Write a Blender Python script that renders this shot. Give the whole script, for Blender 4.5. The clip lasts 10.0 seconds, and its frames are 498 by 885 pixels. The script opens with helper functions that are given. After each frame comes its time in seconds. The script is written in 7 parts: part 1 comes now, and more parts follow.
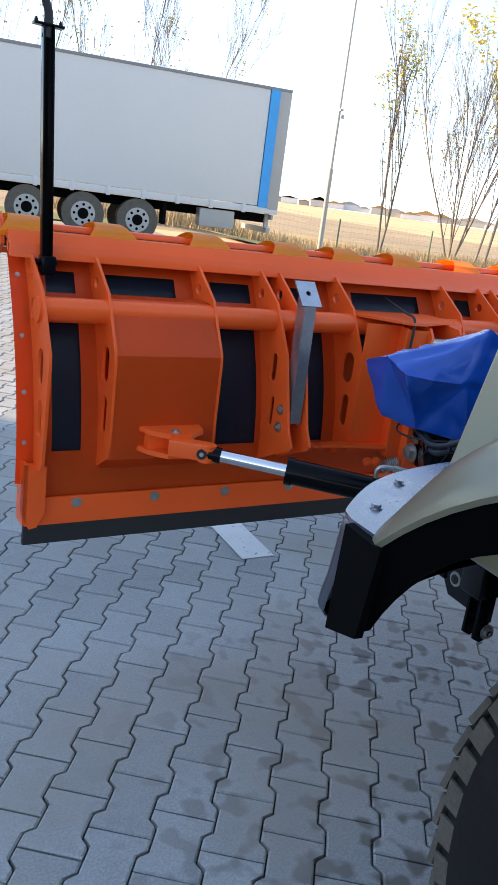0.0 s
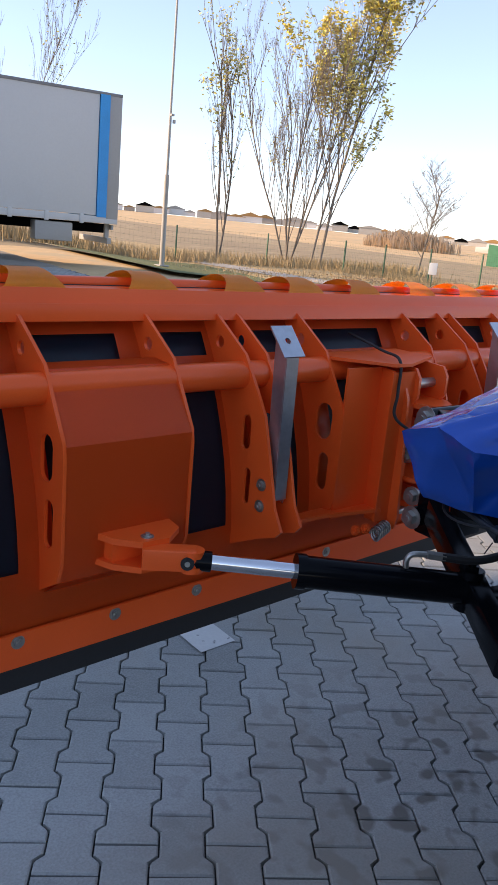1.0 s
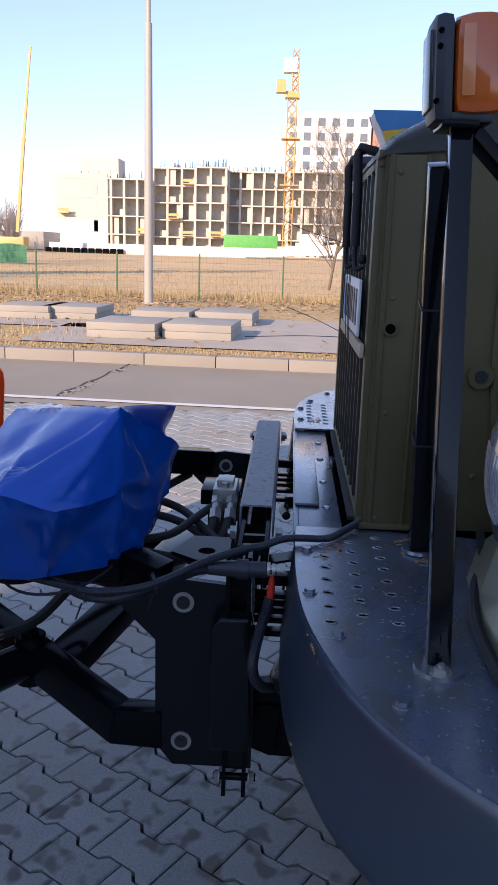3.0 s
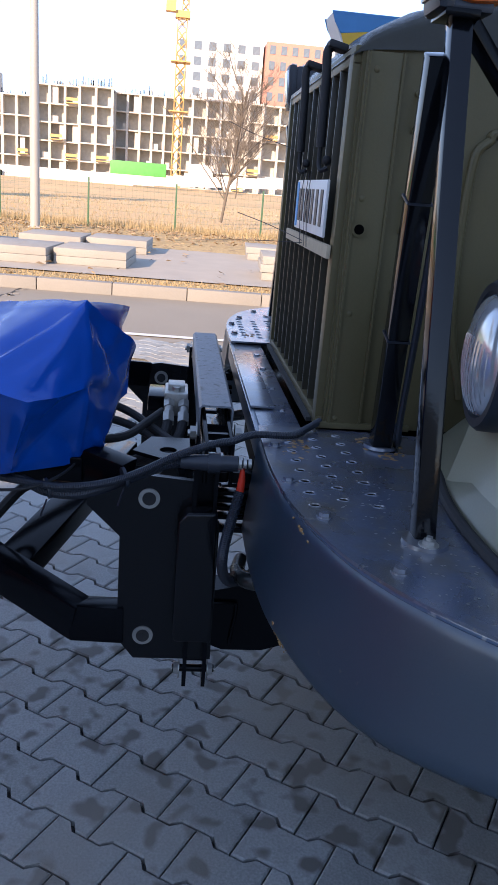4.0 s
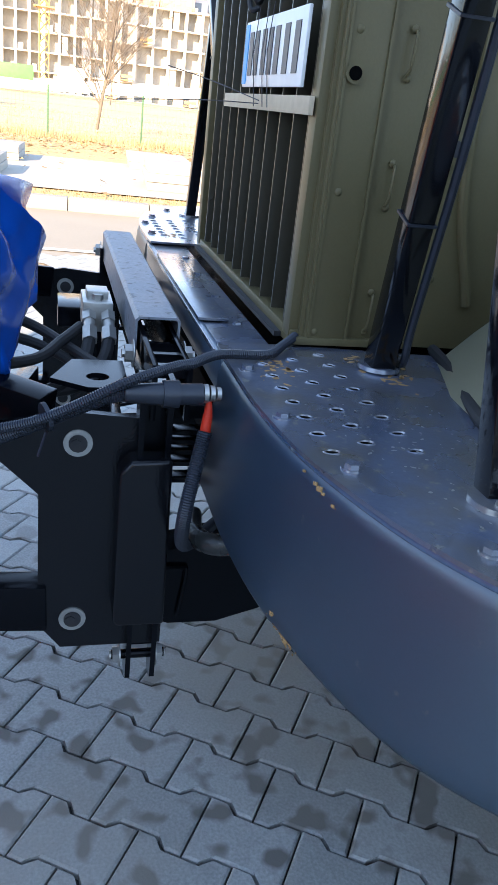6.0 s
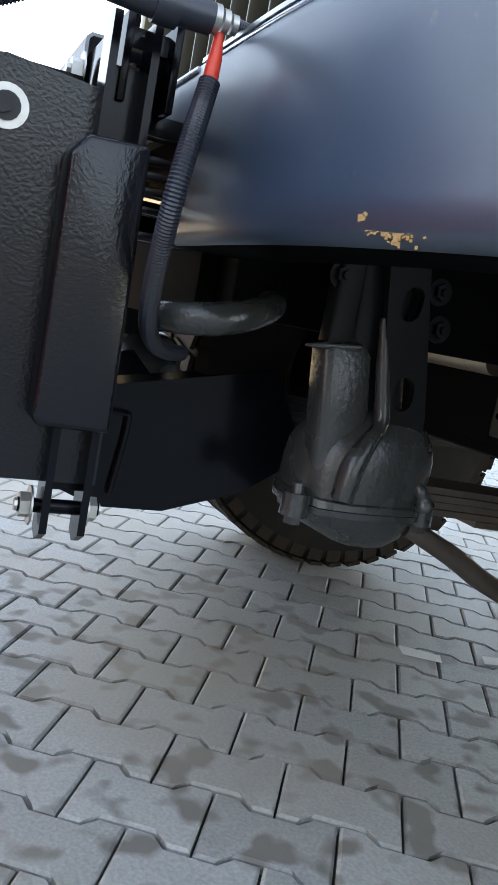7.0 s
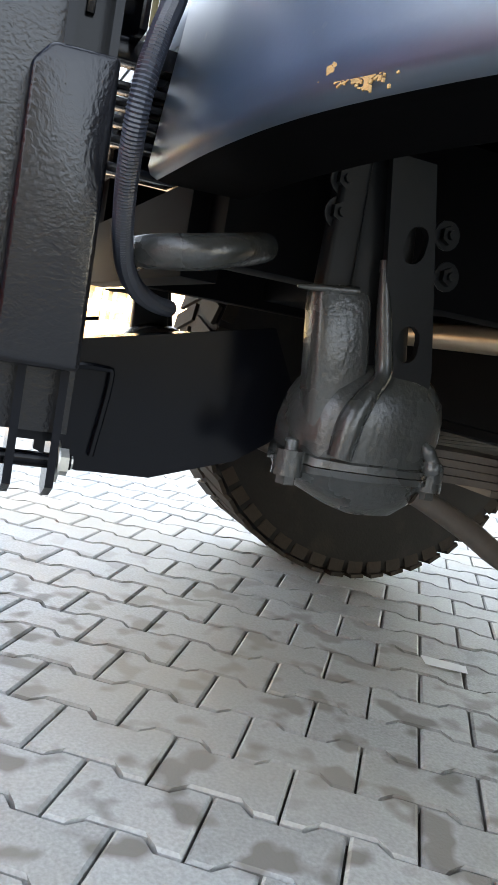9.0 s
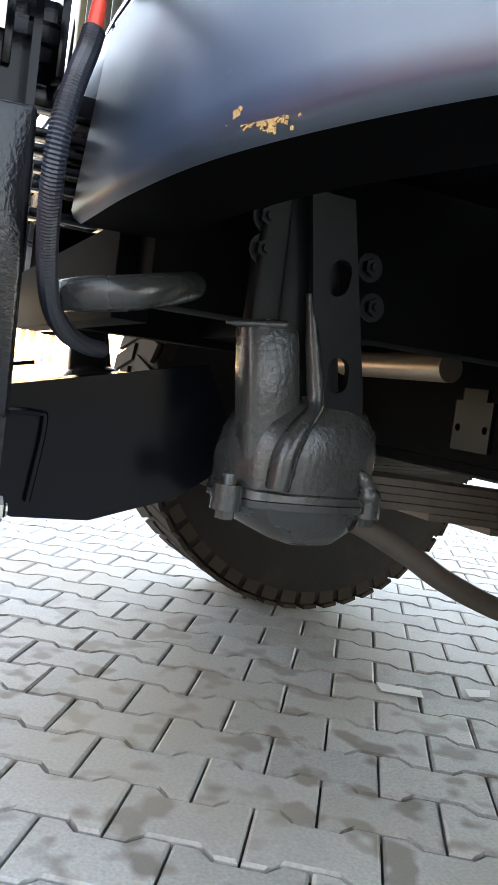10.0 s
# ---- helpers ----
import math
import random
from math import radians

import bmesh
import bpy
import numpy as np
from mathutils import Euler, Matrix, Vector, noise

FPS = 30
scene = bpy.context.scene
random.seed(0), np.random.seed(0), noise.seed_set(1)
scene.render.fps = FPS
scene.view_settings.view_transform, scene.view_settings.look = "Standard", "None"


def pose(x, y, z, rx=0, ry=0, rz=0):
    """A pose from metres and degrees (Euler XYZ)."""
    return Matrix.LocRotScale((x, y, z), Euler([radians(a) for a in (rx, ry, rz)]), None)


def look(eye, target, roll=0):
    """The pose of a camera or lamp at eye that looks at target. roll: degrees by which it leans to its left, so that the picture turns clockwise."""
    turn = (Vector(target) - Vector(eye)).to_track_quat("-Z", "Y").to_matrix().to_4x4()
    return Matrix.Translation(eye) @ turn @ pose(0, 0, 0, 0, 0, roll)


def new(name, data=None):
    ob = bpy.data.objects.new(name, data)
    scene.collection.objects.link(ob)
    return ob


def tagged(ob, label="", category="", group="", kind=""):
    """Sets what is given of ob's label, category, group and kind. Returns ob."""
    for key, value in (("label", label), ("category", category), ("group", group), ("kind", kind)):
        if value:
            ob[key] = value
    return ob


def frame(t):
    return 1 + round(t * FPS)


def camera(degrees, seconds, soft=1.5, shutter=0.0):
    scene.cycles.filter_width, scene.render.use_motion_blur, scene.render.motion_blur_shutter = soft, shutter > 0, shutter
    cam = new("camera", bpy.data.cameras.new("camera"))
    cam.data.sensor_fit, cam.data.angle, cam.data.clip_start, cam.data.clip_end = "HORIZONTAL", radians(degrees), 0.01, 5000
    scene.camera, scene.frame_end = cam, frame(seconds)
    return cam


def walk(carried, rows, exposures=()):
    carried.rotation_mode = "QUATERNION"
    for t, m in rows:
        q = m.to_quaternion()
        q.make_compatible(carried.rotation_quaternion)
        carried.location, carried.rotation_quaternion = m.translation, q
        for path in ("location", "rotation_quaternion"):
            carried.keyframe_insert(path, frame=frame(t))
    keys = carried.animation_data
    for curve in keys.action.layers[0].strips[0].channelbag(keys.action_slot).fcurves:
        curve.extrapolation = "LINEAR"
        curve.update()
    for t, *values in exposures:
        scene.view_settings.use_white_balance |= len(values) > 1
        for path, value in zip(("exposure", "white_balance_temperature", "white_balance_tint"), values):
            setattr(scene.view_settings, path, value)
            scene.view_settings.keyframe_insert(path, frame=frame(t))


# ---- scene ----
cam = camera(35.0, 10.0)
PATH = [
    (0, (-2.0140, -1.2950, 1.5130), (-1.1390, 0.4110, 0.9420), 7.50),
    (0.2, (-2.0350, -1.1300, 1.5050), (-1.1850, 0.5910, 0.9430), 6.60),
    (0.5, (-2.0330, -0.8930, 1.5400), (-1.1990, 0.8350, 0.9770), 6.50),
    (0.8, (-2.0486, -0.6918, 1.5424), (-1.0643, 0.9610, 1.0004), 4.88),
    (0.9, (-2.0557, -0.6304, 1.5422), (-0.9672, 0.9594, 1.0082), 4.94),
    (1, (-2.0640, -0.5580, 1.5380), (-0.8600, 0.9520, 1.0190), 5.30),
    (1.1, (-2.0572, -0.4982, 1.5514), (-0.7701, 0.9443, 1.0342), 5.66),
    (1.2, (-2.0920, -0.4550, 1.5590), (-0.7100, 0.9020, 1.0640), 5.60),
    (1.3, (-2.0896, -0.4197, 1.5542), (-0.6459, 0.8797, 1.0736), 5.58),
    (1.5, (-2.0770, -0.3440, 1.5570), (-0.5210, 0.8210, 1.0860), 5.40),
    (1.6, (-2.0616, -0.3147, 1.5542), (-0.4477, 0.7721, 1.0916), 4.76),
    (1.8, (-2.0118, -0.2667, 1.5426), (-0.2906, 0.6567, 1.1078), 3.08),
    (2, (-1.9700, -0.2190, 1.5630), (-0.1810, 0.5580, 1.1210), 0.80),
    (2.2, (-1.9260, -0.1690, 1.5680), (-0.1060, 0.5250, 1.1130), -0.30),
    (2.5, (-1.8980, -0.1240, 1.5730), (-0.0300, 0.4180, 1.1080), -0.20),
    (2.7, (-1.9153, -0.0736, 1.5760), (-0.0094, 0.3070, 1.1092), 0.38),
    (2.8, (-1.9405, -0.0483, 1.5740), (-0.0152, 0.2377, 1.1128), 1.12),
    (2.9, (-1.9488, -0.0145, 1.5760), (-0.0132, 0.1725, 1.1064), 1.26),
    (3, (-1.9630, 0.0120, 1.5760), (-0.0210, 0.1030, 1.1030), 1.70),
    (3.1, (-1.9850, 0.0390, 1.5790), (-0.0420, 0.0370, 1.1030), 2.50),
    (3.2, (-2.0040, 0.0620, 1.5790), (-0.0620, -0.0180, 1.1050), 3.10),
    (4.3, (-1.9810, 0.1880, 1.4760), (-0.1020, -0.0390, 0.8300), 5.40),
    (4.5, (-1.9390, 0.1990, 1.4690), (-0.0710, -0.0440, 0.7970), 5.80),
    (4.6, (-1.9080, 0.1980, 1.4610), (-0.0430, -0.0450, 0.7810), 5.70),
    (5, (-1.7690, 0.2100, 1.4560), (0.0650, -0.1620, 0.7480), 4.50),
    (5.2, (-1.7180, 0.2220, 1.4440), (0.1000, -0.1850, 0.7180), 5.00),
    (6.3, (-1.5570, 0.2600, 1.2800), (0.2120, -0.2820, 0.5180), 7.50),
    (6.4, (-1.5230, 0.2700, 1.2100), (0.2480, -0.3010, 0.4760), 7.90),
    (6.5, (-1.4820, 0.2740, 1.1290), (0.2960, -0.3200, 0.4340), 8.20),
    (6.7, (-1.3750, 0.2572, 0.9123), (0.4269, -0.4229, 0.3767), 10.40),
    (6.8, (-1.4090, 0.2510, 0.8600), (0.4090, -0.4620, 0.4270), 9.50),
    (7, (-1.3830, 0.2590, 0.7630), (0.4140, -0.5610, 0.4530), 10.70),
    (7.5, (-1.3620, 0.2310, 0.7130), (0.4050, -0.6760, 0.4790), 11.10),
    (7.7, (-1.3594, 0.2119, 0.7026), (0.4403, -0.6210, 0.4542), 11.40),
    (7.8, (-1.3530, 0.2120, 0.7060), (0.4610, -0.5840, 0.4320), 11.20),
    (8, (-1.3490, 0.2010, 0.6960), (0.4750, -0.5670, 0.4090), 10.90),
    (8.5, (-1.3460, 0.1950, 0.6770), (0.4930, -0.5360, 0.3900), 10.50),
    (9, (-1.3500, 0.1750, 0.6740), (0.4940, -0.5600, 0.4330), 10.20),
    (9.5, (-1.3620, 0.1640, 0.6740), (0.4560, -0.6510, 0.5010), 8.50),
    (9.6, (-1.3620, 0.1630, 0.6750), (0.4490, -0.6710, 0.5130), 8.10),
    (10, (-1.3580, 0.1630, 0.6770), (0.4510, -0.6790, 0.5420), 7.50),
]

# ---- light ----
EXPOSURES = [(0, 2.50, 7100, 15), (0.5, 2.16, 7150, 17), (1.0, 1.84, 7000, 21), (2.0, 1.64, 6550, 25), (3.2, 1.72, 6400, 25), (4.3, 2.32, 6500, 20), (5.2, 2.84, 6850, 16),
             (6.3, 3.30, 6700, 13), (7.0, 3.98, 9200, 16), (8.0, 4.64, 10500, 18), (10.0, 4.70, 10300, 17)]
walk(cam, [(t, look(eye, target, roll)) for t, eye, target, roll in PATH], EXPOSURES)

SUN_AZ = (-1.0, 0.66)          # where the sun stands, seen from above
SUN_EL = radians(21)
world = bpy.data.worlds.new("sky")
scene.world = world
world.use_nodes = True
wn = world.node_tree.nodes
sky = wn.new("ShaderNodeTexSky")
sky.sky_type = "NISHITA"
sky.sun_disc = False
sky.sun_elevation = SUN_EL
sky.sun_rotation = math.atan2(SUN_AZ[0], SUN_AZ[1])
sky.air_density, sky.dust_density, sky.ozone_density = 1.0, 0.1, 3.4
sky.altitude = 2500
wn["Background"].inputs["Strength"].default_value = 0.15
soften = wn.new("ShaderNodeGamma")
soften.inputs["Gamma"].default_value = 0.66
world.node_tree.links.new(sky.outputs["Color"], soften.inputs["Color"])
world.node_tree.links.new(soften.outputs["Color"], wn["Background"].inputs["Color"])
sun_data = bpy.data.lights.new("sun", "SUN")
sun_data.energy, sun_data.angle, sun_data.color = 2.3, radians(0.55), (1.0, 0.79, 0.54)
sun = new("sun", sun_data)
h = math.hypot(*SUN_AZ)
sun_way = Vector((SUN_AZ[0] / h * math.cos(SUN_EL), SUN_AZ[1] / h * math.cos(SUN_EL), math.sin(SUN_EL)))
sun.matrix_world = look(sun_way * 50, (0, 0, 0))


# ---- materials ----
def material(name, color, rough=0.5, metal=0.0, grain=40.0, vary=0.12, patch=2.0, patch_vary=0.15, bump=0.1,
             bump_size=0.002, spots=None, spot_scale=8.0, spot_amount=0.0, coat=0.0, rough_vary=0.1, by_piece=0.0,
             spec=0.5, placed=False, coat_ior=1.5, coat_rough=0.12, soft=0.08, dirt=None, zone=None):
    """Principled paint with grain, broad patches, optional spots of wear, and bump."""
    m = bpy.data.materials.new(name)
    m.use_nodes = True
    nt = m.node_tree
    n, l = nt.nodes, nt.links
    bsdf = n["Principled BSDF"]
    bsdf.inputs["Metallic"].default_value = metal
    bsdf.inputs["Coat Weight"].default_value = coat
    bsdf.inputs["Coat Roughness"].default_value = coat_rough
    bsdf.inputs["Coat IOR"].default_value = coat_ior
    bsdf.inputs["Specular IOR Level"].default_value = spec
    tex = n.new("ShaderNodeTexCoord")
    pos = n.new("ShaderNodeNewGeometry").outputs["Position"] if placed else tex.outputs["Object"]
    fine = n.new("ShaderNodeTexNoise")
    fine.inputs["Scale"].default_value, fine.inputs["Detail"].default_value = grain, 6
    broad = n.new("ShaderNodeTexNoise")
    broad.inputs["Scale"].default_value, broad.inputs["Detail"].default_value = patch, 4
    l.new(pos, fine.inputs["Vector"])
    l.new(pos, broad.inputs["Vector"])

    def math_node(op, a, b, clamp=False):
        k = n.new("ShaderNodeMath")
        k.operation, k.use_clamp = op, clamp
        for i, v in enumerate((a, b)):
            if isinstance(v, (int, float)):
                k.inputs[i].default_value = v
            else:
                l.new(v, k.inputs[i])
        return k.outputs[0]

    gain = math_node("ADD", math_node("MULTIPLY", math_node("SUBTRACT", fine.outputs["Fac"], 0.5), 2 * vary),
                     math_node("MULTIPLY", math_node("SUBTRACT", broad.outputs["Fac"], 0.5), 2 * patch_vary))
    if by_piece:
        info = n.new("ShaderNodeObjectInfo")
        geo = n.new("ShaderNodeNewGeometry")
        both = math_node("FRACT", math_node("ADD", info.outputs["Random"], geo.outputs["Random Per Island"]), 0)
        gain = math_node("ADD", gain, math_node("MULTIPLY", math_node("SUBTRACT", both, 0.5), 2 * by_piece))
    gain = math_node("ADD", gain, 1.0)
    mix = n.new("ShaderNodeMix")
    mix.data_type, mix.blend_type = "RGBA", "MULTIPLY"
    mix.inputs["Factor"].default_value = 1.0
    mix.inputs["A"].default_value = (*color, 1)
    comb = n.new("ShaderNodeCombineColor")
    for i in range(3):
        l.new(gain, comb.inputs[i])
    l.new(comb.outputs["Color"], mix.inputs["B"])
    out = mix.outputs["Result"]
    if spots:
        s = n.new("ShaderNodeTexNoise")
        s.inputs["Scale"].default_value, s.inputs["Detail"].default_value = spot_scale, 1.6 if zone else 5
        l.new(pos, s.inputs["Vector"])
        ramp = n.new("ShaderNodeMapRange")
        ramp.inputs["From Min"].default_value = 0.66 - spot_amount * 0.3
        ramp.inputs["From Max"].default_value = 0.66 + soft - spot_amount * 0.3
        l.new(s.outputs["Fac"], ramp.inputs["Value"])
        m2 = n.new("ShaderNodeMix")
        m2.data_type = "RGBA"
        share = ramp.outputs["Result"]
        if zone:                                     # stains gather round one spot, fewer away from it
            away = n.new("ShaderNodeVectorMath")
            away.operation = "DISTANCE"
            l.new(pos, away.inputs[0])
            away.inputs[1].default_value = (zone[0], zone[1], 0)
            fade = n.new("ShaderNodeMapRange")
            fade.inputs["From Min"].default_value, fade.inputs["From Max"].default_value = zone[2] * 0.5, zone[2]
            fade.inputs["To Min"].default_value, fade.inputs["To Max"].default_value = 1.0, 0.12
            l.new(away.outputs["Value"], fade.inputs["Value"])
            share = math_node("MULTIPLY", share, fade.outputs["Result"])
        l.new(share, m2.inputs["Factor"])
        l.new(out, m2.inputs["A"])
        m2.inputs["B"].default_value = (*spots, 1)
        out = m2.outputs["Result"]
    if dirt:
        s = n.new("ShaderNodeTexNoise")
        s.inputs["Scale"].default_value, s.inputs["Detail"].default_value = dirt[1], 6
        l.new(pos, s.inputs["Vector"])
        ramp = n.new("ShaderNodeMapRange")
        ramp.inputs["From Min"].default_value, ramp.inputs["From Max"].default_value = 0.46, 0.68
        ramp.inputs["To Max"].default_value = 0.8
        l.new(s.outputs["Fac"], ramp.inputs["Value"])
        m3 = n.new("ShaderNodeMix")
        m3.data_type = "RGBA"
        l.new(ramp.outputs["Result"], m3.inputs["Factor"])
        l.new(out, m3.inputs["A"])
        m3.inputs["B"].default_value = (*dirt[0], 1)
        out = m3.outputs["Result"]
    l.new(out, bsdf.inputs["Base Color"])
    l.new(math_node("ADD", math_node("MULTIPLY", math_node("SUBTRACT", broad.outputs["Fac"], 0.5), 2 * rough_vary), rough, True),
          bsdf.inputs["Roughness"])
    if bump:
        b = n.new("ShaderNodeBump")
        b.inputs["Strength"].default_value, b.inputs["Distance"].default_value = bump, bump_size
        l.new(fine.outputs["Fac"], b.inputs["Height"])
        l.new(b.outputs["Normal"], bsdf.inputs["Normal"])
    return m


ORANGE = material("orange_paint", (0.92, 0.114, 0.019), 0.32, grain=300, vary=0.05, patch=3, patch_vary=0.12, bump=0.06, coat=0.06, spec=0.3)
TAB = material("deflector_orange", (0.96, 0.35, 0.017), 0.45, grain=150, vary=0.06, patch=4, patch_vary=0.1, bump=0.05)
HDPE = material("black_plastic", (0.014, 0.018, 0.027), 0.42, grain=200, vary=0.2, bump=0.05, spec=0.5)
FLAP = material("blue_black_sheet", (0.015, 0.022, 0.038), 0.40, grain=200, vary=0.15, bump=0.04, spec=0.5)
RUBBER = material("black_rubber", (0.016, 0.016, 0.017), 0.7, grain=120, vary=0.25, bump=0.2)
BLACK = material("black_steel_paint", (0.0035, 0.004, 0.0055), 0.13, grain=420, vary=0.15, patch=5, patch_vary=0.2, bump=0.10, bump_size=0.0010, coat=0.0, spec=0.11)
GLOSS = material("thick_gloss_black", (0.004, 0.0045, 0.006), 0.15, grain=240, vary=0.15, patch=5, patch_vary=0.2, bump=0.6, bump_size=0.0009, spec=0.3)
POST = material("glossy_post_paint", (0.004, 0.0045, 0.006), 0.10, grain=160, vary=0.15, patch=5, patch_vary=0.2, bump=0.10, bump_size=0.0010, spec=0.32)
SMOKED = material("smoked_lens", (0.035, 0.038, 0.042), 0.08, grain=60, vary=0.1, bump=0.02, spec=0.3)
BUMPER = material("bumper_paint", (0.024, 0.060, 0.104), 0.45, grain=260, vary=0.12, patch=4, patch_vary=0.15, bump=0.05,
                  spots=(0.16, 0.15, 0.13), spot_scale=38, spot_amount=-0.1, coat=1.0, spec=0.6, coat_ior=2.25, coat_rough=0.36)
PLATE = material("worn_step_plate", (0.066, 0.083, 0.124), 0.30, grain=160, vary=0.3, patch=9, patch_vary=0.35, bump=0.14,
                 spots=(0.17, 0.165, 0.15), spot_scale=70, spot_amount=0.16, rough_vary=0.3, coat=1.0, coat_ior=2.0, coat_rough=0.24, dirt=((0.075, 0.068, 0.058), 14))
RIM = material("worn_rim_highlight", (0.060, 0.100, 0.165), 0.22, grain=160, vary=0.2, patch=9, patch_vary=0.25, bump=0.08, spots=(0.26, 0.27, 0.28), spot_scale=45, spot_amount=0.1, coat=0.8, coat_ior=1.9, coat_rough=0.14)
COVER = material("speckled_cover_paint", (0.20, 0.215, 0.235), 0.5, grain=120, vary=0.35, patch=12, patch_vary=0.25, bump=0.1, spots=(0.09, 0.095, 0.10), spot_scale=60, spot_amount=0.25, spec=0.4)
OLIVE = material("olive_paint", (0.108, 0.089, 0.043), 0.42, grain=220, vary=0.08, patch=4, patch_vary=0.12, bump=0.10, spec=0.25)
BONNET = material("bonnet_top_paint", (0.075, 0.070, 0.052), 0.22, grain=220, vary=0.08, patch=4, patch_vary=0.12, bump=0.04, spec=0.5)
SLAT = material("grille_slat_paint", (0.050, 0.044, 0.030), 0.30, grain=220, vary=0.1, patch=4, patch_vary=0.12, bump=0.06, spec=0.45)
KHAKI = material("fender_paint", (0.34, 0.322, 0.222), 0.33, grain=220, vary=0.06, patch=3, patch_vary=0.1, bump=0.06, coat=0.6)
TARP = material("blue_tarpaulin", (0.0, 0.072, 0.40), 0.22, grain=500, vary=0.08, patch=6, patch_vary=0.12, bump=0.05, coat=0.35, spec=0.4, coat_rough=0.12)
GALV = material("galvanised_steel", (0.46, 0.48, 0.51), 0.36, metal=0.9, grain=60, vary=0.15, patch=14, patch_vary=0.2, bump=0.03)
CHROME = material("chrome", (0.75, 0.76, 0.78), 0.12, metal=1.0, grain=90, vary=0.05, bump=0.01)
ZINC = material("zinc_bolt", (0.42, 0.41, 0.38), 0.4, metal=0.85, grain=80, vary=0.25, bump=0.06)
CAST = material("cast_iron_grey_paint", (0.030, 0.032, 0.031), 0.27, grain=150, vary=0.15, patch=14, patch_vary=0.25, bump=0.3, bump_size=0.003, spec=0.5)
# darkened copy of the casting paint for parts in shade under the lorry
CAST_SHADE = material("shaded_hanger_paint", (0.007, 0.0075, 0.008), 0.45, grain=90, vary=0.15, patch=14, patch_vary=0.25, bump=0.06, bump_size=0.003, spec=0.14)
SPRING = material("rusty_spring_steel", (0.048, 0.036, 0.028), 0.5, metal=0.0, grain=90, vary=0.35, patch=20, patch_vary=0.3, bump=0.3)
TYRE = material("tyre_rubber", (0.007, 0.006, 0.0055), 0.8, grain=130, vary=0.3, patch=7, patch_vary=0.3, bump=0.3, spots=(0.018, 0.014, 0.011), spot_scale=10, spot_amount=0.35, soft=0.2, spec=0.3)
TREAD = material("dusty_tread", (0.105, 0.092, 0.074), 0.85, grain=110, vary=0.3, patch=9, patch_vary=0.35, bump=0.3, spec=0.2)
# tread of the far tyre, with the shade under the lorry in its colour
TREAD_SHADE = material("shaded_brown_tread", (0.024, 0.018, 0.014), 0.85, grain=110, vary=0.3, patch=9, patch_vary=0.35, bump=0.3, spec=0.2)
# beige base puts the sun's reflection into the pipe's colour
PIPE = material("sun_beige_pipe", (0.36, 0.28, 0.20), 0.35, metal=0.6, grain=60, vary=0.15, patch=6, patch_vary=0.2, bump=0.05)
PAVER = material("concrete_paver", (0.318, 0.328, 0.318), 0.62, grain=150, vary=0.42, patch=11, patch_vary=0.22, bump=0.6, bump_size=0.0016,
                 spots=(0.150, 0.142, 0.128), soft=0.09, spot_scale=11, spot_amount=0.42, by_piece=0.12, rough_vary=0.16, spec=0.3, placed=True, zone=(-0.25, -0.05, 1.4), dirt=((0.30, 0.268, 0.220), 1.1))
SAND_BLACK = material("hole_shadow", (0.003, 0.003, 0.003), 0.95, spec=0.0, bump=0)
SAND = material("joint_sand", (0.055, 0.053, 0.05), 0.9, grain=200, vary=0.3, bump=0.4)
ASPHALT = material("road_asphalt", (0.27, 0.238, 0.190), 0.85, grain=90, vary=0.2, patch=0.7, patch_vary=0.22, bump=0.3, bump_size=0.004)
KERB = material("concrete_kerb", (0.27, 0.250, 0.220), 0.8, grain=60, vary=0.12, patch=1.3, patch_vary=0.12, bump=0.2)
SLAB = material("concrete_slab", (0.32, 0.30, 0.265), 0.8, grain=50, vary=0.1, patch=2, patch_vary=0.16, bump=0.2)
FOOTPATH = material("concrete_footpath", (0.40, 0.355, 0.295), 0.8, grain=50, vary=0.1, patch=2, patch_vary=0.16, bump=0.2)
WHITE = material("white_marking", (0.66, 0.66, 0.64), 0.7, grain=80, vary=0.1, patch=6, patch_vary=0.15, bump=0.2, spots=(0.25, 0.25, 0.25), spot_scale=30, spot_amount=0.05)
FIELD = material("dry_field", (0.60, 0.405, 0.20), 0.95, grain=3, vary=0.22, patch=0.07, patch_vary=0.28, bump=0.2, bump_size=0.03, spots=(0.48, 0.36, 0.20), spot_scale=0.5, spot_amount=0.35)
STUBBLE = material("brown_stubble_field", (0.33, 0.24, 0.13), 0.95, grain=3, vary=0.25, patch=0.07, patch_vary=0.3, bump=0.2, bump_size=0.03, spots=(0.40, 0.30, 0.16), spot_scale=0.5, spot_amount=0.3)
VERGE = material("dry_verge", (0.46, 0.325, 0.15), 0.95, grain=14, vary=0.35, patch=0.8, patch_vary=0.25, bump=0.8, bump_size=0.03, spots=(0.30, 0.21, 0.10), spot_scale=4, spot_amount=0.3)
GRASS = material("green_verge", (0.14, 0.15, 0.045), 0.95, grain=12, vary=0.35, patch=0.5, patch_vary=0.3, bump=0.8, bump_size=0.03)
STRAW = material("dry_grass", (0.36, 0.27, 0.145), 0.9, grain=5, vary=0.25, patch=0.5, patch_vary=0.25, bump=0)
LITTER = material("fallen_leaves", (0.36, 0.24, 0.125), 0.8, grain=5, vary=0.3, by_piece=0.4, bump=0)
BARK = material("grey_bark", (0.22, 0.185, 0.15), 0.9, grain=20, vary=0.3, bump=0.3)
LEAF_Y = material("yellow_leaves", (0.66, 0.55, 0.11), 0.6, grain=2, vary=0.2, by_piece=0.45, bump=0)
TWIG = material("pale_twig_bark", (0.16, 0.133, 0.108), 0.9, grain=20, vary=0.2, bump=0)
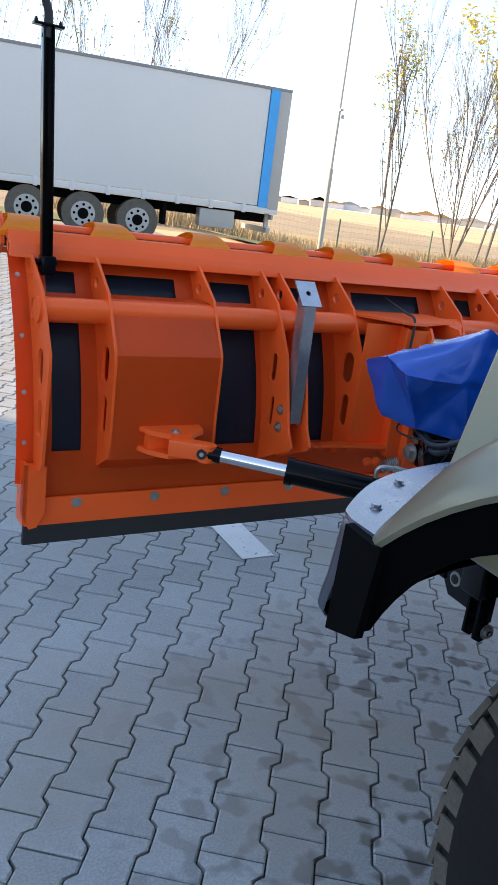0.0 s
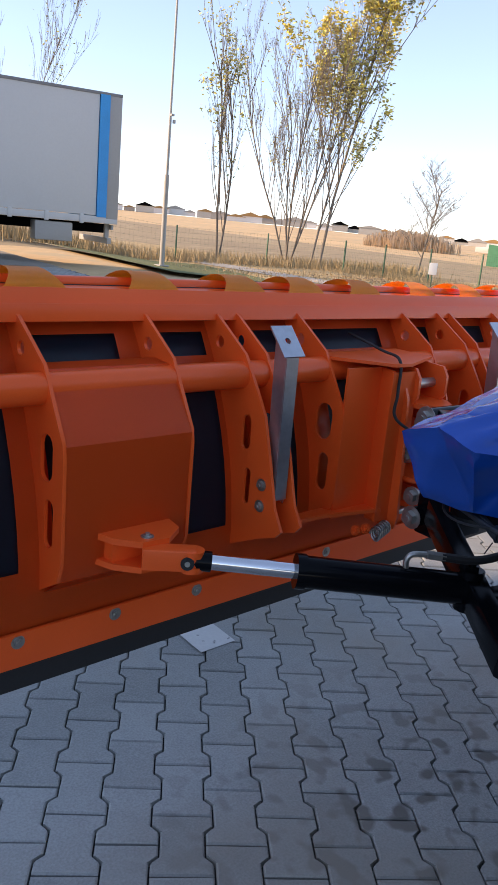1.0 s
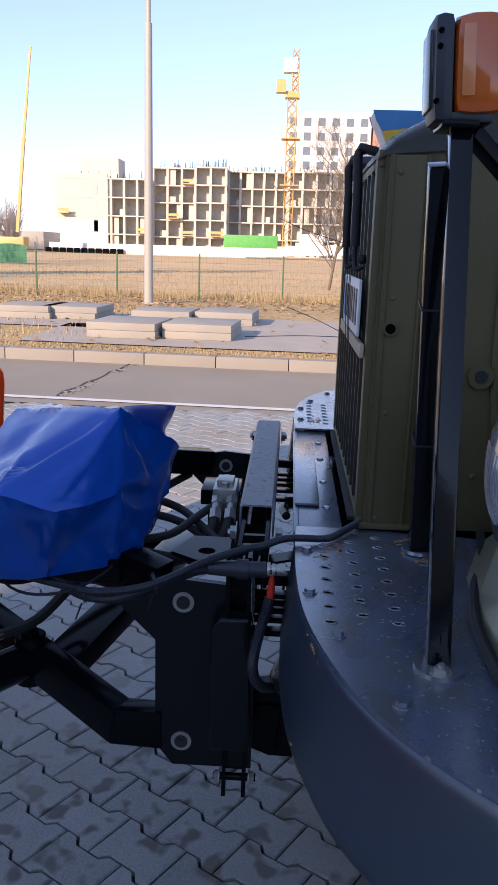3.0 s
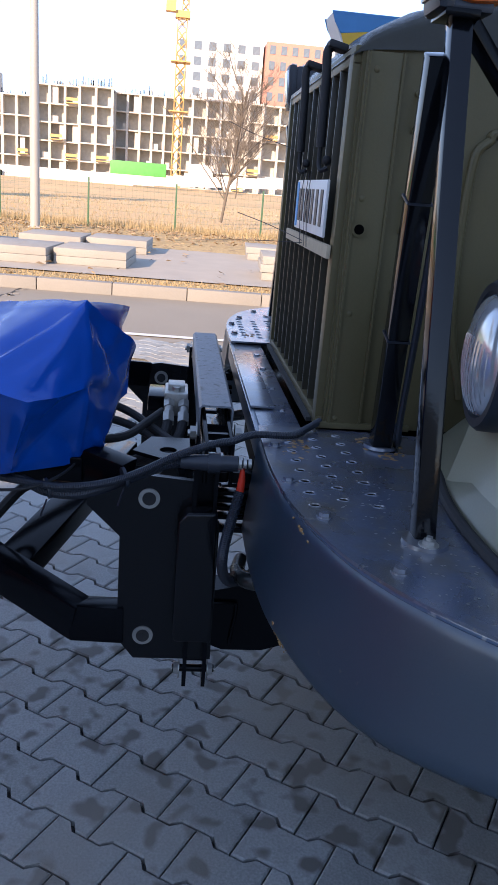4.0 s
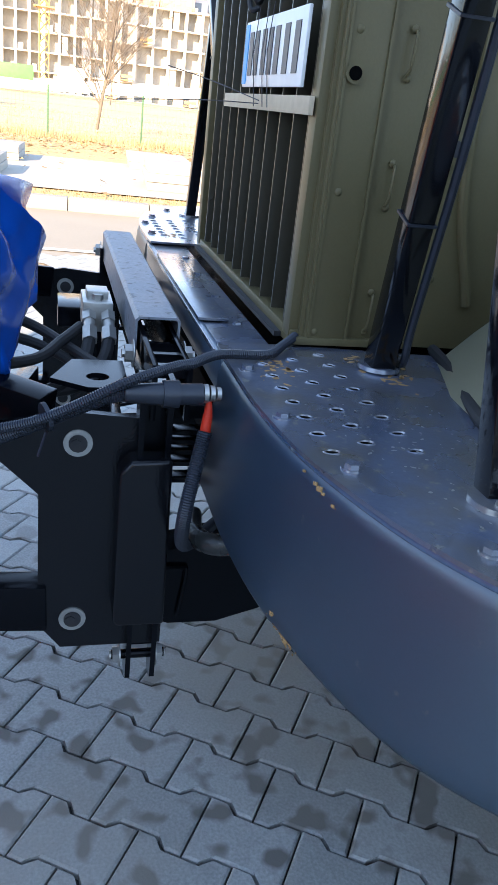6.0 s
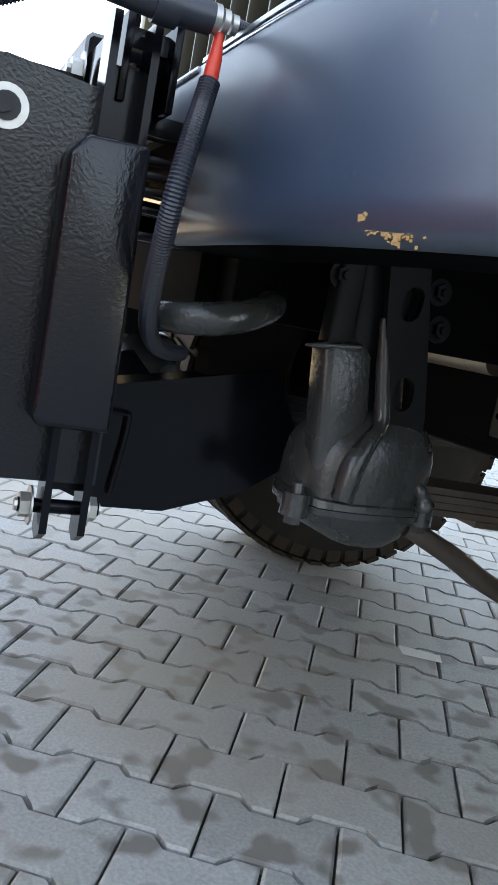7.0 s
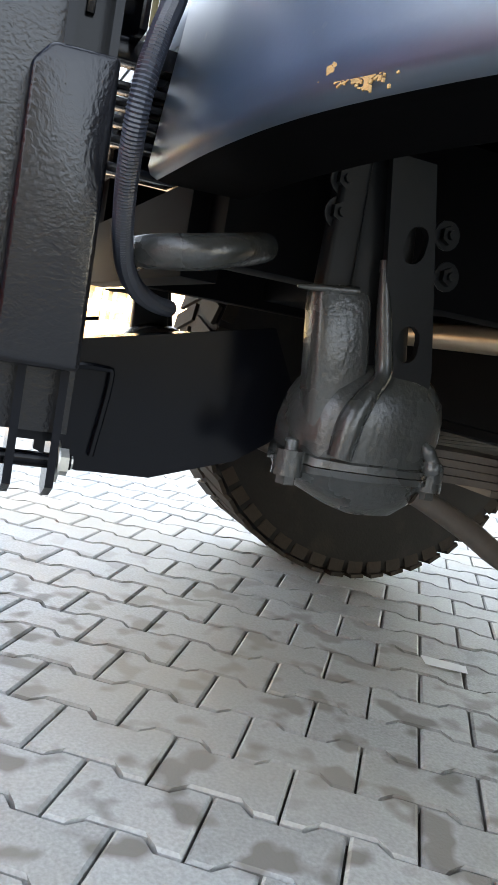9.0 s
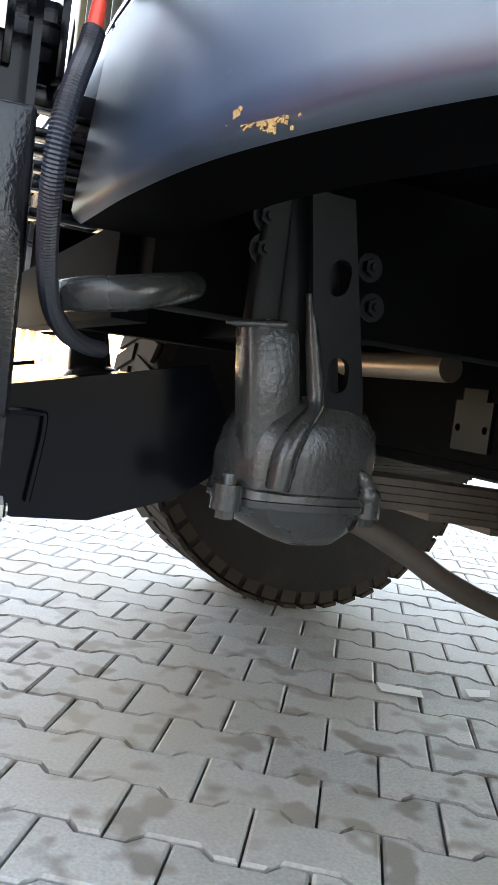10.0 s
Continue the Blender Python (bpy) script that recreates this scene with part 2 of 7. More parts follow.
# bark paled so that its colour carries the haze of distance
FAR_BARK = material("hazed_far_bark", (0.50, 0.43, 0.38), 0.9, grain=2, vary=0.2, bump=0)
LEAF_G = material("olive_green_leaves", (0.44, 0.39, 0.11), 0.6, grain=2, vary=0.2, by_piece=0.5, bump=0)
CURTAIN = material("trailer_curtain", (0.56, 0.55, 0.52), 0.55, grain=20, vary=0.05, patch=0.5, patch_vary=0.06, bump=0.05)
BLUE = material("blue_trim", (0.015, 0.30, 0.66), 0.5, bump=0.02)
# near-black with underside shade put into the colour; also for plain dark parts
DARK = material("shade_black", (0.0022, 0.0022, 0.0026), 0.7, grain=20, vary=0.3, spec=0.05)
STEEL_GREY = material("painted_pole", (0.36, 0.345, 0.315), 0.5, grain=20, vary=0.06, patch=0.8, patch_vary=0.08, bump=0.02)
TRIM_GREY = material("weathered_rail", (0.20, 0.20, 0.20), 0.6, grain=20, vary=0.15, bump=0.05)
CONCRETE = material("raw_concrete", (0.56, 0.52, 0.455), 0.9, grain=2, vary=0.1, patch=0.2, patch_vary=0.12, bump=0)
BLOCK = material("aerated_block", (0.54, 0.51, 0.45), 0.9, grain=2, vary=0.08, patch=0.25, patch_vary=0.10, bump=0)
GLOOM = material("bare_interior", (0.50, 0.48, 0.44), 0.9, grain=1, vary=0.2, bump=0)
WALLW = material("white_render", (0.72, 0.71, 0.68), 0.85, grain=1, vary=0.05, patch=0.1, patch_vary=0.08, bump=0)
ORANGE_WALL = material("orange_render", (0.52, 0.25, 0.19), 0.85, grain=1, vary=0.05, bump=0)
PANE = material("far_window_pane", (0.16, 0.19, 0.22), 0.15, grain=0.4, vary=0.25, bump=0)
YELLOW = material("crane_yellow", (0.60, 0.37, 0.13), 0.5, grain=5, vary=0.08, bump=0)
GREEN_NET = material("green_net", (0.12, 0.34, 0.20), 0.8, grain=1.5, vary=0.12, patch=0.2, patch_vary=0.2, bump=0)
GREEN_BOX = material("green_container_paint", (0.09, 0.36, 0.08), 0.6, grain=2, vary=0.08, bump=0)
GREEN_POST = material("green_fence_post", (0.05, 0.12, 0.06), 0.6, bump=0)
REED = material("reed_straw", (0.62, 0.50, 0.36), 0.9, grain=3, vary=0.2, by_piece=0.2, bump=0)
RED_CAP = material("red_cap", (0.62, 0.035, 0.012), 0.45, grain=90, vary=0.1, bump=0.05)
AMBER = material("amber_lens", (0.52, 0.095, 0.008), 0.06, grain=60, vary=0.08, coat=0.5, bump=0.1)
AMBER_HIGHLIGHT = material("pale_amber_highlight", (0.60, 0.19, 0.055), 0.12, grain=60, vary=0.08, coat=0.5, bump=0.05)
RED_LENS = material("red_lens", (0.55, 0.02, 0.02), 0.15, bump=0.02)
CLEAR = material("clear_lens", (0.62, 0.64, 0.66), 0.14, metal=0.6, grain=40, vary=0.15, patch=22, patch_vary=0.3, bump=0.05, coat=0.6)
WHITE_PLASTIC = material("white_plate", (0.72, 0.72, 0.70), 0.45, grain=50, vary=0.05, bump=0.02)
INK = material("dark_ink", (0.04, 0.04, 0.045), 0.5, bump=0)
BRASS_STRAP = material("pale_wood_strap", (0.46, 0.37, 0.25), 0.7, grain=60, vary=0.15, bump=0.1)
RED_SIGN = material("sign_red", (0.55, 0.03, 0.03), 0.5, bump=0)
RUST = material("rust_scrape", (0.38, 0.22, 0.085), 0.8, grain=150, vary=0.35, bump=0.3)
DUSTY_WALL = material("plain_facade", (0.42, 0.40, 0.36), 0.85, grain=3, vary=0.08, patch=0.3, patch_vary=0.1, bump=0.1)
SIGN_BLUE = material("sign_blue", (0.05, 0.22, 0.46), 0.5, bump=0.02)
SIGN_YELLOW = material("sign_yellow", (0.72, 0.42, 0.03), 0.5, bump=0.02)


# ---- mesh tools ----
def thing(name, label, category, at=(0, 0, 0), turn=0.0, group="", kind=""):
    ob = new(name)
    ob.empty_display_size = 0.1
    ob.matrix_basis = pose(*at, 0, 0, turn)
    return tagged(ob, label, category, group, kind)


def mesh_object(name, bm, mat, smooth=None):
    me = bpy.data.meshes.new(name)
    bmesh.ops.recalc_face_normals(bm, faces=bm.faces)
    bm.to_mesh(me)
    bm.free()
    for m in (mat if isinstance(mat, (list, tuple)) else [mat]):
        me.materials.append(m)
    if smooth is not None:
        me.shade_smooth()
        me.set_sharp_from_angle(angle=radians(smooth))
    return new(name, me)


def part(name, bm, mat, parent, label="", smooth=35):
    ob = mesh_object(name, bm, mat, smooth)
    ob.parent = parent
    if label:
        ob["label"] = label
    return ob


def whole(name, bm, mat, label, category, group="", kind="", smooth=35):
    return tagged(mesh_object(name, bm, mat, smooth), label, category, group, kind)


def piece(name, mesh, parent, m):
    ob = new(name, mesh)
    ob.parent = parent
    ob.matrix_basis = m
    return ob


def box(bm, c, s, turn=(0, 0, 0), bevel=0.0):
    m = pose(*c, *turn) @ Matrix.Diagonal((*s, 1))
    r = bmesh.ops.create_cube(bm, size=1.0, matrix=m)
    if bevel:
        es = list({e for v in r["verts"] for e in v.link_edges})
        bmesh.ops.bevel(bm, geom=es, offset=bevel, segments=2, affect="EDGES", profile=0.6)
    return bm


def frame_to(p0, p1):
    p0, p1 = Vector(p0), Vector(p1)
    d = p1 - p0
    q = d.to_track_quat("Z", "Y").to_matrix().to_4x4()
    return Matrix.Translation(p0) @ q, d.length


def rod(bm, p0, p1, r0, r1=None, seg=16):
    m, length = frame_to(p0, p1)
    bmesh.ops.create_cone(bm, cap_ends=True, segments=seg, radius1=r0, radius2=r0 if r1 is None else r1, depth=length,
                          matrix=m @ Matrix.Translation((0, 0, length / 2)))
    return bm


def beam(bm, p0, p1, w, t, bevel=0.0, up=(0, 0, 1)):
    """A square bar from p0 to p1: w across (sideways), t high."""
    p0, p1 = Vector(p0), Vector(p1)
    d = (p1 - p0)
    y = d.normalized()
    x = y.cross(Vector(up)).normalized()
    z = x.cross(y)
    m = Matrix((x, y, z)).transposed().to_4x4()
    m.translation = (p0 + p1) / 2
    r = bmesh.ops.create_cube(bm, size=1.0, matrix=m @ Matrix.Diagonal((w, d.length, t, 1)))
    if bevel:
        es = list({e for v in r["verts"] for e in v.link_edges})
        bmesh.ops.bevel(bm, geom=es, offset=bevel, segments=2, affect="EDGES", profile=0.6)
    return bm


def curve_points(pts, n=8):
    """Catmull-Rom through a few points."""
    p = [Vector(a) for a in pts]
    p = [2 * p[0] - p[1]] + p + [2 * p[-1] - p[-2]]
    out = []
    for i in range(1, len(p) - 2):
        for k in range(n):
            t = k / n
            a, b, c, d = p[i - 1], p[i], p[i + 1], p[i + 2]
            out.append(0.5 * ((2 * b) + (c - a) * t + (2 * a - 5 * b + 4 * c - d) * t * t + (3 * b - a - 3 * c + d) * t ** 3))
    out.append(p[-2])
    return out


def sweep(bm, pts, radius, seg=10, ribs=0.0):
    """A round tube along points; radius a number or a function of 0..1; ribs: corrugation depth."""
    pts = [Vector(a) for a in pts]
    rings = []
    side = None
    for i, p in enumerate(pts):
        d = (pts[min(i + 1, len(pts) - 1)] - pts[max(i - 1, 0)]).normalized()
        side = (side - d * side.dot(d)).normalized() if side else d.orthogonal().normalized()
        up = d.cross(side)
        r = radius(i / (len(pts) - 1)) if callable(radius) else radius
        if ribs and i % 2:
            r -= ribs
        rings.append([bm.verts.new(p + (side * math.cos(a) + up * math.sin(a)) * r)
                      for a in (2 * math.pi * k / seg for k in range(seg))])
    for a, b in zip(rings, rings[1:]):
        for k in range(seg):
            bm.faces.new((a[k], a[(k + 1) % seg], b[(k + 1) % seg], b[k]))
    bm.faces.new(rings[0][::-1])
    bm.faces.new(rings[-1])
    return bm


def dense(pts, step):
    out = [Vector(pts[0])]
    carry = 0.0
    for a, b in zip(pts, pts[1:]):
        a, b = Vector(a), Vector(b)
        n = (b - a).length
        while carry + step <= n + 1e-9:
            carry += step
            out.append(a.lerp(b, carry / n))
        carry -= n
    return out


def loop_slot(u, v, hw, hh, n=6):
    """A slot with round ends as a loop of points, hw x hh half sizes, long upright."""
    r = min(hw, hh)
    pts = []
    for s, a0 in ((1, 0), (-1, math.pi)):
        for k in range(n + 1):
            a = a0 + math.pi * k / n
            pts.append((u + r * math.cos(a) * (hw / r if hw < hh else 1), v + s * (hh - r) + r * math.sin(a)))
    return pts


def loop_disc(u, v, r, n=14):
    return [(u + r * math.cos(2 * math.pi * k / n), v + r * math.sin(2 * math.pi * k / n)) for k in range(n)]


def plate(bm, outer, holes, thick, m):
    """A flat plate with holes: loops of (u, v), in the plane z = 0 of m, thick upward and downward by half."""
    tmp = bmesh.new()
    edges = []
    for lp in (outer, *holes):
        vs = [tmp.verts.new((u, v, -thick / 2)) for u, v in lp]
        edges += [tmp.edges.new((vs[i], vs[(i + 1) % len(vs)])) for i in range(len(vs))]
    bmesh.ops.triangle_fill(tmp, use_beauty=True, use_dissolve=False, edges=edges)
    r = bmesh.ops.extrude_face_region(tmp, geom=tmp.faces[:] + tmp.edges[:] + tmp.verts[:])
    bmesh.ops.translate(tmp, vec=(0, 0, thick), verts=[g for g in r["geom"] if isinstance(g, bmesh.types.BMVert)])
    bmesh.ops.recalc_face_normals(tmp, faces=tmp.faces)
    bmesh.ops.transform(tmp, matrix=m, verts=tmp.verts)
    me = bpy.data.meshes.new("tmp")
    tmp.to_mesh(me)
    tmp.free()
    bm.from_mesh(me)
    bpy.data.meshes.remove(me)
    return bm


def prism(bm, outer, thick, m):
    return plate(bm, outer, [], thick, m)


YZ = Matrix(((0, 0, 1, 0), (1, 0, 0, 0), (0, 1, 0, 0), (0, 0, 0, 1)))    # plane (u, v) -> (y, z), thick along x
XZ = Matrix(((1, 0, 0, 0), (0, 0, 1, 0), (0, 1, 0, 0), (0, 0, 0, 1)))    # plane (u, v) -> (x, z), thick along y


def at_x(x):
    return Matrix.Translation((x, 0, 0)) @ YZ


def at_y(y):
    return Matrix.Translation((0, y, 0)) @ XZ


def bolt(bm, p, way, r=0.011, h=0.008, washer=True):
    p, way = Vector(p), Vector(way).normalized()
    if washer:
        rod(bm, p, p + way * 0.002, r * 1.55, seg=14)
    rod(bm, p, p + way * h, r, seg=6)
    rod(bm, p + way * h, p + way * (h + 0.005), r * 0.5, seg=8)
    return bm


def B():
    return bmesh.new()


# ---- ground ----
def ground_height(x, y):
    w = min(1.0, max(0.0, (15.0 - x) / 7.0))
    return 0.0236 * max(0.0, y - 4.0) * w * w * (3 - 2 * w)


def far_height(x, y):
    """Gentle rise of the fields far to the north."""
    d, az = math.hypot(x, y), math.degrees(math.atan2(x, y))
    return min(5.0, 0.0135 * max(0.0, d - 45.0)) * max(0.0, min(1.0, (75 - abs(az)) / 35))


def build_ground():
    xs = [-900, -300, -120, -60, -30, -18, -12, -8, -4, 0, 4, 6, 8, 10, 12, 14, 16, 19, 21, 24, 30, 40, 60, 90, 130, 200, 400, 900]
    ys = [-900, -300, -100, -40, -20, -10, -5, 0, 4, 8, 12, 16, 20, 24, 28, 34, 45, 60, 90, 140, 220, 400, 900]
    bm = B()
    grid = [[bm.verts.new((x, y, min(ground_height(x, y), 2.0) - (0.075 if x < 21 else 0.0 if x > 23 else 0.03) * (y < 60)
                           + max(0.0, min(1.0, (x - 60) / 60)) * 0.5 + far_height(x, y))) for x in xs] for y in ys]
    for i in range(len(ys) - 1):
        for j in range(len(xs) - 1):
            bm.faces.new((grid[i][j], grid[i][j + 1], grid[i + 1][j + 1], grid[i + 1][j]))
    bm.faces.ensure_lookup_table()
    for f in bm.faces:
        c = f.calc_center_median()
        f.material_index = int(c.y > 24 and c.x < 70)
    whole("ground", bm, [FIELD, STUBBLE], "brown dry stubble field reaching to the horizon", "ground", kind="structure", smooth=60)

    # bed of sand under the paving, and asphalt of the lorry park
    bm = B()
    for x0, x1, y0, y1, dz in ((-14, 5.9, -12, 4, -0.02), (-14, 5.9, 4, 10, -0.02), (-14, 5.9, 10, 17.0, -0.02)):
        bm.faces.new([bm.verts.new((x, y, ground_height(x, y) + dz)) for x, y in ((x0, y0), (x1, y0), (x1, y1), (x0, y1))])
    whole("paving_bed", bm, SAND, "dark sand bed in the joints of the paving", "ground", kind="structure")
    bm = B()
    for y0, y1 in ((17.0, 20.0), (20.0, 22.5)):
        bm.faces.new([bm.verts.new((x, y, ground_height(x, y) - 0.01)) for x, y in ((-30, y0), (5.9, y0), (5.9, y1), (-30, y1))])
    whole("lorry_park", bm, ASPHALT, "dark asphalt lorry park surface", "pavement", kind="structure")
    # green verge north of the lot
    bm = B()
    for x0, x1 in ((-30, 5.9), (9.0, 13.0), (13.0, 18.0), (18.0, 24.0)):
        bm.faces.new([bm.verts.new((x, y, ground_height(x, y) + 0.03)) for x, y in ((x0, 22.0 if x0 < 8 else 17.0), (x1, 22.0 if x0 < 8 else 17.0), (x1, 25.0), (x0, 25.0))])
    whole("grass_verge", bm, GRASS, "green and yellowing grass verge beside the lorry park", "grass", kind="structure")
    # road, its lines, kerb, verge and footpath
    def strip(x0, x1, y0, y1, z, lean=0.06):
        b = B()
        n = 24
        rows = []
        for i in range(n + 1):
            y = y0 + (y1 - y0) * i / n
            rows.append([b.verts.new((x + lean * y, y, z)) for x in (x0, x1)])
        for a, c in zip(rows, rows[1:]):
            b.faces.new((a[0], a[1], c[1], c[0]))
        return b
    whole("road", strip(5.72, 8.72, -60, 80, -0.008), ASPHALT, "grey worn asphalt road in sunlight", "road", kind="structure")
    whole("road_line", strip(5.94, 6.06, -60, 80, 0.002), WHITE, "thin white painted road edge line", "road marking", kind="structure")
    b = B()
    rng = random.Random(8)
    joint = [Vector((6.30 + 0.30 * k, 2.50 - 0.035 * k + rng.uniform(-0.03, 0.03), 0)) for k in range(10)]
    for p, q in zip(joint, joint[1:]):
        d = Vector((q.y - p.y, p.x - q.x, 0)).normalized() * rng.uniform(0.012, 0.022)
        b.faces.new([b.verts.new((v.x, v.y, -0.004)) for v in (p + d, p - d, q - d, q + d)])
    whole("road_joint", b, SAND, "dark open joint across the asphalt road", "road joint", kind="structure")
    b = B()
    for k in range(26):
        p = joint[0].lerp(joint[-1], rng.random())
        box(b, (p.x, p.y + rng.uniform(-0.10, -0.02), -0.003), (rng.uniform(0.04, 0.14), rng.uniform(0.02, 0.06), 0.004), (0, 0, rng.uniform(0, 90)))
    whole("road_patch", b, KERB, "pale crumbled filler along the road joint", "road patch", kind="stuff")
    for i in range(70):
        y = -20 + i
        b = B()
        box(b, (8.80 + 0.06 * (y + 0.5), y + 0.5, 0.02), (0.18, 0.992, 0.26), (0, 0, -3.43), 0.012)
        if i == 0:
            kerb = tagged(new("kerb"), "pale concrete kerb of long stones along the road", "kerb", kind="structure")
        part("kerb_stone", b, KERB, kerb)
    whole("verge", strip(8.86, 21.4, -60, 80, 0.085), VERGE, "strip of dry grass with fallen leaves behind the kerb", "verge", kind="structure")
    b = B()
    for x0, x1, y0, y1 in ((10.0, 15.6, -30, 2.95), (10.0, 13.1, 2.95, 4.3), (12.4, 15.6, 2.95, 9.5), (14.0, 15.6, 9.5, 40)):
        r = [b.verts.new((x + 0.06 * y, y, 0.105)) for x, y in ((x0, y0), (x1, y0), (x1, y1), (x0, y1))]
        b.faces.new(r)
    whole("footpath", b, FOOTPATH, "pale concrete footpath behind the verge", "footpath", kind="structure")
    # painted parking mark
    b = B()
    b.faces.new([b.verts.new((x, y, 0.0035)) for x, y in ((-0.50, 1.572), (-0.335, 1.583), (-0.335, 2.55), (-0.50, 2.55))])
    for quad in (((0.206, -0.991), (0.143, -1.082), (0.101, -1.058), (0.152, -0.972)),
                 ((0.139, -1.215), (0.121, -1.279), (0.083, -1.246), (0.093, -1.189))):
        b.faces.new([b.verts.new((x, y, 0.0035)) for x, y in quad])
    whole("parking_mark", b, WHITE, "worn white painted mark on the paving", "road marking", kind="structure")


build_ground()


# ---- paving ----
def build_paving():
    th, row, run = radians(32.75), 0.142, 0.207
    a = Vector((math.sin(th), math.cos(th)))
    b = Vector((a.y, -a.x))
    end, mid = 0.165 / 2, 0.119 / 2
    half, gap, cham = run / 2, 0.0022, 0.005

    def outline(shrink):
        up = [(-half, end), (-half + 0.034, end), (-half + 0.056, mid), (half - 0.056, mid), (half - 0.034, end), (half, end)]
        pts = [(u, v) for u, v in up] + [(-u, -v) for u, v in up]
        return [(u - math.copysign(min(shrink, abs(u)), u), v - math.copysign(shrink, v)) for u, v in pts]

    top, rim = outline(gap + cham), outline(gap)
    n = len(top)

    def verts_of(c, z, dx, dy):
        out = []
        for lp, dz in ((top, 0.0), (rim, -cham * 0.9), (rim, -0.03)):
            for u, v in lp:
                p = c + a * u + b * v
                out.append((p.x, p.y, z + dz + dx * u + dy * v))
        return out

    faces = [tuple(range(n))[::-1]]
    for k in range(2):
        faces += [(k * n + i, k * n + (i + 1) % n, (k + 1) * n + (i + 1) % n, (k + 1) * n + i) for i in range(n)]
    pavement = tagged(new("pavement"), "grey interlocking concrete paving in dry damp-stained condition", "pavement", kind="structure")
    shared = bpy.data.meshes.new("paver")
    shared.from_pydata([tuple(v) for v in verts_of(Vector((0, 0)), 0.0, 0, 0)], [], faces)
    shared.materials.append(PAVER)
    rng = random.Random(7)
    vs, fs, near = [], [], []
    for r in range(-150, 150):
        bb = r * row - 0.0594
        for k in range(-130, 140):
            aa = run * (k - r / 2) - 0.1002 + run / 2
            c = a * aa + b * bb
            if not (-9.0 < c.x < 5.8 and -8.0 < c.y < 16.8):
                continue
            if c.y > 6 and not (-5.0 < c.x < 5.8):
                continue
            z = ground_height(c.x, c.y) + rng.uniform(-0.0016, 0.0012)
            dx, dy = rng.uniform(-0.012, 0.012), rng.uniform(-0.012, 0.012)
            d = (c - Vector((-0.75, 0.55))).length
            if d < 1.62:
                near.append((d, c, z, dx, dy))
            else:
                base = len(vs)
                vs += verts_of(c, z, dx, dy)
                fs += [tuple(base + i for i in f) for f in faces]
    near.sort(key=lambda q: q[0])
    for d, c, z, dx, dy in near[300:]:
        base = len(vs)
        vs += verts_of(c, z, dx, dy)
        fs += [tuple(base + i for i in f) for f in faces]
    for d, c, z, dx, dy in near[:300]:
        tilt = Matrix.Translation((c.x, c.y, z)) @ Euler((dy, -dx, 0)).to_matrix().to_4x4()
        piece("paver", shared, pavement, tilt)
    me = bpy.data.meshes.new("paving_field")
    me.from_pydata(vs, [], fs)
    me.materials.append(PAVER)
    ob = new("paving_field", me)
    ob.parent = pavement
    tagged(ob, kind="stuff")
    print("pavers", len(near), len(fs) // len(faces))


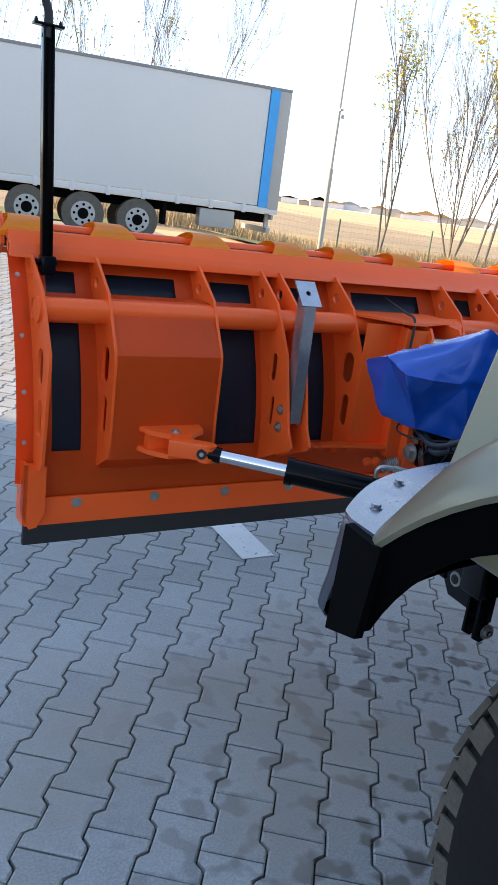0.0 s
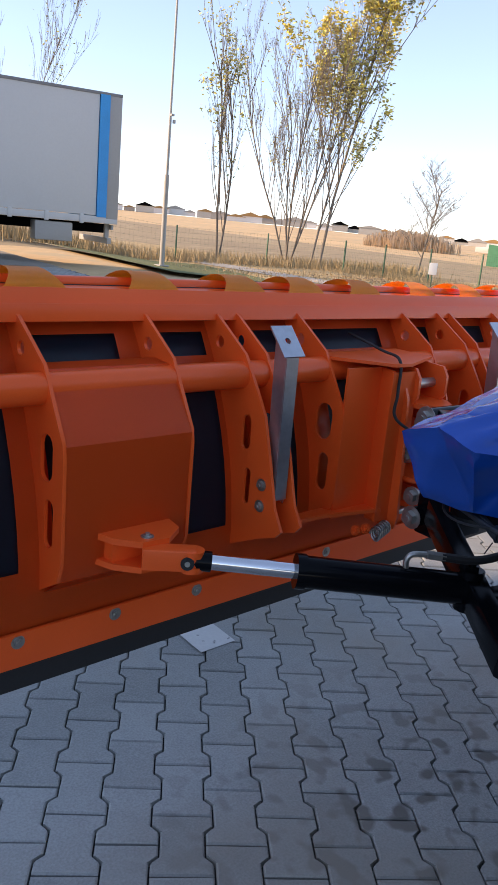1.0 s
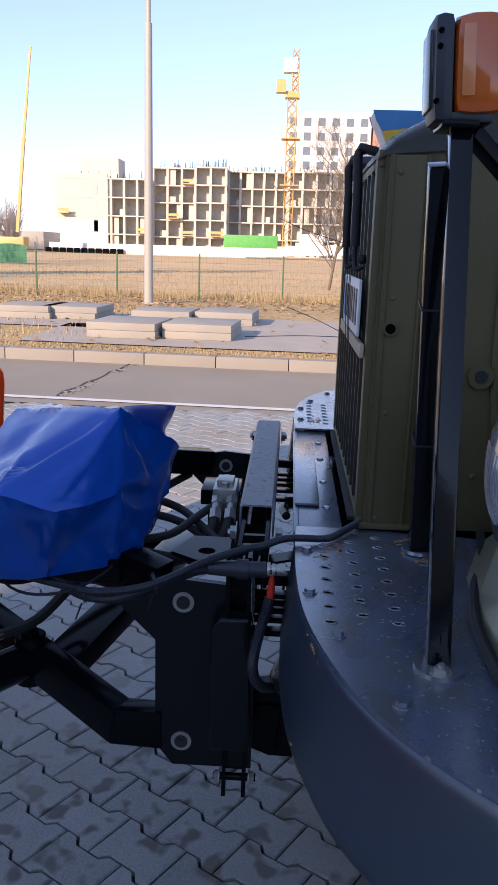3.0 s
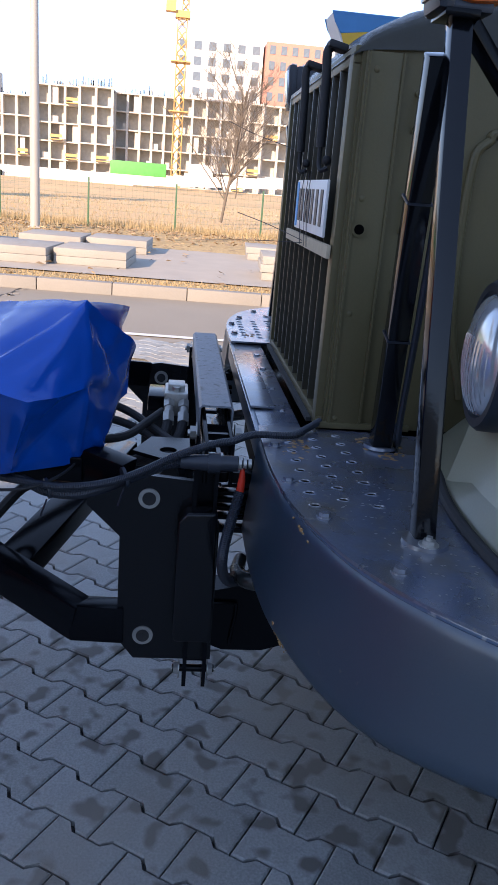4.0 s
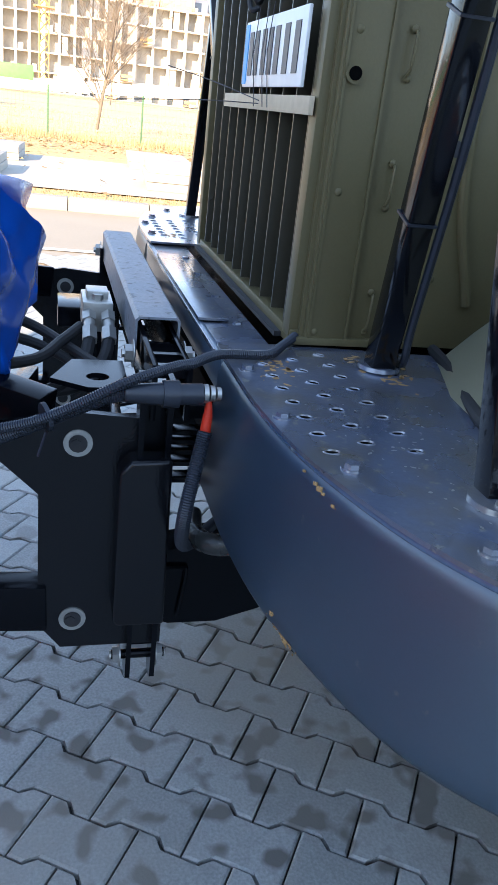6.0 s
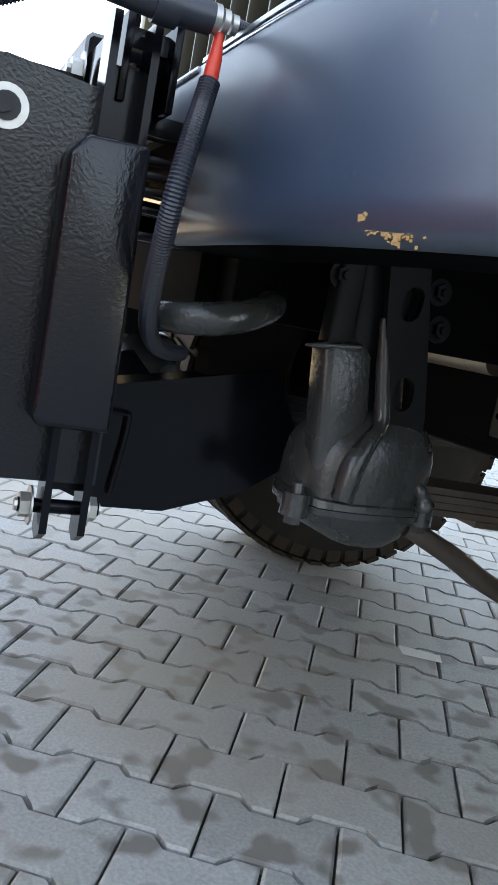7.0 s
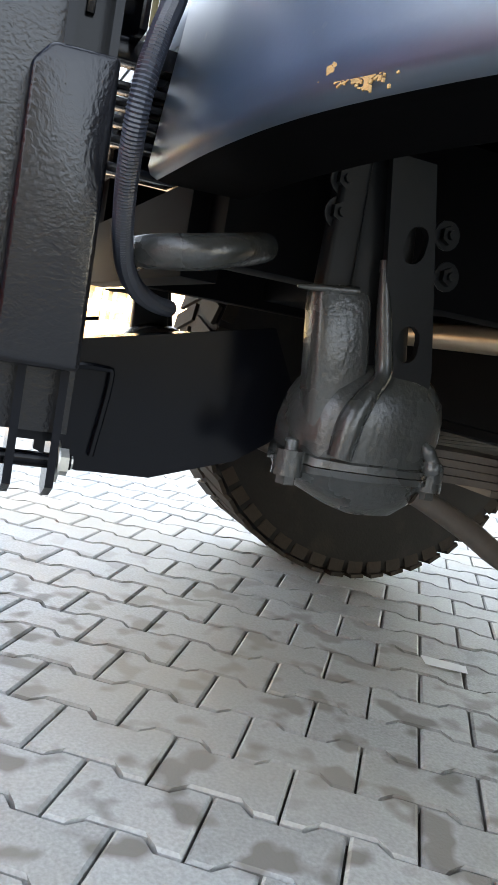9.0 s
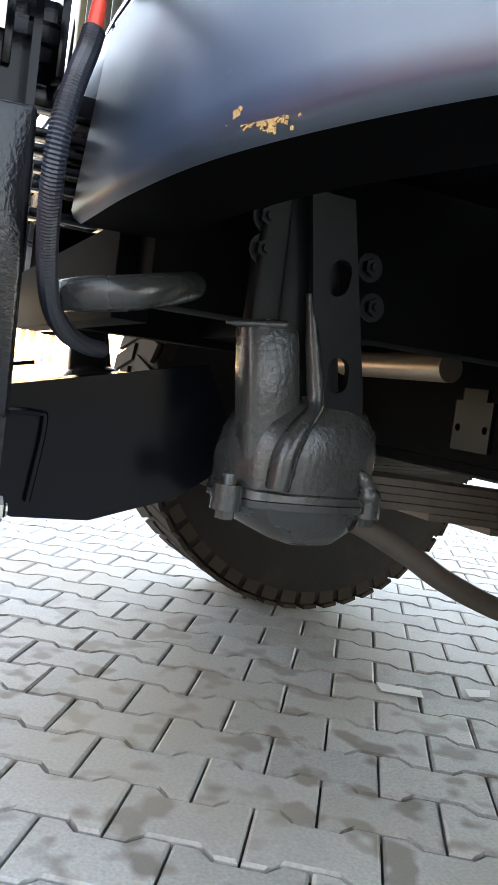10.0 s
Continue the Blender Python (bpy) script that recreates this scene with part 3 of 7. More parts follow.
# ---- snow plough ----
def build_plough():
    PL = thing("snow_plough", "large orange steel snow plough raised on a lorry front", "snow plough", (-0.02, 1.29, 0), 4.5)
    L, R = -1.53, 1.53

    def sheet_v(z):
        """Forward curve of the mouldboard over height."""
        return 0.005 + 0.48 * max(0.0, z - 0.6) ** 2

    zs = [0.46 + 0.89 * i / 14 for i in range(15)]
    # black plastic sheet
    b = B()
    cols = [[b.verts.new((u, sheet_v(z) + 0.004, z)) for z in zs] for u in (L + 0.01, R - 0.01)]
    for i in range(14):
        b.faces.new((cols[0][i], cols[1][i], cols[1][i + 1], cols[0][i + 1]))
    bmesh.ops.solidify(b, geom=b.faces[:], thickness=-0.012)
    part("mouldboard", b, FLAP, PL, "black plastic mouldboard sheet", smooth=60)

    def skin(u0, u1, z0, z1, off=-0.010, thick=0.008, n=6):
        b = B()
        rows = []
        for i in range(n + 1):
            z = z0 + (z1 - z0) * i / n
            rows.append([b.verts.new((u, sheet_v(z) + off, z)) for u in (u0, u1)])
        for p, q in zip(rows, rows[1:]):
            b.faces.new((p[0], p[1], q[1], q[0]))
        bmesh.ops.solidify(b, geom=b.faces[:], thickness=thick)
        return b
    part("lower_plate", skin(L, R, 0.44, 0.666), ORANGE, PL)
    part("middle_rail", skin(L, R, 1.073, 1.163), ORANGE, PL)
    part("upper_rail", skin(L, R, 1.228, 1.315), ORANGE, PL)

    # top edge: folded beam with a proud lip, rod and deflector tabs
    b = B()
    prism(b, [(0.145, 1.274), (0.152, 1.269), (0.180, 1.288), (0.185, 1.322), (0.220, 1.340), (0.275, 1.348), (0.277, 1.340), (0.230, 1.330), (0.193, 1.316), (0.189, 1.286)], R - L + 0.08, at_x(0))
    part("top_beam", b, ORANGE, PL)
    for name, y, z, w, h, tilt in (("front_strip", 0.153, 1.289, 0.010, 0.046, -14), ("upper_strip", 0.186, 1.327, 0.010, 0.048, -40), ("edge_bead", 0.165, 1.311, 0.006, 0.008, -25)):
        part(name, box(B(), (0, y, z), (R - L + 0.08, w, h), (tilt, 0, 0), 0.001), ORANGE, PL)
    b = B()
    rod(b, (L - 0.02, 0.310, 1.350), (R + 0.02, 0.310, 1.350), 0.021, seg=14)
    part("deflector_rod", b, ORANGE, PL)
    for u in (-1.50, -1.21, -0.84, -0.49, -0.21, 0.10, 0.45, 0.79, 1.12, 1.46):
        b = B()
        n = 10
        rows = []
        for i in range(n + 1):
            a = radians(200 - 190 * i / n)
            rows.append([b.verts.new((u + s * (0.050 + 0.045 * (1 - max(0.0, math.sin(a)))), 0.295 + 0.085 * math.cos(a), 1.338 + 0.054 * max(-0.25, math.sin(a)))) for s in (-1, 1)])
        for p, q in zip(rows, rows[1:]):
            b.faces.new((p[0], p[1], q[1], q[0]))
        bmesh.ops.solidify(b, geom=b.faces[:], thickness=0.008)
        part("deflector_tab", b, TAB, PL, smooth=60)
    # rubber deflector arched over the front edge, with an orange rim
    b = B()
    rows = []
    for i in range(11):
        a = radians(150 - 135 * i / 10)
        rows.append([b.verts.new((u, 0.46 + 0.16 * math.cos(a), 1.232 + 0.105 * math.sin(a))) for u in (L - 0.11, R + 0.11)])
    for p, q in zip(rows, rows[1:]):
        b.faces.new((p[0], p[1], q[1], q[0]))
    bmesh.ops.solidify(b, geom=b.faces[:], thickness=0.012)
    part("rubber_flap", b, RUBBER, PL, "black rubber deflector flap", smooth=60)
    b = B()
    box(b, (0, 0.612, 1.246), (R - L + 0.22, 0.012, 0.022), (0, 0, 0), 0.003)
    part("flap_rim", b, ORANGE, PL)
    for s in (-1, 1):                # end brackets of the deflector
        b = B()
        plate(b, [(0.23, 1.30), (0.25, 1.372), (0.285, 1.395), (0.325, 1.392), (0.35, 1.355), (0.36, 1.27), (0.30, 1.25)], [loop_disc(0.300, 1.350, 0.022)], 0.012, at_x(s * 1.575))
        part("end_bracket", b, ORANGE, PL)

    # cutting edge and its bolts
    b = B()
    box(b, (0, 0.006, 0.390), (R - L, 0.022, 0.108), (6, 0, 0), 0.003)
    part("cutting_edge", b, RUBBER, PL, "black rubber cutting edge")
    b = B()
    box(b, (0, -0.016, 0.462), (R - L, 0.010, 0.100), (3, 0, 0), 0.002)
    part("clamp_strip", b, ORANGE, PL)
    for i in range(11):
        u = L + 0.17 + i * 0.285
        b = B()
        bolt(b, (u, -0.022, 0.488), (0, -1, 0.05), 0.012, 0.007)
        part("edge_bolt", b, ZINC, PL)
    for s in (-1, 1):
        b = B()
        prism(b, [(s * 1.475, 0.630), (s * 1.548, 0.640), (s * 1.548, 0.46), (s * 1.525, 0.415), (s * 1.500, 0.420), (s * 1.475, 0.47)], 0.03, at_y(-0.035))
        prism(b, [(s * 1.535, 0.640), (s * 1.548, 0.640), (s * 1.548, 0.43), (s * 1.535, 0.43)], 0.08, at_y(-0.01))
        part("edge_guard", b, ORANGE, PL)

    # ribs: upright plates with slots, leaning back to a knee and a fold
    front = [(sheet_v(z) - 0.004, z) for z in (0.62, 0.72, 0.84, 0.96, 1.08, 1.20, 1.27)]

    def rib(u, outer, holes, th=0.010):
        b = B()
        plate(b, outer + front, holes, th, at_x(u))
        return part("rib", b, ORANGE, PL)
    plain = [(0.16, 1.292), (0.138, 1.284), (0.0, 1.188), (-0.100, 1.018), (-0.106, 0.98), (-0.107, 0.72), (-0.09, 0.66), (0.0, 0.605)]
    for u in (-1.29, -0.912, -0.31, 0.25, 0.87, 1.28):
        wide = 0.034 if abs(u) < 0.4 else 0.030
        rib(u, plain, [loop_disc(0.118, 1.208, 0.019), loop_slot(-0.026, 0.965, wide, 0.060), loop_slot(-0.042, 0.800, 0.022, 0.063)])
    ear = [(0.16, 1.292), (0.138, 1.284), (0.0, 1.190), (-0.06, 1.10), (-0.106, 1.027), (-0.145, 0.896), (-0.180, 0.77), (-0.215, 0.712), (-0.195, 0.69), (-0.12, 0.66), (0.0, 0.60)]
    for u in (-0.652, -0.572, 0.47, 0.55):
        rib(u, ear, [loop_disc(0.118, 1.208, 0.019), loop_slot(-0.033, 0.965, 0.020, 0.052), loop_slot(-0.055, 0.805, 0.014, 0.055)])
    # side plates with bigger holes and a flange
    for s in (-1, 1):
        u = s * 1.505
        outer = [(0.235, 1.300), (0.17, 1.300), (0.149, 1.284), (-0.010, 1.184), (-0.122, 1.012), (-0.126, 0.97), (-0.104, 0.655), (-0.085, 0.628), (0.0, 0.605)]
        b = B()
        plate(b, outer + front, [loop_disc(0.068, 1.118, 0.038), loop_slot(-0.036, 0.957, 0.030, 0.058), loop_slot(-0.054, 0.793, 0.020, 0.062), loop_disc(0.105, 1.215, 0.012), loop_disc(0.14, 1.245, 0.010)], 0.010, at_x(u))
        part("side_plate", b, ORANGE, PL)
        b = skin(min(u, u + s * 0.060), max(u, u + s * 0.060), 0.56, 1.31, -0.012, 0.01, 12)
        part("side_flange", b, ORANGE, PL)
        for z in (0.70, 0.86, 1.03, 1.21):
            b = B()
            bolt(b, (u + s * 0.036, sheet_v(z) - 0.014, z), (0, -1, 0.3), 0.008, 0.005, False)
            part("flange_bolt", b, ZINC, PL)
    # cross tube
    b = B()
    rod(b, (L + 0.012, 0.012, 1.128), (R - 0.012, 0.012, 1.128), 0.040, seg=22)
    part("cross_tube", b, ORANGE, PL)
    # frame uprights beside the ribs
    for u0, u1 in ((-1.52, -1.45), (-1.352, -1.255), (-0.987, -0.845), (-0.680, -0.555), (-0.372, -0.20), (0.154, 0.372), (0.47, 0.64), (0.845, 0.987), (1.255, 1.352), (1.45, 1.52)):
        part("upright", skin(u0, u1, 0.60, 1.30, -0.011, 0.008, 8), ORANGE, PL)
    # box covers between ribs
    for u0, u1 in ((-1.286, -0.916), (0.874, 1.276)):
        b = B()
        prof = [(0.085, 1.176), (0.020, 1.172), (-0.005, 1.160), (-0.098, 1.020), (-0.104, 1.010), (-0.103, 0.71), (-0.085, 0.655), (-0.01, 0.60)]
        rows = [[b.verts.new((u, v, z)) for u in (u0, u1)] for v, z in prof]
        for p, q in zip(rows, rows[1:]):
            b.faces.new((p[0], p[1], q[1], q[0]))
        bmesh.ops.solidify(b, geom=b.faces[:], thickness=0.006)
        part("box_cover", b, ORANGE, PL, smooth=20)
    # lug for the ram
    for s in (-1, 1):
        b = B()
        for z in (0.768, 0.700):
            prism(b, [(s * 1.195, -0.09), (s * 1.175, -0.150), (s * 1.125, -0.205), (s * 1.050, -0.212), (s * 0.985, -0.165), (s * 0.970, -0.09)], 0.016, Matrix.Translation((0, 0, z)))
        box(b, (s * 1.085, -0.105, 0.734), (0.17, 0.07, 0.055), (0, 0, 0), 0.003)
        part("ram_lug", b, ORANGE, PL)
        b = B()
        bolt(b, (s * 1.094, -0.178, 0.776), (0, 0, 1), 0.011, 0.006)
        part("lug_pin", b, ZINC, PL)
    # upright galvanised stands between the rib pairs
    for u in (-0.612, 0.51):
        b = B()
        for x in (u - 0.022, u + 0.022):
            prism(b, [(-0.098, 1.270), (-0.146, 1.212), (-0.152, 0.80), (-0.146, 0.770), (-0.126, 0.775), (-0.108, 0.90), (-0.100, 1.20)], 0.004, at_x(x))
        beam(b, (u, -0.148, 1.212), (u, -0.154, 0.785), 0.046, 0.004, 0.0, (0, 1, 0))
        plate(b, [(u - 0.041, -0.052), (u + 0.041, -0.052), (u + 0.041, 0.050), (u - 0.041, 0.050)], [loop_disc(u, 0.0, 0.010)], 0.005,
              Matrix.Translation((0, -0.121, 1.246)) @ Matrix.Rotation(radians(49), 4, "X"))
        part("support_leg", b, GALV, PL, "galvanised folded support leg")
    for z in (0.828, 0.763):
        b = B()
        bolt(b, (-0.658, -0.120, z), (-1, 0, 0), 0.012, 0.010)
        part("leg_bolt", b, ZINC, PL)
    # hinge block in the middle
    b = B()
    prism(b, [(-0.312, -0.104), (-0.150, -0.112), (-0.150, -0.102), (-0.310, -0.094)], 0.50, Matrix.Translation((0, 0, 0.90)))
    part("hinge_back", b, ORANGE, PL)
    b = B()
    prism(b, [(-0.158, -0.108), (-0.180, -0.172), (-0.171, -0.175), (-0.149, -0.106)], 0.50, Matrix.Translation((0, 0, 0.90)))
    part("hinge_cheek", b, ORANGE, PL)
    b = B()
    prism(b, [(-0.184, -0.180), (-0.070, -0.190), (-0.070, -0.180), (-0.182, -0.170)], 0.50, Matrix.Translation((0, 0, 0.895)))
    part("hinge_strip", b, ORANGE, PL)
    b = B()
    prism(b, [(-0.312, 0.06), (-0.300, -0.02), (-0.180, -0.185), (-0.110, -0.190), (0.12, -0.10), (0.12, 0.06)], 0.010, Matrix.Translation((0, 0, 1.168)))
    part("hinge_lid", b, ORANGE, PL)
    b = B()
    plate(b, [(-0.09, 0.62), (-0.215, 0.62), (-0.225, 0.66), (-0.200, 1.06), (-0.175, 1.12), (-0.09, 1.15)], [], 0.012, at_x(-0.118))
    part("hinge_flange", b, ORANGE, PL)
    b = B()
    box(b, (0.115, -0.09, 0.88), (0.012, 0.16, 0.52), (0, 0, 0), 0.002)
    part("hinge_flange", b, ORANGE, PL)
    for z in (1.035, 0.945, 0.785, 0.70):
        b = B()
        prism(b, [(-0.075, -0.03), (-0.075, -0.215), (-0.045, -0.265), (0.035, -0.265), (0.085, -0.21), (0.10, -0.03)], 0.016, Matrix.Translation((0, 0, z)))
        part("hinge_plate", b, ORANGE, PL)
    for u in (-0.075, 0.075):
        b = B()
        plate(b, [(-0.03, 1.03), (-0.185, 1.03), (-0.205, 1.06), (-0.205, 1.125), (-0.185, 1.155), (-0.03, 1.165)], [loop_disc(-0.150, 1.095, 0.016)], 0.012, at_x(u))
        part("hinge_cheek", b, ORANGE, PL)
    for z, v, r in ((1.095, -0.150, 0.024), (0.985, -0.245, 0.022), (0.870, -0.20, 0.019), (0.74, -0.245, 0.022), (0.645, -0.15, 0.018)):
        b = B()
        rod(b, (-0.085, v, z), (0.09, v, z), r * 0.7)
        rod(b, (-0.088, v, z), (-0.080, v, z), r * 1.45, seg=18)
        bolt(b, (-0.088, v, z), (-1, 0, 0), r, 0.018, False)
        part("hinge_bolt", b, ZINC, PL)
    # spring and rod at the foot
    b = B()
    prism(b, [(-0.50, -0.06), (-0.46, -0.115), (-0.37, -0.120), (-0.165, -0.185), (-0.12, -0.17), (-0.12, -0.06)], 0.012, Matrix.Translation((0, 0, 0.665)) @ Matrix.Rotation(radians(-6), 4, 'X'))
    for x, y, z in ((-0.255, -0.165, 0.625), (-0.225, -0.180, 0.630)):
        bolt(b, (x, y, z), (-0.3, -1, 0.1), 0.012, 0.012)
    part("trip_lever", b, ORANGE, PL)
    b = B()
    pts = [(-0.198 + 0.0095 * i / 12, -0.200 + 0.019 * math.cos(i * math.pi / 6), 0.608 + 0.022 * math.sin(i * math.pi / 6) + 0.0003 * i) for i in range(0, 72)]
    sweep(b, pts, 0.0042, 6)
    part("coil_spring", b, ZINC, PL, "small bright coil spring", smooth=60)
    # thin cable
    b = B()
    sweep(b, curve_points([(-0.05, 0.14, 1.22), (-0.11, -0.06, 1.195), (-0.15, -0.17, 1.18), (-0.165, -0.19, 1.08), (-0.17, -0.20, 1.0), (-0.10, -0.28, 0.94)]), 0.005, 6)
    part("cable", b, RUBBER, PL)
    # marker posts at both ends
    for s in (-1, 1):
        x0, y0 = (-1.463, 0.115) if s < 0 else (1.480, 0.070)
        x1, y1 = (-1.495, 0.110) if s < 0 else (1.468, 0.096)
        top = 1.933 if s < 0 else 1.965
        b = B()
        box(b, (x0, y0 - 0.004, 1.255), (0.046, 0.05, 0.055), (0, 0, 0), 0.006)
        rod(b, (x0 - 0.032, y0, 1.262), (x0 + 0.032, y0, 1.262), 0.010, seg=8)
        part("post_clamp", b, BLACK, PL)
        b = B()
        for dx in (-0.0145, 0.0145):
            beam(b, (x0 + dx, y0, 1.22), (x1 + dx, y1, top), 0.005, 0.030, 0.001, up=(0, 1, 0))
        beam(b, (x0, y0 + 0.013, 1.22), (x1, y1 + 0.013, top), 0.030, 0.004, up=(0, 1, 0))
        post = part("marker_post", b, BLACK, PL, "black folded steel marker post")
        b = B()
        box(b, (x1, y1, top + 0.004), (0.090, 0.034, 0.008), (0, 0, 0), 0.002)
        for dx in (-0.036, 0.036):
            bolt(b, (x1 + dx, y1, top + 0.008), (0, 0, 1), 0.006, 0.008, False)
        part("post_bracket", b, BLACK, post)
        b = B()
        sweep(b, curve_points([(x1 - 0.004, y1, top - 0.03), (x1, y1 + 0.004, top + 0.04), (x1 + (0.022 if s > 0 else -0.03), y1 + 0.01, top + 0.115)], 5), lambda t: 0.014 - 0.003 * t, 12)
        part("rubber_stem", b, RUBBER, post)
        xl = x1 + (0.024 if s > 0 else -0.034)
        b = B()
        rod(b, (xl - 0.014, y1 + 0.01, top + 0.13), (xl + 0.014, y1 + 0.01, top + 0.13), 0.030, 0.030, 20)
        lamp = part("lamp_body", b, RUBBER, PL)
        b = B()
        bmesh.ops.create_uvsphere(b, u_segments=14, v_segments=8, radius=0.025, matrix=pose(xl + 0.014, y1 + 0.01, top + 0.13))
        part("red_lens", b, RED_LENS, lamp, "red lens")
        b = B()
        bmesh.ops.create_uvsphere(b, u_segments=14, v_segments=8, radius=0.023, matrix=pose(xl - 0.014, y1 + 0.01, top + 0.13))
        part("white_lens", b, CLEAR, lamp, "clear lens")


build_plough()


# ---- mounting frame between lorry and plough ----
def build_mount():
    MT = thing("plough_mount", "black steel mounting frame with hydraulics on the lorry front", "mounting frame", (0, 0, 0))
    for s in (-1, 1):
        x = -0.055 + s * 0.50
        b = B()
        outer = [(0.25, 0.60), (0.215, 0.555), (0.055, 0.555), (0.055, 0.865), (0.108, 0.880), (0.108, 0.952), (0.20, 0.960), (0.315, 0.938), (0.315, 0.895), (0.25, 0.83)]
        plate(b, outer, [loop_disc(0.195, 0.913, 0.013), loop_disc(0.197, 0.610, 0.013)], 0.014, at_x(x))
        side = part("side_plate", b, GLOSS, MT)
        for y, z in ((0.195, 0.913), (0.197, 0.610)):
            b = B()
            rod(b, (x - 0.010, y, z), (x + 0.03, y, z), 0.021, seg=20)
            part("washer", b, ZINC, side, "bare steel washer")
            b = B()
            rod(b, (x - 0.0125, y, z), (x + 0.03, y, z), 0.0135, seg=14)
            rod(b, (x - 0.0150, y + 0.003, z), (x, y + 0.003, z), 0.008, seg=6)
            part("bolt_recess", b, RUBBER, side)
        # raised channel on the plate
        b = B()
        prism(b, [(0.132, 0.620), (0.138, 0.630), (0.138, 0.882), (0.122, 0.902), (0.062, 0.904), (0.058, 0.620)], 0.044, at_x(x + s * 0.029))
        bmesh.ops.bevel(b, geom=[e for e in b.edges if len(e.link_faces) == 2 and e.calc_face_angle() > 0.5], offset=0.006, segments=3, affect="EDGES", profile=0.5)
        part("raised_channel", b, GLOSS, MT)
        # twin bars under the channel
        for y in (0.068, 0.108):
            b = B()
            plate(b, [(-0.012, 0.505), (0.012, 0.492), (0.030, 0.50), (0.030, 1.02), (-0.012, 1.02)], [], 0.008, Matrix.Translation((0, y, 0)) @ Matrix.Translation((x - 0.02, 0, 0)) @ XZ)
            part("hook_bar", b, BLACK, MT)
        b = B()
        box(b, (x + 0.006, 0.088, 0.7625), (0.008, 0.032, 0.435))
        part("hook_web", b, BLACK, MT)
        part("clamp_stud", rod(B(), (x + 0.005, 0.045, 0.525), (x + 0.005, 0.132, 0.525), 0.008), BLACK, MT)
        for y, turn in ((0.118, 1), (0.060, -1)):
            part("clamp_bolt", bolt(B(), (x + 0.005, y, 0.525), (0, turn, 0), 0.014, 0.012), ZINC, MT)
        # console under the lorry frame
        b = B()
        xc = x + (0.13 if s < 0 else -0.13)
        plate(b, [(0.07 if s < 0 else -0.01, 0.515), (0.02 if s < 0 else -0.03, 0.495), (-0.07, 0.495), (-0.175, 0.528), (-0.26, 0.585), (-0.20, 0.70 if s < 0 else 0.645), (0.07 if s < 0 else -0.01, 0.64 if s < 0 else 0.61)], [], 0.012, at_x(xc))
        box(b, (xc + 0.03, -0.02, 0.655), (0.07, 0.18, 0.008), (-12, 0, 0))
        part("console", b, BLACK, MT)
        b = B()
        pts = [(xc - 0.012, 0.062, 0.615), (xc - 0.012, 0.005, 0.618), (xc - 0.012, -0.005, 0.605), (xc - 0.012, 0.005, 0.515)]
        sweep(b, curve_points(pts, 4), 0.004, 6)
        part("weld_seam", b, BLACK, MT)
    # lower cross bar, upper ladder with its cover
    b = B()
    box(b, (-0.055, 0.10, 0.66), (0.98, 0.06, 0.09), (0, 0, 0), 0.006)
    part("cross_bar", b, BLACK, MT)
    b = B()
    for y in (0.040, 0.090):
        box(b, (-0.03, y, 0.99), (1.06, 0.008, 0.085), (0, 0, 0), 0.001)
    for x in (-0.53, -0.475, -0.42):
        box(b, (x, 0.065, 1.015), (0.012, 0.046, 0.02))
    part("ladder_rail", b, BLACK, MT)
    b = B()
    prism(b, [(0.028, 0.985), (0.028, 1.048), (0.034, 1.054), (0.096, 1.054), (0.102, 1.048), (0.102, 0.985), (0.098, 0.985), (0.098, 1.046), (0.094, 1.050), (0.036, 1.050), (0.032, 1.046), (0.032, 0.985)], 0.86, at_x(0.055))
    part("cover_channel", b, COVER, MT, "grey-blue painted folded steel cover")
    for x, y in ((-0.40, 0.105), (-0.40, 0.025), (0.50, 0.105), (0.50, 0.025)):
        b = B()
        bolt(b, (x, y, 1.0), (0, 1 if y > 0.06 else -1, 0), 0.015, 0.014)
        part("cover_bolt", b, ZINC, MT)
    # top flange plate with slot
    b = B()
    plate(b, [(-0.495, 0.118), (-0.495, 0.18), (-0.455, 0.235), (-0.36, 0.20), (-0.36, 0.118)], [loop_disc(-0.445, 0.163, 0.018)], 0.008, Matrix.Translation((0, 0, 0.970)))
    part("top_flange", b, BLACK, MT)
    # A-frame
    for s in (-1, 1):
        xo = -0.06
        b = B()
        beam(b, (xo + s * 0.485, 0.235, 0.632), (xo + s * 0.475, 0.345, 0.630), 0.05, 0.080, 0.004)
        part("arm_root", b, BLACK, MT)
        b = B()
        beam(b, (xo + s * 0.480, 0.325, 0.630), (xo + s * 0.13, 0.86, 0.765), 0.055, 0.080, 0.004)
        part("push_arm", b, BLACK, MT)
        b = B()
        beam(b, (xo + s * 0.46, 0.24, 0.935), (xo + s * 0.10, 0.90, 1.035), 0.055, 0.075, 0.004)
        part("upper_arm", b, BLACK, MT)
    b = B()
    beam(b, (-0.43, 0.495, 0.668), (0.38, 0.300, 0.690), 0.085, 0.060, 0.004)
    part("cross_brace", b, BLACK, MT)
    b = B()
    box(b, (-0.06, 0.90, 0.86), (0.20, 0.11, 0.40), (0, 0, 0), 0.01)
    part("hinge_head", b, BLACK, MT)
    for z in (0.715, 1.035):
        b = B()
        rod(b, (-0.19, 0.945, z), (0.07, 0.945, z), 0.032, seg=20)
        part("hinge_tube", b, BLACK, MT)
        b = B()
        bolt(b, (-0.19, 0.945, z), (-1, 0, 0), 0.024, 0.022)
        part("hinge_nut", b, ZINC, MT)
    b = B()
    box(b, (-0.36, 0.44, 0.945), (0.30, 0.22, 0.05), (0, 0, 0), 0.004)
    part("pump_tray", b, BLACK, MT)
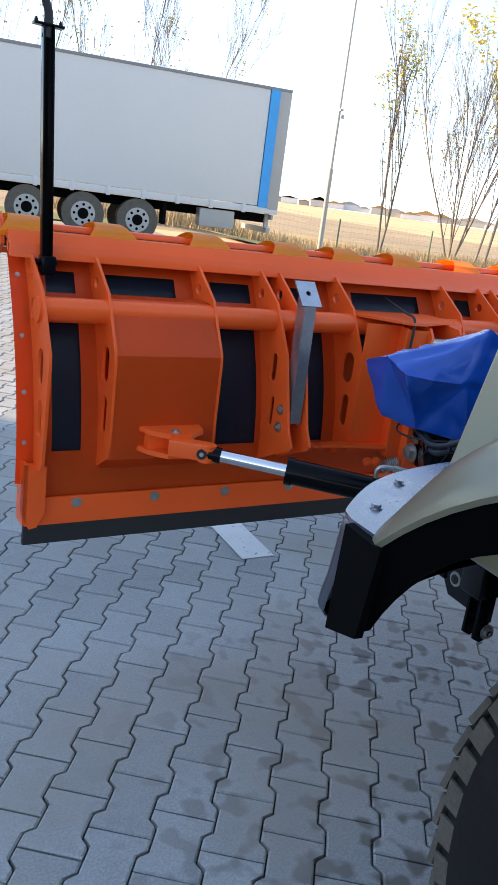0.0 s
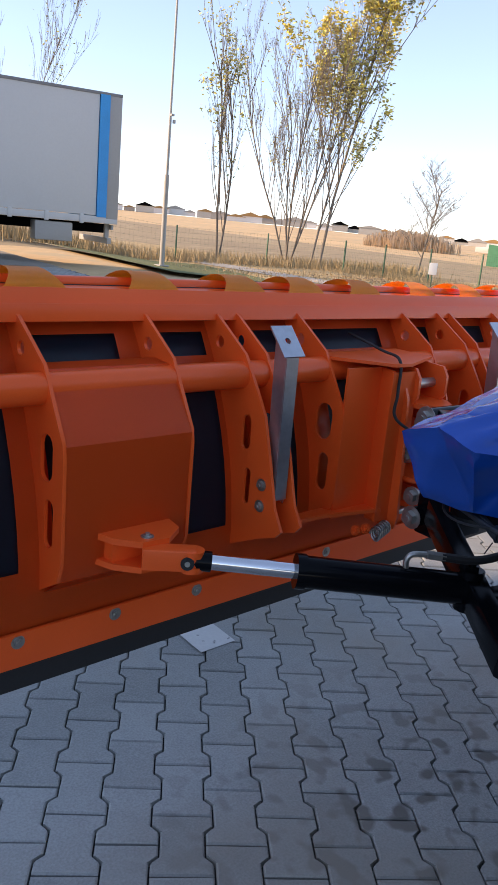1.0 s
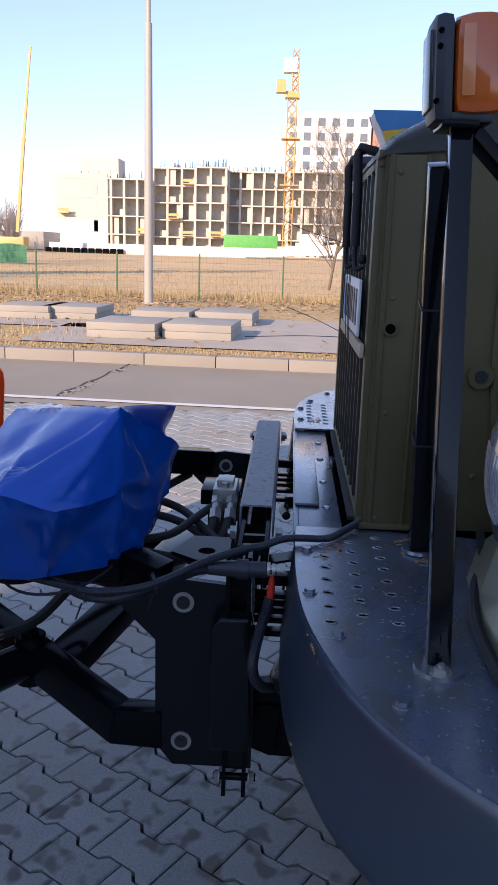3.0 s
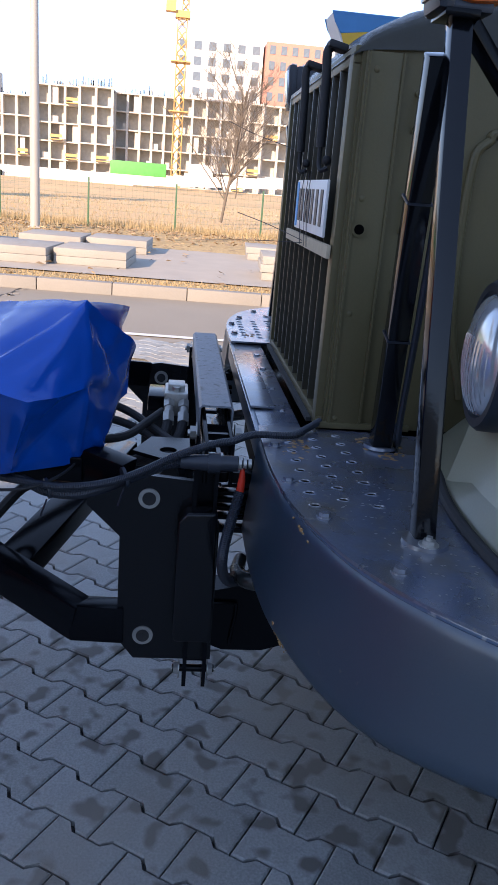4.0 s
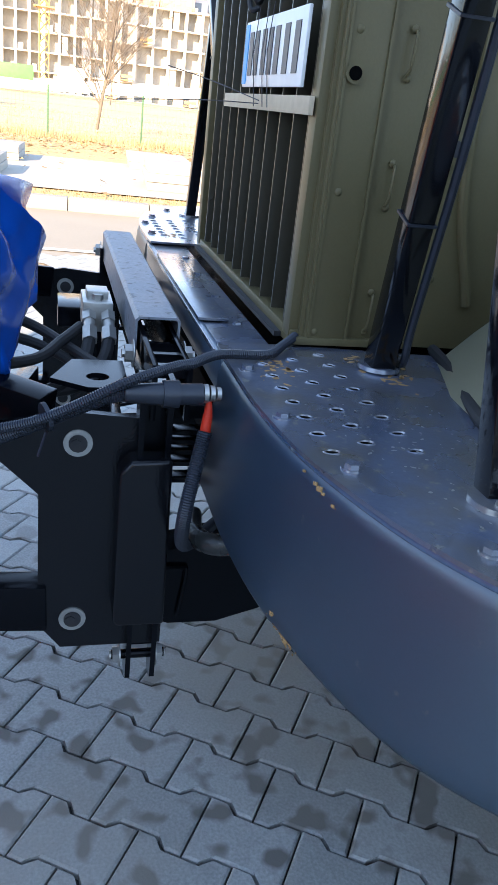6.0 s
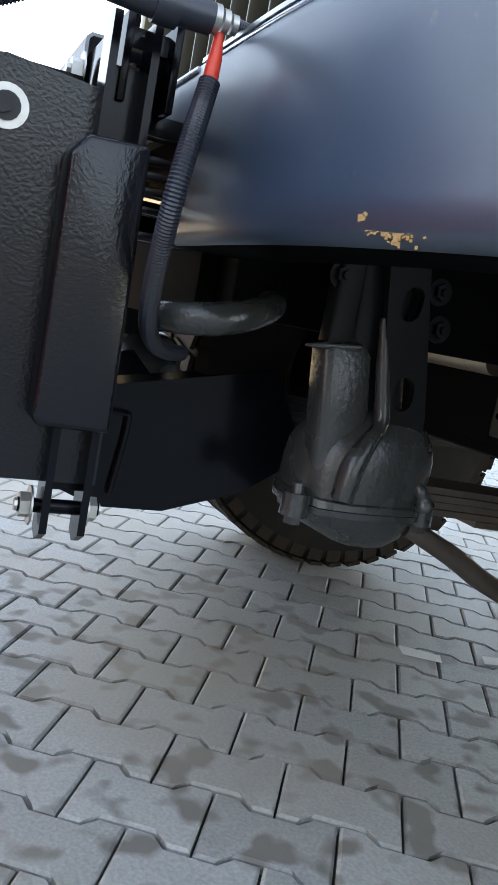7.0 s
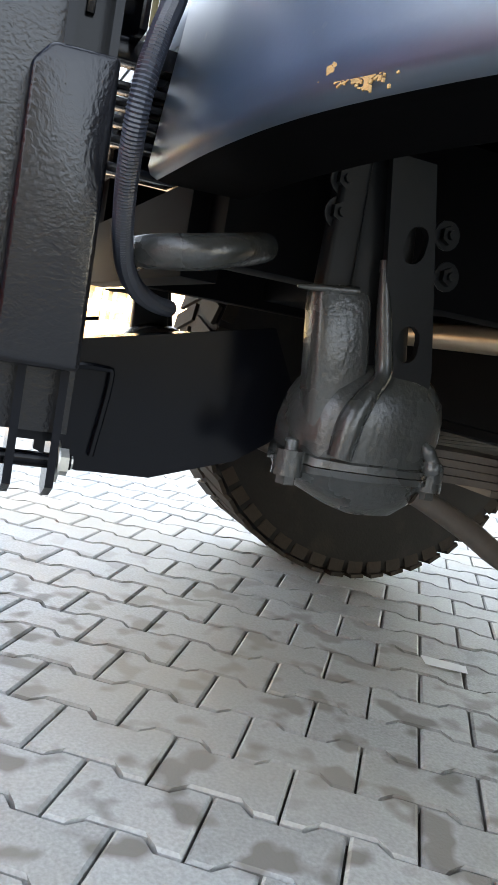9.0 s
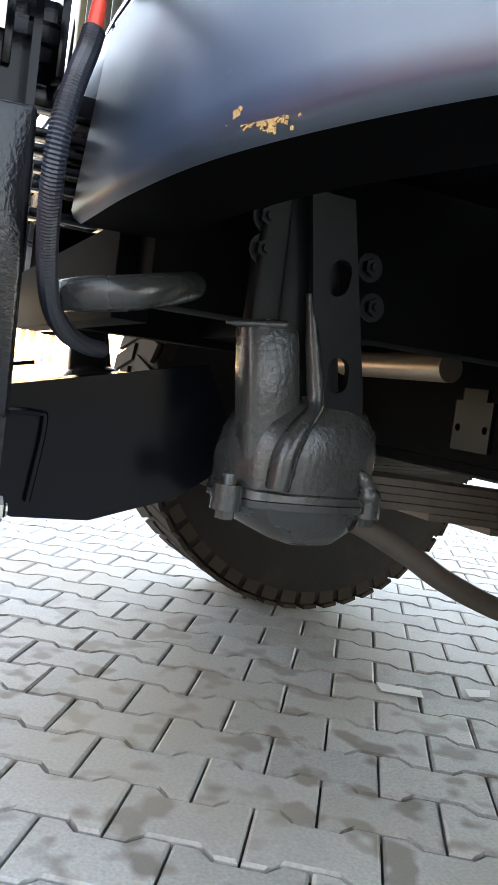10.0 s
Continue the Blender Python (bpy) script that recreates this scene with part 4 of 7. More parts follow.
    # parts that show below the tarpaulin
    b = B()
    rod(b, (-0.44, 0.56, 0.90), (-0.44, 0.56, 0.965), 0.055, seg=22)
    part("pump_motor", b, BLACK, MT)
    b = B()
    rod(b, (-0.44, 0.56, 0.958), (-0.44, 0.56, 0.970), 0.058, seg=22)
    part("clamp_band", b, GALV, MT, "steel clamp band")
    # valve block with fittings
    b = B()
    box(b, (-0.135, 0.150, 1.0), (0.105, 0.055, 0.055), (0, 0, 0), 0.003)
    box(b, (-0.135, 0.150, 1.033), (0.05, 0.04, 0.018), (0, 0, 0), 0.003)
    valve = part("valve_block", b, ZINC, MT, "grey metal hydraulic valve block")
    for k, y in enumerate((0.132, 0.166)):
        b = B()
        rod(b, (-0.18, y, 1.005), (-0.205, y, 0.995), 0.014, seg=6)
        rod(b, (-0.20, y, 0.997), (-0.225, y, 0.985), 0.011, seg=14)
        rod(b, (-0.222, y, 0.987), (-0.245, y, 0.972), 0.0145, seg=6)
        part("fitting", b, ZINC, valve, "bright zinc hose fitting")
        b = B()
        sweep(b, curve_points([(-0.240, y, 0.975), (-0.275, y + 0.012, 0.945), (-0.290, y + 0.05, 0.905), (-0.285, y + 0.12, 0.89 - 0.01 * k), (-0.32, 0.36 + 0.03 * k, 0.92), (-0.40, 0.44, 0.95)], 7), 0.0115, 10)
        part("hydraulic_hose", b, RUBBER, valve)
    for pts in ([(-0.25, 0.40, 1.03), (-0.20, 0.31, 1.0), (-0.185, 0.25, 0.972), (-0.25, 0.195, 0.956), (-0.34, 0.14, 0.948)],
                [(-0.27, 0.40, 1.0), (-0.22, 0.30, 0.968), (-0.21, 0.24, 0.945), (-0.27, 0.19, 0.935), (-0.34, 0.16, 0.925)],
                [(-0.195, 0.18, 0.985), (-0.25, 0.215, 0.972), (-0.34, 0.26, 0.965), (-0.42, 0.35, 0.975)]):
        part("hydraulic_hose", sweep(B(), curve_points(pts, 7), 0.0095, 10), RUBBER, valve)
    for x in (-0.165, -0.105):
        b = B()
        rod(b, (x, 0.15, 1.026), (x, 0.15, 1.038), 0.010, seg=6)
        part("valve_plug", b, ZINC, valve)
    b = B()
    box(b, (0.0, 0.17, 0.965), (0.12, 0.10, 0.04), (0, 0, 0), 0.004)
    part("valve_bracket", b, BLACK, MT)


build_mount()


def build_ram(name, pin, root):
    RM = thing(name, "hydraulic ram with black barrel and chrome piston rod", "hydraulic ram", group="angling rams")
    p, q = Vector(pin), Vector(root)
    d = (q - p).normalized()
    b = B()
    side = Vector((-d.y, d.x, 0))
    flat = math.degrees(math.atan2(d.y, d.x))
    box(b, p - d * 0.045, (0.135, 0.052, 0.056), (0, 0, flat), 0.006)
    for k in (-1, 1):
        rod(b, p + Vector((0, 0, 0.028 * k)) + d * 0.012, p + Vector((0, 0, 0.012 * k)) + d * 0.012, 0.030, seg=24)
    part("clevis", b, ORANGE, RM, "orange clevis")
    b = B()
    rod(b, p + side * 0.031, p - side * 0.031, 0.017, seg=18)
    part("clevis_pin", b, RUBBER, RM)
    b = B()
    rod(b, p + side * 0.033, p - side * 0.033, 0.007, seg=12)
    part("pin_bore", b, ZINC, RM)
    b = B()
    rod(b, p - d * 0.005, p + d * 0.06, 0.026, 0.026, 20)
    part("rod_eye", b, BLACK, RM)
    b = B()
    rod(b, p + d * 0.055, p + d * 0.30, 0.0205, seg=24)
    part("piston_rod", b, CHROME, RM, "bright chrome piston rod")
    b = B()
    rod(b, p + d * 0.275, p + d * 0.30, 0.046, seg=28)
    rod(b, p + d * 0.297, q, 0.042, seg=28)
    part("barrel", b, BLACK, RM)
    b = B()
    rod(b, q + Vector((0, 0, -0.055)), q + Vector((0, 0, 0.055)), 0.034, seg=20)
    bolt(b, q + Vector((0, 0, 0.055)), (0, 0, 1), 0.02, 0.012)
    part("root_pin", b, BLACK, RM)
    b = B()
    e = p.lerp(q, 0.76) + Vector((0, 0, 0.035))
    sweep(b, curve_points([e, e + Vector((0, 0, 0.03)), e + d * 0.015 + Vector((0, 0, 0.045)), e + d * 0.05 + Vector((0, 0, 0.048))], 5), 0.008, 8)
    rod(b, e + d * 0.05 + Vector((0, 0, 0.048)), e + d * 0.10 + Vector((0, 0, 0.046)), 0.012, seg=6)
    part("elbow_fitting", b, ZINC, RM, "bright elbow fitting")
    b = B()
    sweep(b, curve_points([e + d * 0.09 + Vector((0, 0, 0.046)), e + d * 0.2 + Vector((0, 0, 0.05)), e + d * 0.33 + Vector((0.02, 0, 0.10)), Vector((-0.50 if p.x < 0 else 0.38, 0.30, 0.90))], 6), 0.012, 8)
    part("hose", b, RUBBER, RM)
    return RM


build_ram("hydraulic_ram", (-1.025, 0.948, 0.732), (-0.40, 0.555, 0.685))
build_ram("hydraulic_ram", (0.98, 1.16, 0.732), (0.30, 0.57, 0.685))


# ---- blue tarpaulin over the pump ----
def build_tarp():
    b = B()
    cage = dict(a=(-0.690, 0.605, 1.124), m=(-0.690, 0.500, 1.158), b=(-0.690, 0.402, 1.130), c=(-0.556, 0.318, 1.128), p=(-0.505, 0.330, 1.272), q=(-0.300, 0.600, 1.226), h=(-0.200, 0.560, 1.224),
                r=(-0.304, 0.246, 1.156), f=(-0.636, 0.560, 0.972), g=(-0.585, 0.455, 0.968), l=(-0.500, 0.340, 0.962), e=(-0.458, 0.306, 0.985), s=(-0.318, 0.288, 1.0), t=(-0.255, 0.480, 0.985), k=(-0.40, 0.610, 0.96))
    at = {n: b.verts.new(v) for n, v in cage.items()}
    for names in ("ambgf", "mpb", "bpc", "amp", "apq", "pqh", "bclg", "cel", "pcer", "ers", "phr", "rsth", "qafk", "qhtk", "fglk", "lestk"):
        b.faces.new([at[n] for n in names])
    bmesh.ops.triangulate(b, faces=b.faces[:])
    bmesh.ops.subdivide_edges(b, edges=b.edges[:], cuts=13, use_grid_fill=True, smooth=0.05)
    bmesh.ops.recalc_face_normals(b, faces=b.faces)
    b.normal_update()
    folds = []                    # creases: start, end, height, width
    for p, q, amp, width in (("a", "m", 0.007, 0.012), ("m", (-0.690, 0.46, 1.150), 0.007, 0.012), ((-0.690, 0.46, 1.150), "b", 0.008, 0.012), ("b", "c", 0.007, 0.014), ("p", "c", 0.004, 0.010),
                             ("a", (-0.42, 0.50, 1.235), -0.010, 0.030), ("m", (-0.40, 0.46, 1.245), 0.010, 0.020), ((-0.62, 0.49, 1.185), "p", -0.012, 0.030), ("b", (-0.60, 0.36, 1.19), -0.010, 0.025),
                             ((-0.60, 0.55, 1.17), (-0.36, 0.56, 1.23), 0.009, 0.016), ("p", "q", 0.006, 0.016), ("q", (-0.47, 0.45, 1.24), -0.007, 0.020),
                             ("p", "r", 0.013, 0.018), ((-0.47, 0.30, 1.21), (-0.40, 0.27, 1.09), -0.013, 0.022), ((-0.42, 0.28, 1.11), (-0.37, 0.262, 1.06), 0.014, 0.013), ((-0.37, 0.262, 1.06), (-0.315, 0.25, 1.12), 0.013, 0.013),
                             ("c", (-0.44, 0.29, 1.08), -0.013, 0.022), ("c", "l", 0.004, 0.016), ("b", "g", 0.006, 0.018), ("l", (-0.56, 0.37, 1.04), -0.010, 0.024), ("e", (-0.49, 0.31, 1.02), 0.014, 0.014), ("e", (-0.36, 0.265, 1.03), 0.010, 0.014)):
        p, q = Vector(cage.get(p, p)), Vector(cage.get(q, q))
        folds.append((p, (q - p).normalized(), (q - p).length, amp, width))
    for v in b.verts:
        h = noise.noise(v.co * 6.0) * 0.006 + (0.5 - abs(noise.noise(v.co * 8.0 + Vector((3, 1, 5))))) * 0.012 + noise.noise(v.co * 21.0) * 0.0012
        for p, d, length, amp, width in folds:
            w = v.co - p
            if abs(w.dot(v.normal)) > 0.05:
                continue
            w -= v.normal * w.dot(v.normal)
            a = w.dot(d)
            if -0.01 < a < length:
                r = (w - d * a).length
                h += amp * max(0.0, 1 - r / width) ** 1.4 * min(1.0, 0.3 + 2.0 * (1 - a / length)) * min(1.0, 0.4 + 4 * a / length)
        v.co += v.normal * h
        if v.co.z < 1.0:
            v.co.z += 0.010 * math.sin(v.co.x * 47 + v.co.y * 31)
    TP = thing("pump_tarpaulin", "shiny creased blue tarpaulin tied over the hydraulic pump", "tarpaulin")
    part("cloth", b, TARP, TP, smooth=55)
    # loose ear of cloth and the cord that ties the foot
    b = B()
    grid = [[b.verts.new(Vector((-0.46, 0.345, 1.268)).lerp(Vector((-0.196, 0.276, 1.216)), u).lerp(Vector((-0.34, 0.285, 1.200)).lerp(Vector((-0.270, 0.272, 1.178)), u), v)
                         + Vector((0, 0.012 * math.sin(5 * u + 3 * v), 0.010 * math.sin(4 * v + 2 * u)))) for u in (k / 8 for k in range(9))] for v in (k / 8 for k in range(9))]
    for p, q in zip(grid, grid[1:]):
        for k in range(8):
            b.faces.new((p[k], p[k + 1], q[k + 1], q[k]))
    bmesh.ops.solidify(b, geom=b.faces[:], thickness=0.002)
    part("loose_corner", b, TARP, TP, smooth=60)
    b = B()
    pts = [(-0.43 + 0.20 * math.cos(a), 0.46 + 0.125 * math.sin(a), 0.965 + 0.02 * math.cos(a)) for a in (2 * math.pi * k / 40 for k in range(41))]
    sweep(b, pts, 0.003, 6)
    part("tie_cord", b, RUBBER, TP)


build_tarp()


# ---- cables at the lorry nose ----
def build_cables():
    CB = thing("power_cable", "black corrugated cables with a round coupling at the bumper", "cable")
    b = B()
    sweep(b, dense(curve_points([(-0.47, 0.60, 0.945), (-0.55, 0.448, 0.939), (-0.58, 0.385, 0.926), (-0.61, 0.313, 0.938), (-0.63, 0.236, 0.977), (-0.64, 0.171, 1.01), (-0.640, 0.136, 1.019)], 10), 0.0017), 0.0108, 10, 0.0013)
    part("corrugated_hose", b, HDPE, CB, smooth=20)
    b = B()
    sweep(b, dense(curve_points([(-0.49, 0.60, 0.935), (-0.59, 0.403, 0.944), (-0.62, 0.332, 0.954), (-0.64, 0.264, 0.974), (-0.65, 0.208, 1.001), (-0.65, 0.144, 1.035), (-0.62, 0.076, 1.05), (-0.60, 0.045, 1.050), (-0.560, 0.0, 1.052), (-0.542, -0.075, 1.049), (-0.50, -0.11, 1.051), (-0.45, -0.145, 1.054)], 10), 0.0017), 0.0075, 10, 0.0011)
    part("corrugated_conduit", b, HDPE, CB, smooth=20)
    b = B()
    rod(b, (-0.640, 0.140, 1.019), (-0.640, 0.088, 1.019), 0.0125, 0.0155, 24)
    rod(b, (-0.640, 0.090, 1.019), (-0.640, 0.068, 1.019), 0.0185, seg=24)
    rod(b, (-0.640, 0.070, 1.019), (-0.640, 0.036, 1.020), 0.0145, seg=24)
    part("coupling", b, HDPE, CB, "round black plug coupling")
    b = B()
    for i in range(3):
        rod(b, (-0.640, 0.035 - 0.009 * i, 1.021), (-0.640, 0.029 - 0.009 * i, 1.021), 0.013 - 0.002 * i, seg=16)
    part("terminal_nut", b, ZINC, CB)
    b = B()
    rod(b, (-0.640, 0.026, 1.010), (-0.640, 0.026, 0.988), 0.0042, 0.0066, 16)
    rod(b, (-0.640, 0.026, 0.990), (-0.640, 0.028, 0.962), 0.0066, 0.0078, 16)
    part("red_cap", b, RED_CAP, CB, "red insulating cap")
    b = B()
    sweep(b, dense(curve_points([(-0.641, 0.028, 0.966), (-0.648, 0.033, 0.945), (-0.668, 0.044, 0.910), (-0.680, 0.053, 0.868), (-0.666, 0.053, 0.828), (-0.618, 0.043, 0.778), (-0.556, 0.024, 0.735), (-0.50, -0.004, 0.712), (-0.44, -0.04, 0.702), (-0.40, -0.07, 0.70)], 12), 0.0017), 0.0105, 12, 0.0012)
    part("earth_hose", b, HDPE, CB, smooth=20)
    for y, x, z in ((0.385, -0.585, 0.926), (0.240, -0.632, 0.972)):
        b = B()
        bmesh.ops.create_cone(b, cap_ends=True, segments=16, radius1=0.020, radius2=0.020, depth=0.006, matrix=pose(x, y, z + 0.008, 80, 0, 20))
        beam(b, (x - 0.01, y, z - 0.01), (x - 0.02, y + 0.01, z - 0.04), 0.003, 0.002)
        part("cable_tie", b, HDPE, CB)


build_cables()


# ---- the lorry ----
def bumper_plan(n=40):
    """Front line of the bumper seen from above, from the left end to the middle."""
    pts = [(-1.304, -0.285), (-1.298, -0.262), (-1.284, -0.235), (-1.208, -0.163), (-1.132, -0.107), (-1.03, -0.059), (-0.876, -0.018), (-0.72, -0.002), (-0.52, 0.0), (0, 0)]
    return [Vector((x, y)) for x, y, _ in curve_points([(x, y, 0) for x, y in pts], 6)]


def build_lorry():
    LR = thing("lorry", "olive green bonneted military lorry with a dark blue-grey bumper", "lorry")
    half = bumper_plan()

    def wall(pts, z0, z1, low=lambda p: 0.0, rim=0.014, inset=0.10):
        """A curved bumper face with rolled top and bottom edges."""
        b = B()
        n = len(pts)
        rings = []
        for i, p in enumerate(pts):
            d = (pts[min(i + 1, n - 1)] - pts[max(i - 1, 0)]).normalized()
            nrm = Vector((-d.y, d.x))          # outward
            q = []
            lz = z0 + low(p)
            for off, z in ((-0.042, z1 - 0.002), (-0.034, z1 + 0.001), (-0.026, z1), (-0.019, z1 - 0.004), (-0.0142, z1 - 0.011), (-0.0115, z1 - 0.021), (-0.0076, z1 - 0.065), (-0.0023, z1 - 0.115), (0.0042, lz + 0.034), (0.0064, lz + 0.012),
                           (0.003, lz + 0.004), (-0.005, lz), (-0.020, lz - 0.001), (-0.100, lz + 0.002)):
                c = p + nrm * off
                q.append(b.verts.new((c.x, c.y, z)))
            rings.append(q)
        for r0, r1 in zip(rings, rings[1:]):
            for k in range(len(r0) - 1):
                b.faces.new((r0[k], r0[k + 1], r1[k + 1], r1[k]))
        # lower lip and underside take near-black, shade painted below the face
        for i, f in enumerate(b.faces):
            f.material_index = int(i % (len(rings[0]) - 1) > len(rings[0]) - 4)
        bmesh.ops.solidify(b, geom=b.faces[:], thickness=0.005)
        return b
    left = [p for p in half if p.x < -0.517] + [Vector((-0.515, 0.0))]
    droop = lambda p: 0.030 * (max(0, abs(p.x) - 1.08) / 0.22) ** 2
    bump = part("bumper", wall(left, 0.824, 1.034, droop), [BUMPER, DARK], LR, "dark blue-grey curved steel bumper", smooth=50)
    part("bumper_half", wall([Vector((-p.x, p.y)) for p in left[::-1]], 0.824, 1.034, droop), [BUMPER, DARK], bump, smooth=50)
    for s in (-1, 1):
        line = []
        for i, p in enumerate(left):
            d = (left[min(i + 1, len(left) - 1)] - left[max(i - 1, 0)]).normalized()
            q = p + Vector((-d.y, d.x)) * -0.0235
            line.append((-s * q.x, q.y, 1.0315))
        # added tube, paler than the bumper, to carry the sky highlight on the edge
        part("bumper_rim", sweep(B(), line, 0.0075, 10), RIM, bump, "worn shiny rolled edge with the sky highlight in its paler paint", smooth=60)
        b = B()
        prism(b, [(-0.012, 0.830), (-0.095, 0.830), (-0.095, 1.015), (-0.030, 1.018)], 0.006, at_x(s * 0.511))
        part("end_flange", b, BUMPER, bump)
    b = B()
    box(b, (0, -0.020, 1.002), (1.012, 0.010, 0.058), (0, 0, 0), 0.003)
    part("middle_strip", b, BUMPER, bump)
    for x in (-0.495, 0.385):
        for z, t in ((0.943, 0.022), (0.908, 0.008), (0.892, 0.008), (0.875, 0.008), (0.855, 0.008), (0.827, 0.010)):
            part("guard_bar", box(B(), (x, 0.018, z), (0.030, 0.085, t), (0, 0, 0), 0.002), BLACK, bump)
    # scrapes
    b = B()
    rng = random.Random(4)
    for k in range(150):
        dx = rng.gauss(0, 0.011)
        box(b, (-0.920 + dx, -0.0225 + dx * 0.25, 0.8350 + rng.gauss(0, 0.0030) + dx * 0.2), (rng.uniform(0.001, 0.005), 0.0012, rng.uniform(0.0008, 0.003)), (0, rng.uniform(-30, 30), 13))
    part("rust_scrape", b, RUST, bump, "flaked paint with rust")["kind"] = "stuff"
    b = B()
    for x, z, w in ((-0.915, 1.021, 0.006), (-0.924, 1.019, 0.009), (-0.932, 1.017, 0.005), (-0.952, 1.013, 0.006), (-0.957, 1.012, 0.003), (-0.890, 1.024, 0.004)):
        i = min(range(len(half)), key=lambda k: abs(half[k].x - x))
        d = (half[i + 1] - half[i - 1]).normalized()
        t = (x - half[i].x) / d.x
        c = half[i] + d * t + Vector((-d.y, d.x)) * -0.0125
        box(b, (c.x, c.y, z), (w, 0.0022, w * 0.6), (0, 12, math.degrees(math.atan2(d.y, d.x))))
    part("paint_chip", b, RUST, bump, "yellowish chipped paint")["kind"] = "stuff"

    # step plates on the bumper: left, right and middle tray
    def step_plate(s):
        rim_pts = [p for p in half if p.x < -0.46]
        outer = []
        n = len(rim_pts)
        for i, p in enumerate(rim_pts):
            d = (rim_pts[min(i + 1, n - 1)] - rim_pts[max(i - 1, 0)]).normalized()
            q = p + Vector((-d.y, d.x)) * -0.015
            outer.append((s * -q.x if s > 0 else q.x, q.y))
        inner = [(-0.455, -0.018), (-0.455, -0.145), (-0.49, -0.43), (-1.285, -0.39)]
        outer += [((-x if s > 0 else x), y) for x, y in inner]
        holes = []
        b = B()
        plate(b, outer, holes, 0.005, Matrix.Translation((0, 0, 1.0375)))
        ob = part("step_plate", b, PLATE, bump, "dark worn tread plate with pierced grips")
        # pierced grips: small burrs in rows
        for y, xa, n in ((-0.067, -0.562, 7), (-0.118, -0.535, 7), (-0.170, -0.506, 8)):
            for k in range(n):
                x = xa - 0.0521 * k
                b = B()
                m = pose((x if s < 0 else -x), y, 1.040, 0, 0, 76)
                ring = [[b.verts.new(m @ Vector((r * math.cos(a), r * 0.52 * math.sin(a), h * (1.0 + 0.6 * math.cos(a + 0.4 * k))))) for a in (2 * math.pi * q / 12 for q in range(12))]
                        for r, h in ((0.0112, 0.0), (0.0096, 0.0014), (0.0084, 0.0018), (0.0074, 0.0004))]
                for p, q in zip(ring, ring[1:]):
                    for c in range(12):
                        b.faces.new((p[c], p[(c + 1) % 12], q[(c + 1) % 12], q[c]))
                hole = b.faces.new(ring[-1])
                hole.material_index = 1
                part("grip_burr", b, [PLATE, SAND_BLACK], ob)
        for x, y in ((-0.771, -0.038), (-0.916, -0.075), (-1.090, -0.144), (-1.215, -0.250), (-0.588, -0.036)):
            b = B()
            rod(b, ((x if s < 0 else -x), y, 1.0395), ((x if s < 0 else -x), y, 1.0420), 0.0125, 0.0120, 16)
            rod(b, ((x if s < 0 else -x), y, 1.0415), ((x if s < 0 else -x), y, 1.0475), 0.0092, 0.0086, 6)
            part("plate_bolt", b, PLATE, ob)
        wear = random.Random(21)
        for name, mat, label, n in (("rust_flake", RUST, "yellowish rust worn through the paint", 70), ("scratch", ZINC, "bright scratches in the paint", 170)):
            b = B()
            for k in range(n):
                if mat is RUST:
                    x, y = wear.choice(((-0.56, -0.085), (-0.60, -0.075), (-0.545, -0.215), (-0.585, -0.27), (-0.62, -0.255)))
                    x, y, r = x + wear.gauss(0, 0.025), y + wear.gauss(0, 0.012), wear.uniform(0.0012, 0.0045)
                else:
                    x, y, r = wear.uniform(-1.18, -0.72), wear.uniform(-0.26, -0.08), wear.uniform(0.0006, 0.0022)
                    if y > -0.04 - 0.26 * max(0, -x - 0.75) - 0.03:
                        continue
                m = pose((x if s < 0 else -x), y, 1.0402, 0, 0, wear.uniform(0, 180)) @ Matrix.Diagonal((wear.uniform(1, 2.6), 1, 1, 1))
                b.faces.new([b.verts.new(m @ Vector((r * wear.uniform(0.6, 1.2) * math.cos(a), r * wear.uniform(0.6, 1.2) * math.sin(a), 0.0003))) for a in (2 * math.pi * q / 8 for q in range(8))])
            part(name, b, mat, ob, label)["kind"] = "stuff"
        return ob
    step_plate(-1)
    step_plate(1)
    b = B()
    box(b, (0, -0.062, 1.026), (0.92, 0.10, 0.008), (0, 0, 0), 0.002)
    box(b, (0, -0.042, 1.036), (0.60, 0.055, 0.006), (0, 0, 0), 0.002)
    part("middle_tray", b, PLATE, bump)
    for x in (-0.30, -0.1, 0.12, 0.3):
        b = B()
        rod(b, (x, -0.085, 1.0295), (x, -0.085, 1.0335), 0.0095, 0.008, 6)
        part("tray_bolt", b, PLATE, bump)
    # dark closing plate under the step plates
    b = B()
    box(b, (0, -0.27, 0.985), (1.5, 0.44, 0.012), (0, 0, 0))
    part("under_plate", b, BLACK, bump)

    # bonnet: side panels, front grille, rounded top
    def bonnet_side(s):
        b = B()
        prism(b, [(-0.150, 1.045), (-0.150, 1.752), (-0.32, 1.765), (-1.75, 1.80), (-1.75, 1.30), (-0.95, 1.30), (-0.62, 1.045)], 0.012, at_x(s * 0.447))
        panel = part("bonnet_side", b, OLIVE, LR)
        b = B()
        box(b, (s * 0.455, -0.192, 1.40), (0.014, 0.072, 0.70), (0, 0, 0), 0.003)
        part("corner_strip", b, OLIVE, panel)
        b = B()
        box(b, (s * 0.462, -0.162, 1.40), (0.006, 0.004, 0.70))
        box(b, (s * 0.462, -0.224, 1.40), (0.006, 0.004, 0.70))
        box(b, (s * 0.458, -0.235, 1.05), (0.016, 0.19, 0.012), (0, 0, 0), 0.002)
        part("fold_ridge", b, OLIVE, panel)
